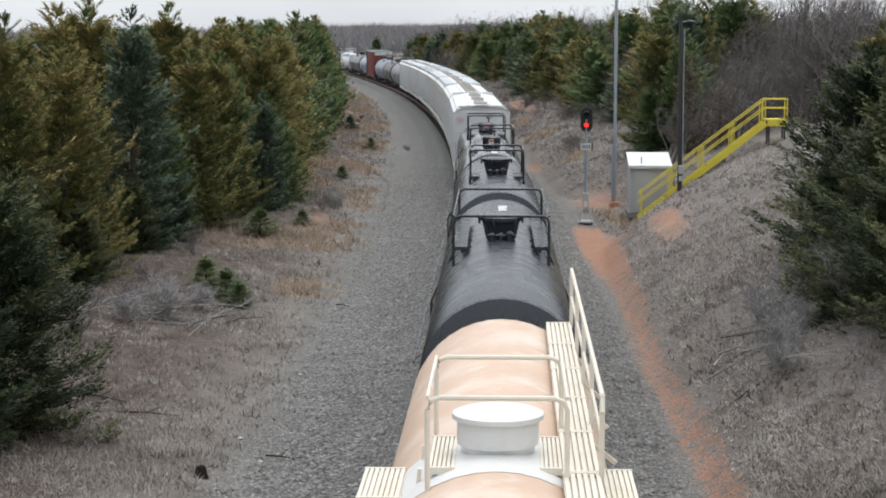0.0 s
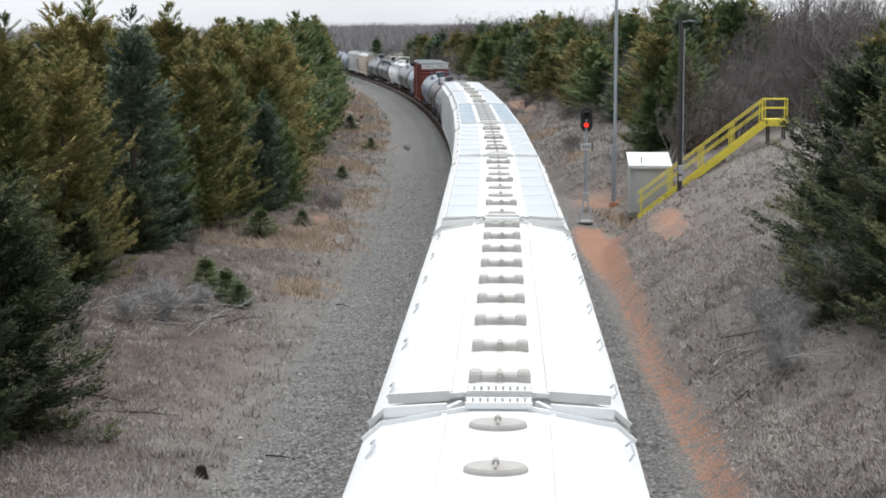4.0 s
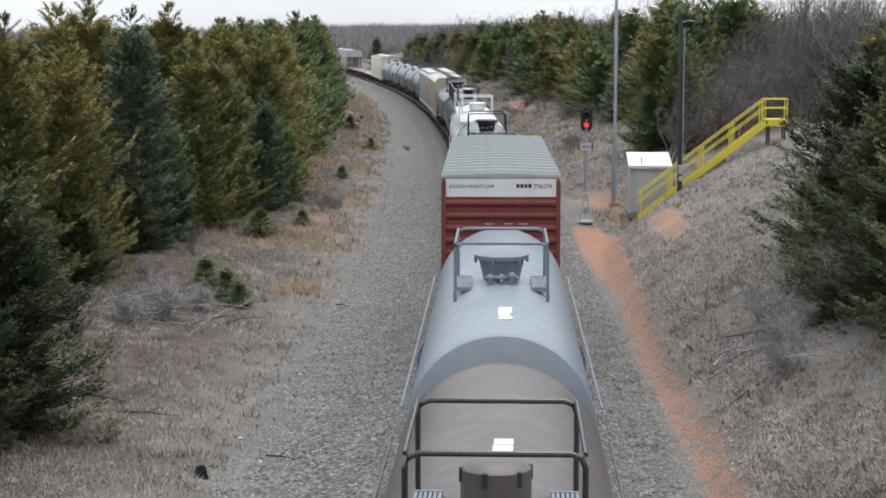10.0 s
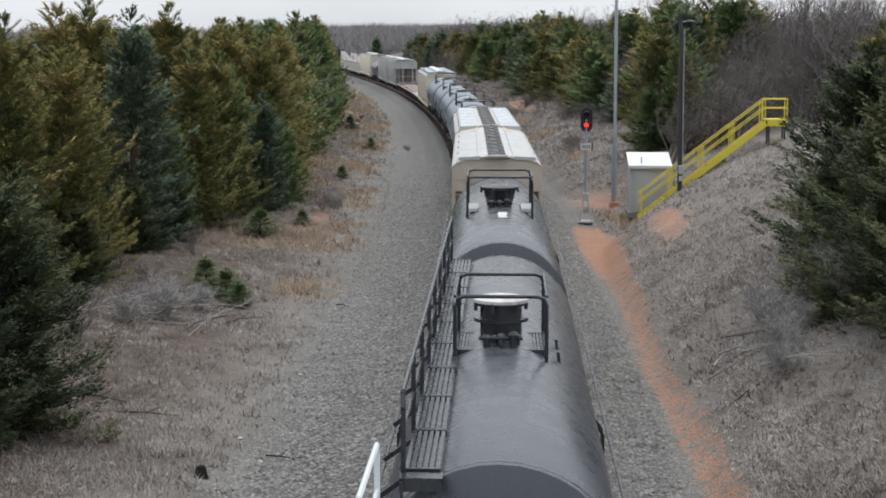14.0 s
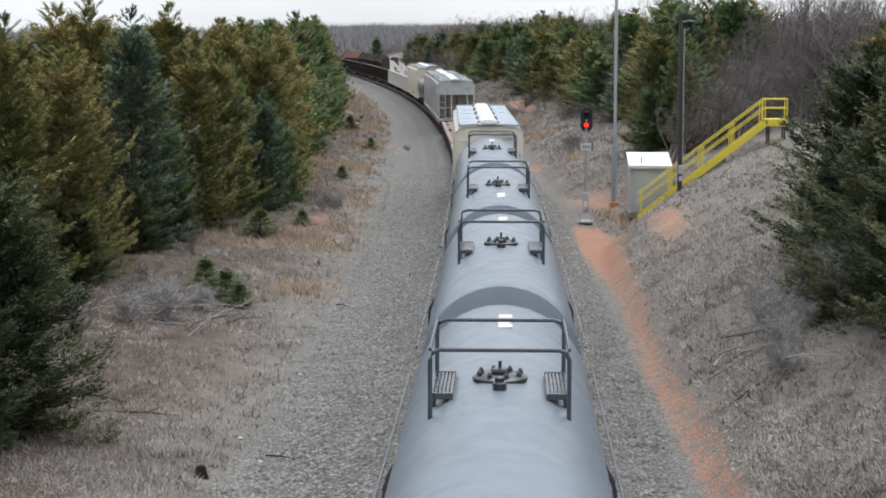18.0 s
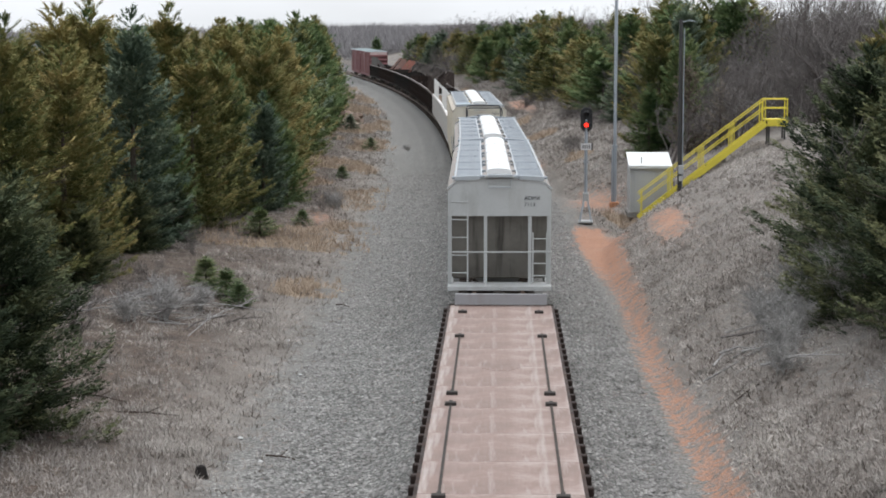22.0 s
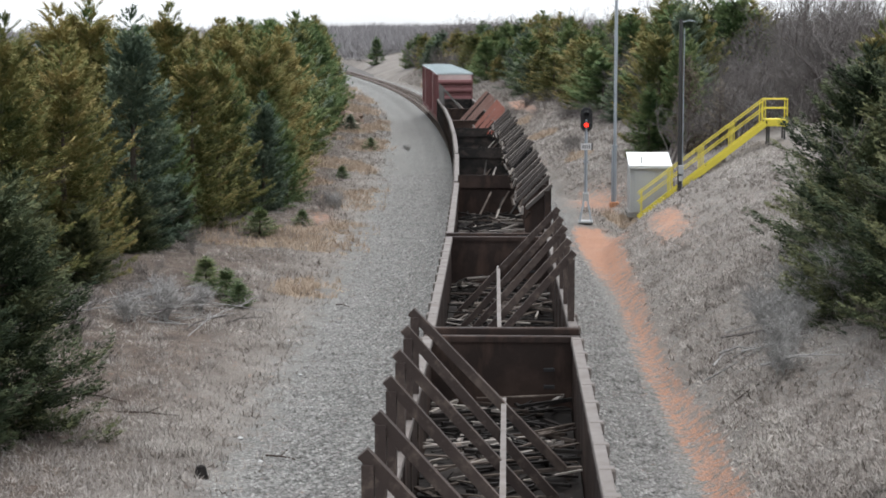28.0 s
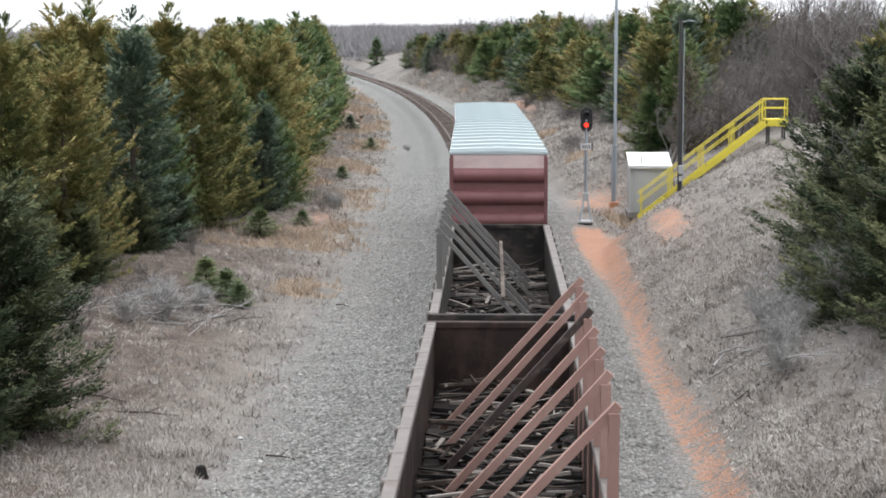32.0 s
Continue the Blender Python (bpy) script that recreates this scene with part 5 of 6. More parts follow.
        for x, y, w in ((-0.47, 2.6, 0.5), (-0.46, -3.4, 0.7), (-0.48, -5.6, 0.5), (-0.47, 5.2, 0.6)) if cap == "odd" else ():
            part("grain_spill", Geo().lathe([(0.1, 0.0), (0.085, 0.02), (0.03, 0.045)], 10), "grain", car, "yellow spilled grain").matrix_basis = Matrix.Translation((x, y, top - 0.01)) @ Matrix.Diagonal((0.7, w * 9, 1, 1))
    # hatches
    if trough:
        k = 4
        tl = (2 * e - 2.2) / k
        for i in range(k):
            y = -e + 1.1 + tl * (i + 0.5)

            def lid():
                g = Geo()
                ring = [(-0.37, 0.02), (0.37, 0.02), (0.37, 0.08), (0.33, 0.14), (0.22, 0.18), (0.0, 0.20), (-0.22, 0.18), (-0.33, 0.14), (-0.37, 0.08)]
                g.prism(ring, -tl / 2 + 0.03, tl / 2 - 0.03)
                g.prism([(x * 1.03, z + 0.012) for x, z in ring], -tl / 2 + 0.02, -tl / 2 + 0.12)
                return g
            o = part("trough_hatch_cover", shared("lid%.2f" % tl, lid, trough, True), "", car, "long white curved hatch cover")
            o.location = (0, y, top - 0.02)
            for q in (-0.3, 0.0, 0.3):
                part("cover_stud", shared("cover_stud", lambda: Geo().box(0, 0, 0, 0.035, 0.05, 0.02), "hatch_grey"), "", o).location = (0, q * tl, 0.205)
            for s in (-1, 1):
                for q in (-0.36, 0.3):
                    c = part("hatch_latch", shared("latch", lambda: Geo().box(0, 0, 0, 0.12, 0.06, 0.07, 0.015).box(0.05, 0, -0.04, 0.04, 0.16, 0.04), "rusty_grey_paint"), "", car)
                    c.matrix_basis = pose(s * 0.46, y + q * tl, top + 0.06, 0, 0, 0 if s > 0 else 180)
    else:
        for i in range(n):
            y = -e + 0.9 + (2 * e - 1.8) * i / (n - 1)
            kind = hatch if hatch != "mixed" else ("round" if i % 3 != 1 else "saddle")
            if kind == "round":
                o = part("round_hatch", shared("round_hatch", oval_hatch, "hatch_grey", True), "", car)
                o.matrix_basis = Matrix.Translation((0, y, top)) @ Matrix.Diagonal((0.74, 0.8, 1.0, 1))
                b = part("clamp_bar", shared("clamp_bar", clamp_bar, "hatch_grey"), "", o)
            elif kind == "oval":
                o = part("round_hatch", shared("round_hatch", oval_hatch, "grey_white", True), "", car)
                o.matrix_basis = Matrix.Translation((0, y, top)) @ Matrix.Diagonal((0.94, 0.82, 1.4, 1))
                b = part("clamp_bar", shared("clamp_bar", clamp_bar, "hatch_grey"), "", o)
            elif kind == "saddle":
                o = part("saddle_hatch", shared("saddle_hatch", saddle_hatch, "hatch_grey"), "", car)
                o.matrix_basis = Matrix.Translation((0, y, top)) @ Matrix.Diagonal((0.84, 0.9, 0.9, 1))
                b = part("clamp_bar", shared("clamp_bar", clamp_bar, "hatch_grey"), "", o)
            else:
                o = part("hatch_cover", shared("lug_hatch", lug_hatch, "hatch_steel"), "", car)
                o.location = (0, y, top)
    # rope loops along the edge of the roof
    for s in (-1, 1):
        for i in range(6):
            y = -e + 1.2 + (2 * e - 2.4) * i / 5
            o = part("grab_iron", shared("grab_iron", lambda: Geo().tube([(0, -0.35, 0), (0.05, -0.3, 0.06), (0.05, 0.3, 0.06), (0, 0.35, 0)], 0.013, 5), "galvanised"), "", car)
            o.location = (s * 1.42, y, eave + 0.22)
    # ladders and side ribs
    for s in (-1, 1):
        o = part("end_ladder", shared("end_ladder", ladder(0.52, 2.7, 5), body), "", car)
        o.location = (s * 1.22, s * (e + 0.05), 1.25)
        if open_end:
            o = part("end_ladder", shared("short_ladder", ladder(0.42, 1.5, 4), body), "", car)
            o.location = (-s * 1.22, s * (e + 0.05), 1.25)
        for i in range(7):
            y = -bl + 0.8 + (2 * bl - 1.6) * i / 6
            o = part("side_rib", shared("side_rib", lambda: Geo().box(0, 0, 2.6, 0.07, 0.09, 2.5), body), "", car)
            o.location = (s * (hw + 0.01), y, 0)
        part("side_sill", Geo().box(s * 1.48, 0, 1.08, 0.14, 2 * e, 0.26), body, car)
    for i in range(3):
        y = -bl * 0.6 + bl * 0.6 * i
        o = part("discharge_gate", shared("discharge_gate", lambda: Geo().lathe([(1.75, 1.3), (0.7, 0.5), (0.7, 0.35)], 4), body), "", car)
        o.matrix_basis = pose(0, y, 0, 0, 0, 45)
    trucks(car, half - 2.6)
    couplers(car, half)
    if marks:
        x, z, size, lines, tz = marks
        for i, t in enumerate(lines):
            lettering("reporting_mark", t, size, mark_mat, car, pose(x, -e - 0.042, z - i * size * 1.15, 90, 0, 0))
        if panel:
            part("mark_panel", Geo().box(x + 0.33, -e - 0.026, z - 0.035, 0.76, 0.012, 0.46), "print_white", car)
        if stencil:
            bx, bz, rows, mat = stencil
            bars_text(car, bx, -e - 0.03, bz, rows, 0.5, 0.045, mat)
    return car


def tank_shell(r, hl, zc, n=40):
    """A cylinder with dished heads."""
    g = Geo()
    dish = [(max(r * f, 0.02), 0.04 * (f < 1) + 0.30 * (1 - f ** 2.4)) for f in (1, 0.992, 0.94, 0.86, 0.75, 0.6, 0.4, 0.2, 0.0)]
    rings = [(a, -hl - b) for a, b in reversed(dish)] + [(r, -hl * 0.5), (r, 0), (r, hl * 0.5)] + [(a, hl + b) for a, b in dish]
    return g.lathe(rings, n, 0, zc, "y")


def dome(kind):
    def build():
        g = Geo()
        if kind == "wide":
            g.lathe([(0.44, 0.0), (0.44, 0.06), (0.50, 0.08), (0.50, 0.38), (0.56, 0.39), (0.56, 0.45), (0.46, 0.49), (0.1, 0.51)], 24)
        elif kind == "cone":
            g.lathe([(0.36, 0.0), (0.46, 0.42), (0.54, 0.44), (0.54, 0.52), (0.42, 0.56), (0.1, 0.58)], 24)
        elif kind == "box":
            g.lathe([(0.38, 0.0), (0.38, 0.44), (0.30, 0.50), (0.1, 0.52)], 20)
        elif kind == "slim":
            g.lathe([(0.34, 0.0), (0.34, 0.30), (0.45, 0.31), (0.45, 0.36), (0.34, 0.37), (0.34, 0.56), (0.42, 0.57), (0.42, 0.64), (0.1, 0.68)], 22)
        else:
            g.lathe([(0.40, 0.0), (0.40, 0.05), (0.34, 0.09), (0.1, 0.10)], 20)
        return g
    return build


def fittings():
    """Valves and pipes beside the manway."""
    g = Geo()
    for a, b, h in ((-0.22, -0.1, 0.22), (0.2, -0.05, 0.26), (0.0, 0.15, 0.2), (-0.1, 0.22, 0.16), (0.25, 0.2, 0.18)):
        g.lathe([(0.06, 0), (0.06, h * 0.6), (0.085, h * 0.62), (0.085, h * 0.8), (0.04, h)], 10, a, b)
    g.tube([(-0.35, 0, 0.14), (0.35, 0, 0.14)], 0.035)
    return g.tube([(0, -0.3, 0.1), (0, 0.3, 0.1)], 0.03)


def tank(s0, s1, label, body, at=None, r=1.58, top=3.9, dome_kind="wide", dome_mat=None, rail_mat="black_paint", steps="black_paint",
         walk_side=0, walk_mat=None, marks=2, band="", half_len=None, fit=True, rail_w=0.9, rail_l=1.3, rail_h=0.86, flank=True, walk_at=(1.22, -0.42), wings=False, rail_span=None, lid="", mark_at=None):
    car = thing("tank_car", s0, s1, label)
    half = (s1 - s0) / 2
    hl = half_len or half - 1.25
    zc = top - r
    part("shell", tank_shell(r, hl, zc), body, car, smooth=True)
    c = 0.0 if at is None else at - (s0 + s1) / 2
    for y in (-hl * 0.99, hl * 0.99):
        g = Geo().lathe([(r + 0.004, y - 0.03), (r + 0.004, y + 0.03)], 40, 0, zc, "y", cap=False)
        part("weld_seam", g, body, car, smooth=True)
    # manway and its platform
    o = part("manway_dome", shared("dome_" + dome_kind, dome(dome_kind), dome_mat or body, True), "", car)
    o.location = (0, c, top - 0.03)
    if fit and dome_kind != "valves":
        o = part("valve_set", shared("fittings", fittings, rail_mat), "", car)
        o.location = (0, c - 0.78, top - 0.03)
        lid_r, lid_z = {"wide": (0.55, 0.40), "cone": (0.53, 0.44), "box": (0.37, 0.38), "slim": (0.42, 0.56)}[dome_kind]
        for q in range(6):
            a = q * math.pi / 3 + 0.2
            part("eye_bolt", shared("eye_bolt", lambda: Geo().box(0, 0, 0, 0.06, 0.06, 0.16, 0.01), rail_mat), "", car).location = (lid_r * math.cos(a), c + lid_r * math.sin(a), top - 0.03 + lid_z)
        if lid:
            part("lid", Geo().lathe([(lid_r + 0.03, lid_z + 0.06), (lid_r + 0.03, lid_z + 0.11), (lid_r * 0.8, lid_z + 0.15), (0.08, lid_z + 0.17)], 22), lid, car, "peeling white lid").location = (0, c, top - 0.03)
    if body == "gloss_grey":
        plate = part("warning_plate", Geo().box(-0.02, c - 0.39, top + 0.2, 0.22, 0.02, 0.3), "print_white", car, "white plate with a red warning strip")
        part("warning_strip", Geo().box(-0.02, c - 0.402, top + 0.28, 0.18, 0.008, 0.08), "print_red", plate)
        part("relief_valve", Geo().lathe([(0.05, 0.46), (0.05, 0.56), (0.03, 0.57), (0.03, 0.66), (0.06, 0.68), (0.06, 0.74), (0.02, 0.76)], 10, 0.12, 0.0), rail_mat, car).location = (0, c, top - 0.03)
    if dome_kind == "valves":
        for q in range(8):
            a = q * math.pi / 4 + 0.3
            part("valve", shared("valve", lambda: Geo().lathe([(0.04, 0.03), (0.04, 0.12), (0.015, 0.16)], 8), dome_mat or body), "", o).location = (0.31 * math.cos(a), 0.31 * math.sin(a), 0)
        part("valve_box", shared("valve_box", lambda: Geo().box(0, 0, 0.12, 0.24, 0.2, 0.1, 0.03), dome_mat or body), "", o)
        part("relief_valve", shared("relief_valve", lambda: Geo().lathe([(0.06, 0.1), (0.06, 0.16), (0.025, 0.18), (0.025, 0.28)], 10), dome_mat or body), "", o)
        part("gauge_cap", shared("gauge_cap", lambda: Geo().lathe([(0.10, -0.02), (0.10, 0.12), (0.07, 0.14), (0.07, 0.2), (0.02, 0.22)], 10, 0.0, -0.85), dome_mat or body), "", o)
    zr = top + rail_h
    span = rail_span or (-rail_l, rail_l)
    if dome_kind:
        for s in (-1, 1):
            long = span[1] - span[0] - 0.9
            o = part("platform_step", shared("platform_step%.1f" % long, grating(0.32, long, 6, 0.05), steps), "", car)
            o.location = (s * (rail_w - 0.14), c + (span[0] + span[1]) / 2, top - 0.12)
            g = Geo()
            for y in (-0.6, 0.6):
                g.beam((s * 0.74, c + y, top - 0.14), (s * 0.70, c + y, top - 0.32), 0.05, 0.05)
                g.beam((s * 0.92, c + y, top - 0.14), (s * 0.96, c + y, top - 0.5), 0.05, 0.05)
            part("platform_bracket", g, rail_mat, car)
        for y in span:
            w, zb = rail_w, top - 0.55
            part("rail_hoop", Geo().tube([(-w, c + y, zb), (-w, c + y, zr - 0.14), (-w + 0.04, c + y, zr - 0.04), (-w + 0.14, c + y, zr), (w - 0.14, c + y, zr), (w - 0.04, c + y, zr - 0.04), (w, c + y, zr - 0.14), (w, c + y, zb)], 0.032, 8), rail_mat, car, smooth=True)
        for s in (-1, 1):
            part("rail_bar", Geo().tube([(s * rail_w, c + span[0], zr), (s * rail_w, c + span[1], zr)], 0.026), rail_mat, car)
            part("side_ladder", Geo().beam((s * (r + 0.1), c - 0.25, 1.1), (s * (r + 0.1), c - 0.25, zc), 0.04, 0.04).beam((s * (r + 0.1), c + 0.25, 1.1), (s * (r + 0.1), c + 0.25, zc), 0.04, 0.04)
                 .beam((s * (r + 0.1), c - 0.25, zc), (s * rail_w, c - 0.25, top - 0.3), 0.04, 0.04).beam((s * (r + 0.1), c + 0.25, zc), (s * rail_w, c + 0.25, top - 0.3), 0.04, 0.04), rail_mat, car)
    # a walkway along the shoulder of the tank, with its own railing
    if walk_side:
        wm = walk_mat or rail_mat
        x, zw = walk_side * walk_at[0], top + walk_at[1]
        k = max(4, round(2 * hl / 2.2))
        pl = 2 * hl / k
        for i in range(k):
            part("walkway_panel", shared("board%.2f" % pl, grating(0.44, pl - 0.02, 6, 0.05), wm), "", car).location = (x, -hl + pl * (i + 0.5), zw)
            part("walkway_bracket", Geo().beam((x * 0.85, -hl + pl * (i + 0.5), zw - 0.04), (walk_side * (r - 0.02), -hl + pl * (i + 0.5), zw - 0.62), 0.06, 0.06), wm, car)
        xo = walk_side * (walk_at[0] + 0.22)
        runs = ((-hl, -hl + 1.6), (hl - 2.2, hl)) if wm == "white_grating" else ((-hl, -hl + 1.4), (c - 1.2, hl)) if wm == "cream_paint" else ((-hl, hl),)
        for y0, y1 in runs:
            m = max(2, int((y1 - y0) / 2.2) + 1)
            for i in range(m):
                y = y0 + (y1 - y0) * i / (m - 1)
                part("rail_post", Geo().beam((xo, y, zw - 0.05), (xo, y, zw + 0.98), 0.06, 0.05), wm, car)
            part("rail_bar", Geo().tube([(xo, y0 - 0.1, zw + 0.8), (xo, y0, zw + 0.98), (xo, y1, zw + 0.98), (xo, y1 + 0.1, zw + 0.8)], 0.03), wm, car)
            part("rail_bar", Geo().tube([(xo, y0, zw + 0.5), (xo, y1, zw + 0.5)], 0.022), wm, car)
        part("walkway_step", Geo().box(x, -hl - 0.2, zw - 0.05, 0.5, 0.3, 0.16), wm, car)
        for i in range(3):
            part("step_rung", Geo().tube([(x - 0.22, -hl - 0.42, zw - 0.35 - 0.3 * i), (x + 0.22, -hl - 0.42, zw - 0.35 - 0.3 * i)], 0.02), wm, car)
        for q in (-0.22, 0.22):
            part("step_stile", Geo().beam((x + q, -hl - 0.42, zw), (x + q, -hl - 0.42, zw - 1.2), 0.04, 0.04), wm, car)
    if wings:
        for s in (-1, 1):
            part("wing_platform", shared("wing", grating(0.52, 1.5, 8, 0.04), steps), "", car).location = (s * 1.42, c, top - 0.5)
            part("wing_bracket", Geo().beam((s * 1.4, c, top - 0.55), (s * (r - 0.1), c, top - 1.3), 0.08, 0.5), rail_mat, car)
    # hand rail along the flanks
    for s in (-1, 1) if flank else ():
        part("flank_rail", Geo().tube([(s * (r + 0.09), -hl, zc + 0.35), (s * (r + 0.09), hl, zc + 0.35)], 0.022), rail_mat, car)
    # stencils on the crown of the shell: pale bars
    for i in range(marks):
        for q in range(4):
            o = part("stencil_mark", shared("stencil%d" % (q % 3), lambda: Geo().box(0, 0, 0, (0.24, 0.21, 0.25)[q % 3], (0.31, 0.28, 0.33)[q % 3], 0.012), "print_white"), "", car)
            o.location = (0.06 + (0.01, -0.01, 0.0)[q % 3], c + (mark_at[i] if mark_at else (-1 if i == 0 else 1) * (rail_l + 1.5)) + (q - 2.5) * 0.35, top + 0.003)
    if band:
        part("tank_band", Geo().lathe([(r + 0.006, c - 1.3), (r + 0.006, c + 0.7)], 40, 0, zc, "y", cap=False), band, car, "white band round the middle", smooth=True)
    # saddles, sill and end platforms
    for s in (-1, 1):
        part("saddle", Geo().box(0, s * (hl - 0.9), 1.15, 2.3, 1.1, 0.75, 0.1), body, car)
        part("end_platform", Geo().box(0, s * (half - 0.95), 1.0, 2.7, 1.0, 0.12), "truck_steel", car)
        part("end_handrail", Geo().tube([(-1.3, s * (half - 0.55), 1.05), (-1.3, s * (half - 0.55), 1.95), (1.3, s * (half - 0.55), 1.95), (1.3, s * (half - 0.55), 1.05)], 0.025), rail_mat, car)
    part("centre_sill", Geo().box(0, 0, 0.85, 0.45, 2 * half - 1.3, 0.4), "truck_steel", car)
    trucks(car, half - 2.3)
    couplers(car, half)
    return car


def boxcar(s0, s1, label, body, top=5.1, roof="roof_zinc", band="", marks=None, presses=10, bulge=0.11, ribs=15):
    car = thing("box_car", s0, s1, label)
    half = (s1 - s0) / 2
    e = half - 0.95
    hw = 1.52
    part("body", Geo().box(0, 0, (1.1 + top - 0.1) / 2, 2 * hw, 2 * e, top - 0.1 - 1.1), body, car)
    rp = [(-hw - 0.05, top - 0.12), (hw + 0.05, top - 0.12), (hw + 0.05, top - 0.06), (0, top - 0.01), (-hw - 0.05, top - 0.06)]
    part("roof", Geo().prism(rp, -e - 0.03, e + 0.03), roof, car)
    # standing seams across the roof, with a broad shallow pressing beside each
    for i in range(ribs):
        y = -e + 0.4 + (2 * e - 0.8) * i / (ribs - 1)
        part("roof_rib", shared("roof_rib%.2f" % top, lambda: Geo().prism([(-hw - 0.03, top - 0.07), (hw + 0.03, top - 0.07), (hw + 0.03, top + 0.03), (0, top + 0.085), (-hw - 0.03, top + 0.03)], -0.045, 0.045), roof), "", car).location = (0, y, 0)
        if i < ribs - 1 and ribs > 8:
            part("roof_pressing", shared("roof_pressing%.2f" % top, lambda: Geo().prism([(-hw + 0.12, -0.06), (hw - 0.12, -0.06), (hw - 0.12, 0.0), (0, 0.05), (-hw + 0.12, 0.0)], -0.16, 0.16), "roof_dull"), "", car).location = (0, y + (2 * e - 0.8) / (ribs - 1) / 2, top - 0.015)
    for s in (-1, 1):
        if band:
            part("height_band", Geo().box(0, s * (e + 0.012), top - 0.38, 2 * hw - 0.1, 0.03, 0.48), band, car, "pale band across the top of the end")
        # pressed corrugations of the end
        k = presses
        z0, z1 = 1.35, top - (0.78 if band else 0.45)
        for i in range(k):
            z = z0 + (z1 - z0) * i / (k - 1)

            def press():
                g, m = Geo(), 6
                ring = [(bulge * 0.95 * math.cos(math.pi * q / m), bulge * math.sin(math.pi * q / m)) for q in range(m + 1)]
                vs = [(x, -b, a) for x in (-hw + 0.08, hw - 0.08) for a, b in ring]
                k2 = m + 1
                return g.add(vs, [(q, q + 1, k2 + q + 1, k2 + q) for q in range(m)] + [tuple(range(k2)), tuple(range(2 * k2 - 1, k2 - 1, -1))])
            o = part("end_corrugation", shared("press%.2f" % bulge, press, body, True), "", car)
            o.matrix_basis = pose(0, s * e, z, 0, 0, 0 if s < 0 else 180)
        for x in (-hw - 0.0, hw + 0.0):
            part("corner_post", Geo().box(x * 0.985, s * (e + 0.02), (1.0 + top - 0.15) / 2, 0.1, 0.1, top - 1.2), body, car)
        part("end_ladder", shared("box_ladder", ladder(0.42, 1.3, 4), body), "", car).location = (-s * 1.22, s * (e + 0.14), 1.2)
        part("roof_edge", Geo().beam((-hw - 0.05, s * (e + 0.03), top - 0.06), (0, s * (e + 0.03), top - 0.01), 0.05, 0.07).beam((0, s * (e + 0.03), top - 0.01), (hw + 0.05, s * (e + 0.03), top - 0.06), 0.05, 0.07), roof, car)
        # side posts and the sliding door
        for i in range(11):
            y = -e + 0.3 + (2 * e - 0.6) * i / 10
            if abs(y) > 1.7:
                part("side_post", shared("side_post%.2f" % top, lambda: Geo().box(0, 0, (1.2 + top - 0.25) / 2, 0.07, 0.14, top - 1.45), body), "", car).location = (s * (hw + 0.02), y, 0)
        part("sliding_door", Geo().box(s * (hw + 0.05), 0.2, (1.2 + top - 0.3) / 2, 0.08, 3.0, top - 1.5), body, car)
        part("side_sill", Geo().box(s * (hw - 0.04), 0, 0.98, 0.1, 2 * e, 0.3), body, car)
    if marks:
        for t, x, z, size, mat in marks:
            if t:
                lettering("lettering", t, size, mat, car, pose(x, -e - 0.031, z, 90, 0, 0))
            else:
                bars_text(car, x, -e - 0.03, z, 1, size * 3, size * 0.7, mat)
    trucks(car, half - 2.4)
    couplers(car, half)
    return car


def flatcar(s0, s1, label, deck, chains=True):
    car = thing("flat_car", s0, s1, label)
    half = (s1 - s0) / 2
    e = half - 0.55
    hw = 1.42
    n = 12
    pl = 2 * e / n
    for i in range(n):
        o = part("deck_plate", shared("plate%.2f" % pl, lambda: Geo().box(0, 0, 1.06, 2 * hw, pl - 0.012, 0.07), deck), "", car)
        o.location = (0, -e + pl * (i + 0.5), 0)
    for s in (-1, 1):
        part("side_sill", Geo().box(s * (hw + 0.03), 0, 0.9, 0.08, 2 * e, 0.38), "gondola_brown", car)
        part("end_sill", Geo().box(0, s * (e + 0.05), 0.95, 2 * hw + 0.1, 0.12, 0.34), "truck_steel", car)
        for i in range(int(2 * e / 0.8)):
            o = part("stake_pocket", shared("stake_pocket", lambda: Geo().box(0, 0, 0.96, 0.13, 0.18, 0.22, 0.02), "gondola_brown"), "", car)
            o.location = (s * (hw + 0.12), -e + 0.5 + i * 0.8, 0)
        if chains:
            for y in (-e + 0.8, -e * 0.52, e * 0.02, e * 0.1, e * 0.62, e * 0.9):
                part("tie_down", shared("tie_down", lambda: Geo().box(0, 0, 1.12, 0.24, 0.16, 0.08).box(0, 0.1, 1.12, 0.08, 0.3, 0.06), "truck_steel"), "", car).location = (s * 1.05, y, 0)
            for y0, y1 in ((-e * 0.52, e * 0.02), (e * 0.1, e * 0.62)):
                part("tie_down_track", Geo().box(s * 1.05, (y0 + y1) / 2, 1.105, 0.05, y1 - y0, 0.03), "truck_steel", car)
    if chains:
        part("deck_patch", Geo().box(0, e * 0.35, 1.10, 0.9, 1.6, 0.012, 0.3), deck, car)
        part("end_bulkhead", Geo().box(0, e - 0.1, 1.28, 2.6, 0.12, 0.3), "deck_grey", car)
    part("centre_sill", Geo().box(0, 0, 0.75, 0.6, 2 * e, 0.5), "truck_steel", car)
    trucks(car, half - 2.9)
    couplers(car, half)
    return car


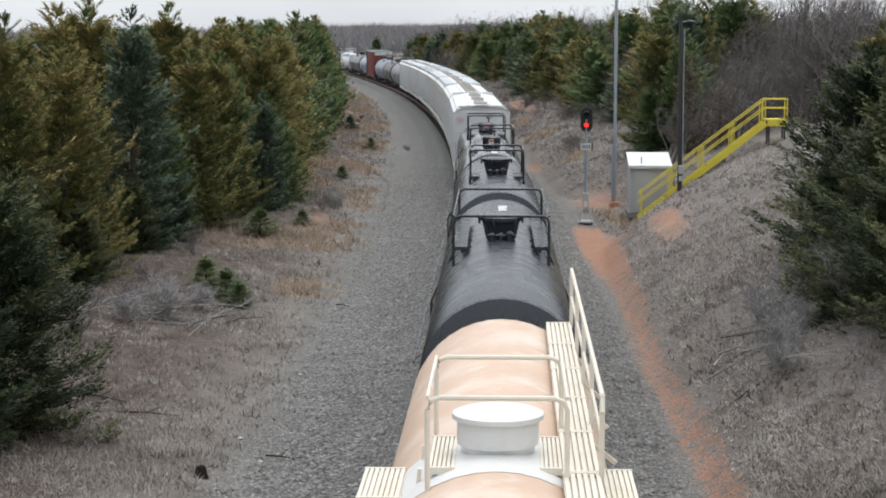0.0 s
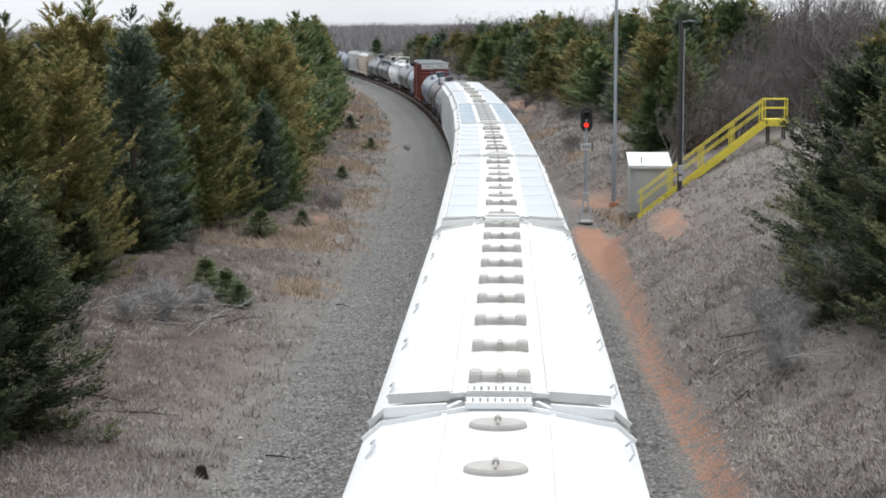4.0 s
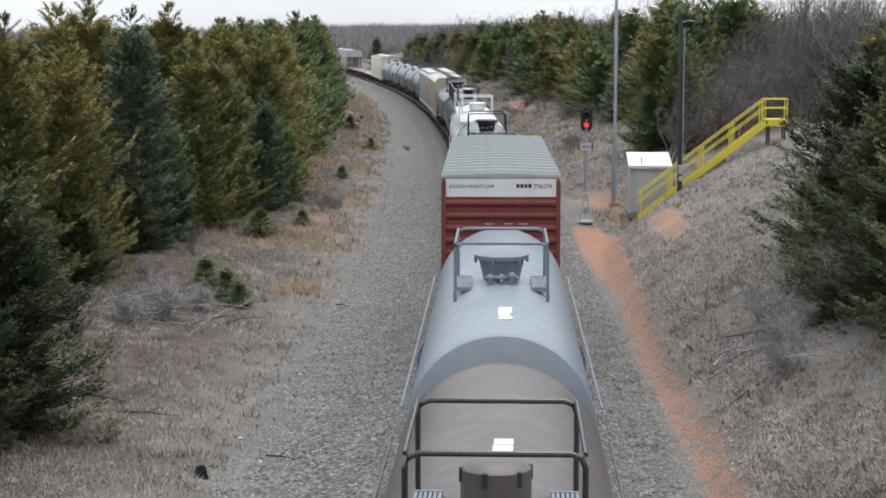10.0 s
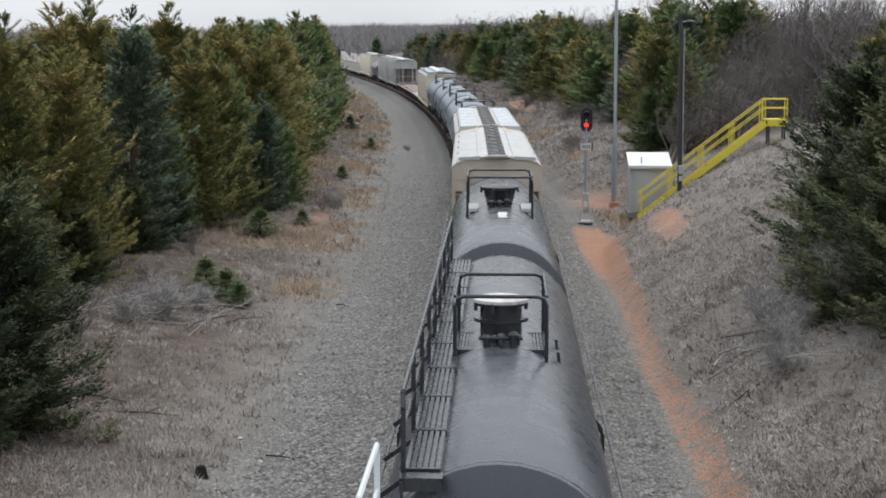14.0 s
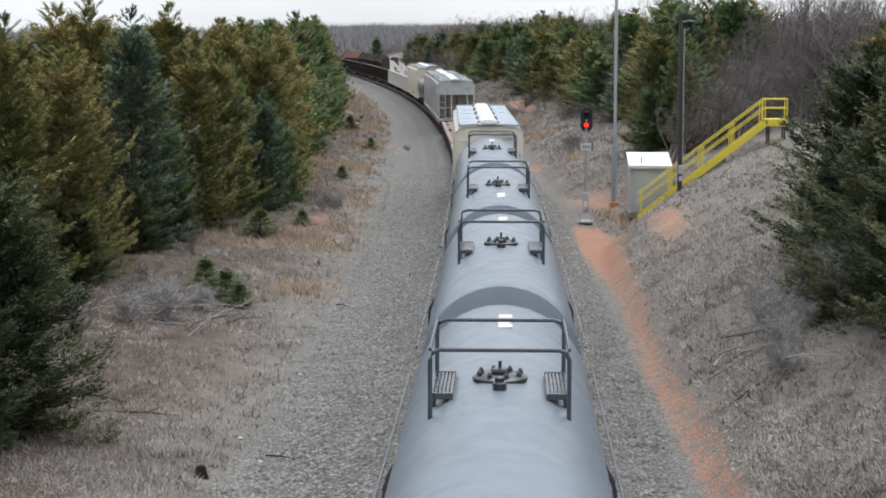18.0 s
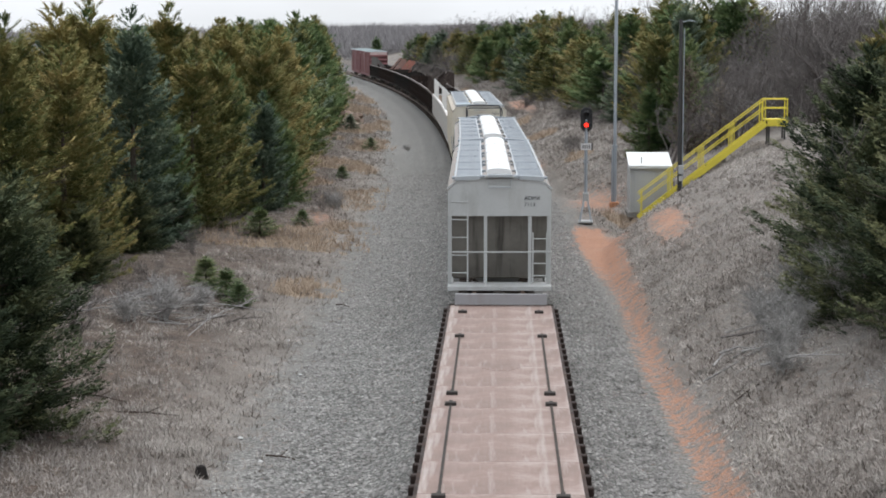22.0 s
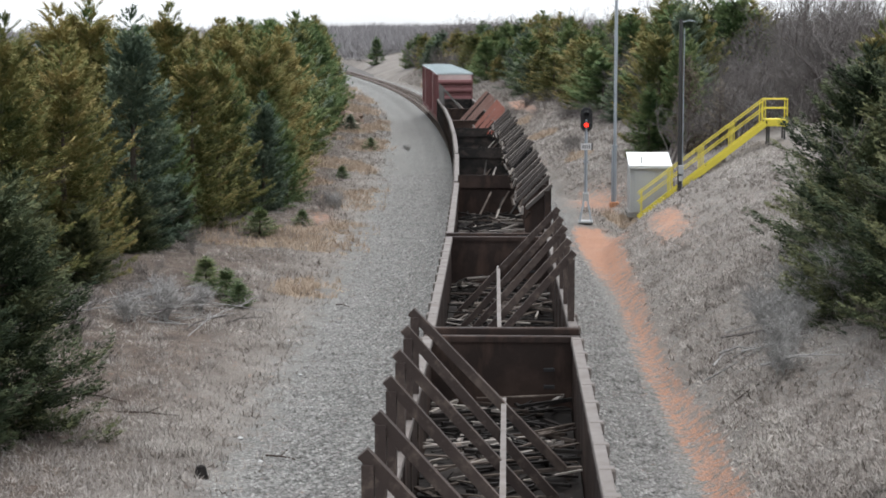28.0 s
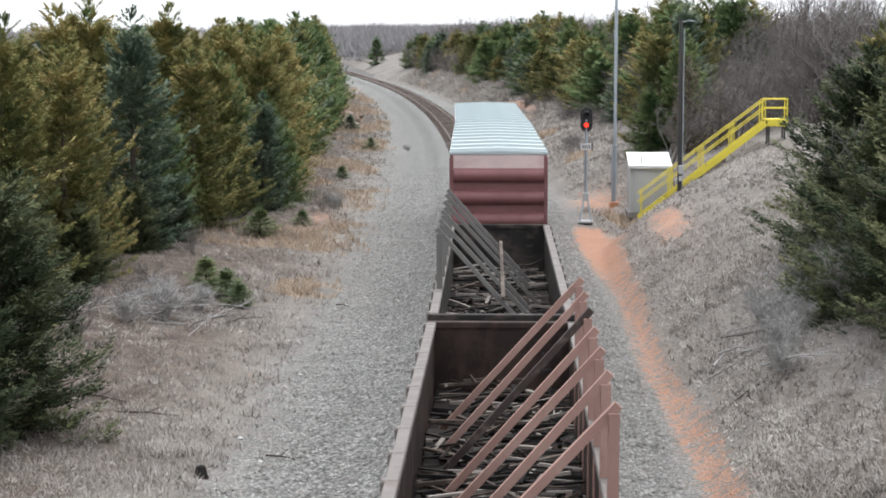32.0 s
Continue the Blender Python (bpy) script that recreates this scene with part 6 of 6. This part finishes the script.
def gondola(s0, s1, label, side, beams, beam_mat, lean, start, step, short=False, inside=None, rim="gondola_rim", top=2.7, load=True, rng=0, mark="", height=4.2, spine=True, bw=0.15, odd=-1, places=None):
    """An open car with transverse slanted timbers braced on posts along one flank. lean: the flank of the tall posts, -1 or 1."""
    car = thing("gondola_car", s0, s1, label)
    half = (s1 - s0) / 2
    e = half - 0.5
    hw = 1.48
    inside = inside or side
    for s in (-1, 1):
        part("side_wall", Geo().box(s * (hw - 0.03), 0, (1.0 + top) / 2, 0.07, 2 * e, top - 1.0), inside, car)
        part("top_chord", Geo().box(s * hw, 0, top + 0.02, 0.2, 2 * e + 0.1, 0.11, 0.02), rim, car)
        part("side_sill", Geo().box(s * (hw + 0.01), 0, 1.0, 0.16, 2 * e, 0.2), side, car)
        k = max(8, int(2 * e / 1.45))
        for i in range(k):
            y = -e + 0.3 + (2 * e - 0.6) * i / (k - 1)
            o = part("side_stake", shared("stake%.2f" % top, lambda: Geo().box(0, 0, (1.05 + top) / 2, 0.16, 0.16, top - 1.0), side), "", car)
            o.location = (s * (hw + 0.07), y, 0)
            o = part("chord_cap", shared("chord_cap", lambda: Geo().box(0, 0, 0, 0.26, 0.24, 0.16, 0.03), rim), "", car)
            o.location = (s * (hw + 0.03), y, top + 0.0)
        part("end_wall", Geo().box(0, s * e, (1.0 + top) / 2, 2 * hw, 0.1, top - 1.0), inside, car)
        part("end_chord", Geo().box(0, s * e, top + 0.02, 2 * hw + 0.22, 0.2, 0.12, 0.02), side, car)
        part("end_brace", Geo().box(0, s * (e + 0.08), top - 0.5, 2 * hw, 0.1, 0.14), side, car)
        for z in (2.1, 1.75):
            part("end_slot", Geo().box(0.95 , s * (e - 0.055), z, 0.22, 0.02, 0.07, 0.01), "signal_black", car)
    part("floor_plate", Geo().box(0, 0, 1.02, 2 * hw, 2 * e, 0.08), inside, car)
    jit = random.Random(50 + rng)
    for i in range(beams):
        y = -e + (places[i] if places else start + step * i)
        j1, j2 = jit.uniform(-0.12, 0.12), jit.uniform(-0.14, 0.1)
        if short:
            a, b = (lean * (0.74 + j2), y + 0.05 + j1, height - 0.9 + j2), (lean * 1.62, y, height + j1)
        else:
            a, b = (-lean * (1.1 + j2), y + j1, 1.25 + abs(j2)), (lean * 1.52, y, height + 0.3 * j1)
        o = part("slanted_timber", Geo().beam(a, b, 0.1 if short else bw, 0.1 if short else bw), "beam_dark" if i == odd else beam_mat, car)
        px = lean * (hw - 0.02)
        zt = height - (0.12 if not short else 0.25)
        part("tall_post", Geo().box(px, y, (1.1 + zt) / 2, 0.14, 0.46 if short else 0.24, zt - 1.1), side if short else beam_mat, car)
        if short:
            g = Geo()
            vs = [(lean * 0.8, y + 0.05, top - 0.1), (lean * 1.6, y, top - 0.1), (lean * 1.6, y, height - 0.06), (lean * 0.8, y + 0.05, height - 0.92)]
            vs += [(p, q + 0.07, w) for p, q, w in vs]
            g.add(vs, [(0, 1, 2, 3), (7, 6, 5, 4)] + [(m, (m + 1) % 4, 4 + (m + 1) % 4, 4 + m) for m in range(4)])
            part("side_plank", g, side, car)
            part("timber_edge", Geo().beam((a[0], a[1], a[2] + 0.06), (b[0], b[1], b[2] + 0.06), 0.085, 0.05), "scrap_pale", car)
            for q in range(2):
                p0 = Vector((a[0] - lean * jit.uniform(0.0, 0.12), a[1] + jit.uniform(-0.25, 0.25), a[2] - jit.uniform(0.0, 0.35)))
                part("splinter", Geo().beam(p0, p0 + Vector((jit.uniform(-0.12, 0.2) * lean, jit.uniform(-0.2, 0.2), jit.uniform(0.12, 0.3))), jit.uniform(0.05, 0.12), 0.05), "scrap_pale" if q else "scrap_wood", car)
    if spine and beams:
        part("spine_bar", Geo().beam((-lean * 0.05, -e + start - 0.4, 2.58), (-lean * 0.05, -e + start + step * (beams - 1) + 0.4, 2.58), 0.09, 0.08), "gondola_rim" if bw == 0.15 else "scrap_wood", car)
    if load:
        rnd = random.Random(rng)
        piles = {"scrap_black": Geo(), "scrap_wood": Geo(), "scrap_pale": Geo()}
        heap, ny = Geo(), int(2 * e / 0.3)
        for iy in range(ny + 1):
            for ix in range(9):
                yy, xx = -e + 0.08 + (2 * e - 0.16) * iy / ny, -1.38 + 2.76 * ix / 8
                heap.v.append((xx, yy, 1.1 + 0.16 * (1 + noise.noise((xx * 1.7, yy * 1.7, rng))) + 0.1 * math.sin(yy * 1.3 + rng)))
        heap.f = [(k0, k0 + 1, k0 + 10, k0 + 9) for iy in range(ny) for k0 in range(iy * 9, iy * 9 + 8)]
        part("heap_base", heap, "scrap_black", car, "black bed of crushed sleeper scrap")
        for i in range(420):
            x, y = rnd.uniform(-1.2, 1.2), rnd.uniform(-e + 0.3, e - 0.3)
            L = rnd.choice((rnd.uniform(0.15, 0.5), rnd.uniform(0.4, 1.2), rnd.uniform(1.2, 2.3)))
            a = rnd.gauss(0.0, 0.6) if L > 0.5 else rnd.uniform(-1.6, 1.6)
            z = 1.26 + rnd.uniform(0, 0.26) + 0.1 * math.sin(y * 1.3 + rng)
            dx, dy = math.cos(a) * L / 2, math.sin(a) * L / 2
            x = max(-1.38 + abs(dx), min(1.38 - abs(dx), x)) if abs(dx) < 1.3 else 0
            pile = piles[rnd.choice(("scrap_black", "scrap_black", "scrap_black", "scrap_black", "scrap_wood", "scrap_pale") if L < 1.3 else ("scrap_black", "scrap_black", "scrap_black", "scrap_wood", "scrap_wood", "scrap_pale"))]
            pile.beam((x - dx, y - dy, z + rnd.uniform(-0.1, 0.14)), (x + dx, y + dy, z + rnd.uniform(-0.12, 0.2)), rnd.uniform(0.03, 0.1), rnd.uniform(0.02, 0.07))
        for name, label in (("scrap_black", "blackened broken sleepers lying on the floor"), ("scrap_wood", "brown broken sleepers and splinters"), ("scrap_pale", "pale splinters of broken sleepers")):
            o = part("sleeper_scrap", piles[name], name, car, label)
            o["kind"] = "stuff"
    if rng == 7:
        tyre = Geo().lathe([(0.22, -0.11), (0.40, -0.13), (0.44, -0.06), (0.44, 0.06), (0.40, 0.13), (0.22, 0.11), (0.22, -0.11)], 20, cap=False)
        part("scrap_tyre", tyre, "scrap_black", car, "old black tyre lying in the scrap", smooth=True).matrix_basis = pose(0.75, e - 1.6, 1.62, 14, 8, 0)
    if short:
        for q in range(5):
            x0 = jit.uniform(-1.1, 0.5)
            part("leaning_timber", Geo().beam((x0, e - jit.uniform(1.0, 2.2), 1.45), (x0 + jit.uniform(0.2, 1.2), e - 0.14, jit.uniform(1.8, 2.5)), 0.07, 0.05), ("scrap_wood", "scrap_black", "scrap_pale")[q % 3], car)
        part("end_board", Geo().box(0, e - 0.12, top + 0.12, 2 * hw - 0.1, 0.06, 0.5), side, car, "blackened board along the end")
        if rng == 7:
            for x0, h0 in ((0.45, 0.13), (0.66, 0.11), (0.88, 0.15)):
                pts = [(x0 + 0.09 * math.sin(m * 1.5) + 0.012 * m, e - 0.16, top + 0.12 + h0 * math.cos(m * 1.1)) for m in range(7)]
                part("paint_scrawl", Geo().tube(pts, 0.018, 4), "print_red", car, "faded red scrawl")
        plate = part("mark_plate", Geo().box(0.95, -e - 0.115, top - 0.28, 0.85, 0.02, 0.62), "signal_black", car)
        for r0 in range(2):
            for q in range(4):
                part("stencil_line", Geo().box(0.72 + q * 0.14, -e - 0.128, top - 0.17 - r0 * 0.24, 0.09, 0.006, 0.15), "print_white", plate)
    if mark:
        lettering("reporting_mark", mark, 0.17, "print_white", car, pose(0.72, -e - 0.115, top - 0.07, 90, 0, 0))
    trucks(car, half - 2.4)
    couplers(car, half)
    return car


def build_train():
    tank(11.0, 33.0, "salmon and white weathered tank car with a long railed walkway", "salmon_paint", 22.0, dome_kind="wide", dome_mat="white_paint",
         rail_mat="cream_paint", steps="cream_paint", band="white_paint", walk_side=1, walk_mat="cream_paint", marks=0, flank=False, walk_at=(0.98, -0.1), wings=True, rail_w=0.8, fit=False)
    tank(33.0, 55.05, "black tank car with wide black platform steps", "black_paint", 44.3, dome_kind="cone", marks=1, mark_at=(7.2,), rail_l=2.2, rail_w=1.1, rail_h=0.7, rail_span=(-2.0, 5.0))
    tank(55.05, 72.8, "dull black tank car with a black dome", "black_paint", 63.7, dome_kind="cone", marks=1, mark_at=(6.6,))
    tank(72.8, 85.9, "short black tank car with a grated platform", "gloss_grey", 78.2, dome_kind="box", dome_mat="black_paint", steps="slate_blue_paint", marks=2, r=1.48, top=3.86)
    tank(85.9, 102.4, "glossy dark grey tank car coupled to a white hopper", "gloss_grey", 92.0, dome_kind="box", dome_mat="black_paint", steps="dark_grating", marks=1, r=1.4, top=3.74, mark_at=(3.0,))
    first = hopper(102.9, 124.0, "clean white covered hopper with stencilled end and round hatches", "clean_white", "white_grating", "mixed", 10, side_grates=False,
           marks=(0.2, 4.1, 0.17, ("MLLX", "10261"), 0), stencil=(0.42, 3.6, 4, "light_grey"), eave=4.12, top=4.56)
    for i, words in enumerate(("CAUTION", "NO SIDE", "LADDER")):
        lettering("warning_words", words, 0.10, "print_red", first, pose(-1.4, -10.142, 3.86 - i * 0.11, 90, 0, 0))
    hopper(124.0, 144.4, "white covered hopper with saddle-shaped hatch covers", "white_paint", "white_grating", "saddle", 9, side_grates=False, eave=4.12, top=4.56)
    hopper(144.4, 165.3, "white covered hopper with grated running boards and grey hatches", "white_paint", "white_grating", "mixed", 9, eave=4.12, top=4.56)
    hopper(165.3, 186.7, "white covered hopper with a cream roof strip", "white_paint", "white_grating", "mixed", 10, roof="white_paint", eave=4.12, top=4.56)
    hopper(186.7, 207.8, "white covered hopper with blue-grey grated running boards", "clean_white", "blue_grating", "oval", 10, eave=4.12, top=4.56)
    hopper(207.8, 229.6, "white covered hopper with round and saddle hatches", "white_paint", "white_grating", "mixed", 9, eave=4.12, top=4.56)
    hopper(229.6, 250.8, "white covered hopper with rust stains on a running board", "clean_white", "white_grating", "mixed", 8, eave=4.12, top=4.56)
    tank(250.8, 269.9, "blue-grey tank car with orange rust stains", "rusty_grey_paint", 259.8, dome_kind="cone", dome_mat="slate_blue_paint", rail_mat="slate_blue_paint", steps="dark_grating", marks=1, mark_at=(-3.8,))
    tank(269.9, 285.2, "brownish grey tank car with a dark valve box", "brown_grey_paint", 275.6, dome_kind="box", steps="dark_grating", marks=2)
    tank(285.2, 303.8, "pale blue tank car with a conical dome", "pale_blue_paint", 293.3, dome_kind="cone", dome_mat="slate_blue_paint", rail_mat="slate_blue_paint", steps="dark_grating", marks=1, mark_at=(-4.2,))
    boxcar(303.8, 321.7, "oxide red boxcar with ribbed zinc roof and white end band", "oxide_red", 5.1, band="white_paint",
           marks=[("EXCESS HEIGHT CAR", -1.36, 4.72, 0.125, "print_black"), ("", 0.60, 4.77, 0.14, "print_black"), ("726274", 0.86, 4.71, 0.16, "print_black"),
                  ("", -0.3, 3.75, 0.08, "print_white"), ("", 0.2, 3.75, 0.08, "print_white"), ("", 0.6, 3.75, 0.08, "print_white")])
    tank(321.7, 336.2, "light blue tank car with exposed valves", "light_blue_paint", 327.6, dome_kind="valves", dome_mat="galvanised", steps="dark_grating", marks=1, mark_at=(5.9,), rail_l=1.05)
    tank(336.2, 358.0, "dark grey tank car with a conical black dome", "dark_grey_paint", 347.0, dome_kind="cone", dome_mat="black_paint", steps="dark_grating", marks=1, mark_at=(-7.0,))
    tank(358.0, 378.8, "white tank car with walkway and railing in white", "clean_white", 369.3, dome_kind="wide", dome_mat="white_paint", rail_mat="white_paint", steps="white_grating",
         walk_side=-1, walk_mat="white_grating", marks=0, flank=False, fit=False, walk_at=(1.02, -0.2))
    tank(378.8, 400.8, "dark grey tank car with a full-length black walkway", "dark_grey_paint", 388.8, dome_kind="slim", dome_mat="black_paint", walk_side=-1, walk_mat="black_paint", marks=0, rail_w=0.72, walk_at=(0.9, -0.14), lid="peeling_white")
    tank(400.8, 422.4, "dark grey tank car with pale platform steps", "dark_grey_paint", 411.4, dome_kind="cone", dome_mat="black_paint", steps="light_grey", marks=1)
    hopper(422.4, 442.6, "tan covered hopper with open ends and lugged hatches", "tan_paint", "galvanised", "lug", 9, open_end=True, side_grates=False, roof="grey_white")
    hopper(442.6, 462.6, "grey white covered hopper with lugged hatch covers", "grey_white", "white_grating", "lug", 9, open_end=True)
    for a, b, c in ((462.6, 479.2, 470.6), (479.2, 496.1, 487.8), (496.1, 512.4, 504.4), (512.4, 529.2, 520.4), (529.2, 546.8, 538.2)):
        near = a == 512.4
        tank(a, b, "slate blue tank car with low valves and a handrail frame", "slate_blue_paint", c, dome_kind="valves", dome_mat="black_paint", rail_mat="dark_grey_paint",
             steps="dark_grey_paint", marks=1, rail_w=0.96, rail_h=0.64, mark_at=(-3.5,) if near else (5.5,))
    hopper(546.8, 568.4, "cream covered hopper with blue-grey gratings and white trough cover", "cream_paint", "blue_grating", trough="clean_white", roof="grey_white",
           marks=(0.62, 3.93, 0.185, ("CEFX", "350002"), 0), stencil=(0.3, 3.92, 5, "tan_paint"), panel=True)
    flatcar(568.4, 586.9, "long flat car with a plain grey deck", "deck_grey", chains=False)
    flatcar(586.9, 616.2, "flat car with rust-brown scuffed deck and tie-downs", "deck_rust")
    hopper(619.0, 638.0, "light grey covered hopper with an oil-stained open end", "light_grey", "dark_grating", trough="clean_white", open_end=True, roof="roof_tan",
           marks=(0.74, 3.74, 0.17, ("ADMX", "7113"), 0))
    hopper(638.0, 656.4, "weathered grey covered hopper with white trough cover", "grey_white", "dark_grating", trough="clean_white", roof="roof_tan")
    tank(656.4, 671.6, "dark grey tank car with black valve dome", "dark_grey_paint", 661.2, dome_kind="box", dome_mat="black_paint", marks=0, steps="black_paint")
    hopper(671.9, 694.0, "cream covered hopper with grey gratings and one new blue panel", "cream_paint", "dark_grating", trough="clean_white", roof="tan_paint", cap="odd",
           marks=(0.74, 3.86, 0.16, ("CEFX", "635188"), 0), stencil=(0.3, 3.9, 7, "tan_paint"))
    gondola(694.0, 714.4, "white gondola with white slanted timbers", "gondola_white", 6, "beam_white", -1, 6.0, 2.2, inside="rust_inside", rim="gondola_white", rng=1, load=False, places=(1.4, 8.6, 10.2, 11.8, 16.2, 17.8), spine=False)
    gondola(714.4, 736.4, "white gondola with rust-stained inside and white slanted timbers", "gondola_white", 5, "beam_white", -1, 10.2, 1.95, inside="rust_inside", rim="gondola_white", rng=2, load=False)
    gondola(736.4, 754.9, "brown gondola with slanted timbers over broken sleepers", "gondola_brown", 6, "beam_dark", -1, 1.2, 2.1, rng=3, mark="NRLX")
    gondola(754.9, 772.3, "dark brown gondola with slanted timbers on posts", "gondola_brown", 5, "beam_dark", 1, 1.0, 2.4, rng=4)
    gondola(772.3, 791.2, "dark gondola with leaning side planks and sleeper scrap", "gondola_brown", 8, "beam_grey", 1, 1.4, 2.1, short=True, rng=5, spine=False)
    gondola(791.2, 808.2, "blackened gondola with leaning side planks", "gondola_black", 8, "beam_grey", 1, 0.9, 2.05, short=True, rng=6, spine=False)
    gondola(808.2, 825.9, "blackened gondola filled with broken sleepers", "gondola_black", 8, "beam_grey", 1, 0.9, 2.05, short=True, rng=7, spine=False)
    gondola(825.9, 841.0, "gondola with brick-red slanted timbers", "gondola_brown", 7, "beam_red", 1, 0.9, 1.75, rng=8, bw=0.11)
    gondola(841.0, 859.2, "gondola with reddish brown slanted timbers", "gondola_brown", 7, "beam_brown", 1, 2.0, 1.9, rng=9, bw=0.12, odd=4, spine=False)
    gondola(859.2, 878.2, "gondola with grey slanted timbers", "gondola_black", 6, "beam_pale", -1, 4.0, 2.1, rng=10, bw=0.1)
    boxcar(878.2, 898.0, "faded red boxcar with ribbed zinc roof", "faded_red", 5.0, presses=5, bulge=0.24, band="peeling_pink", ribs=10, roof="roof_pale")
    boxcar(898.0, 916.5, "faded red boxcar at the end of the train", "faded_red", 5.0, presses=5, bulge=0.24, band="peeling_pink", ribs=10, roof="roof_pale")


build_train()


def motions():
    """Every car follows the line at the train's speed."""
    for car, s in TRAIN:
        rows = []
        for i in range(33):
            x, y, z, th = line(s - SPEED * i)
            rows.append((float(i), pose(x, y, z, 0, 0, math.degrees(th))))
        walk(car, rows)


motions()
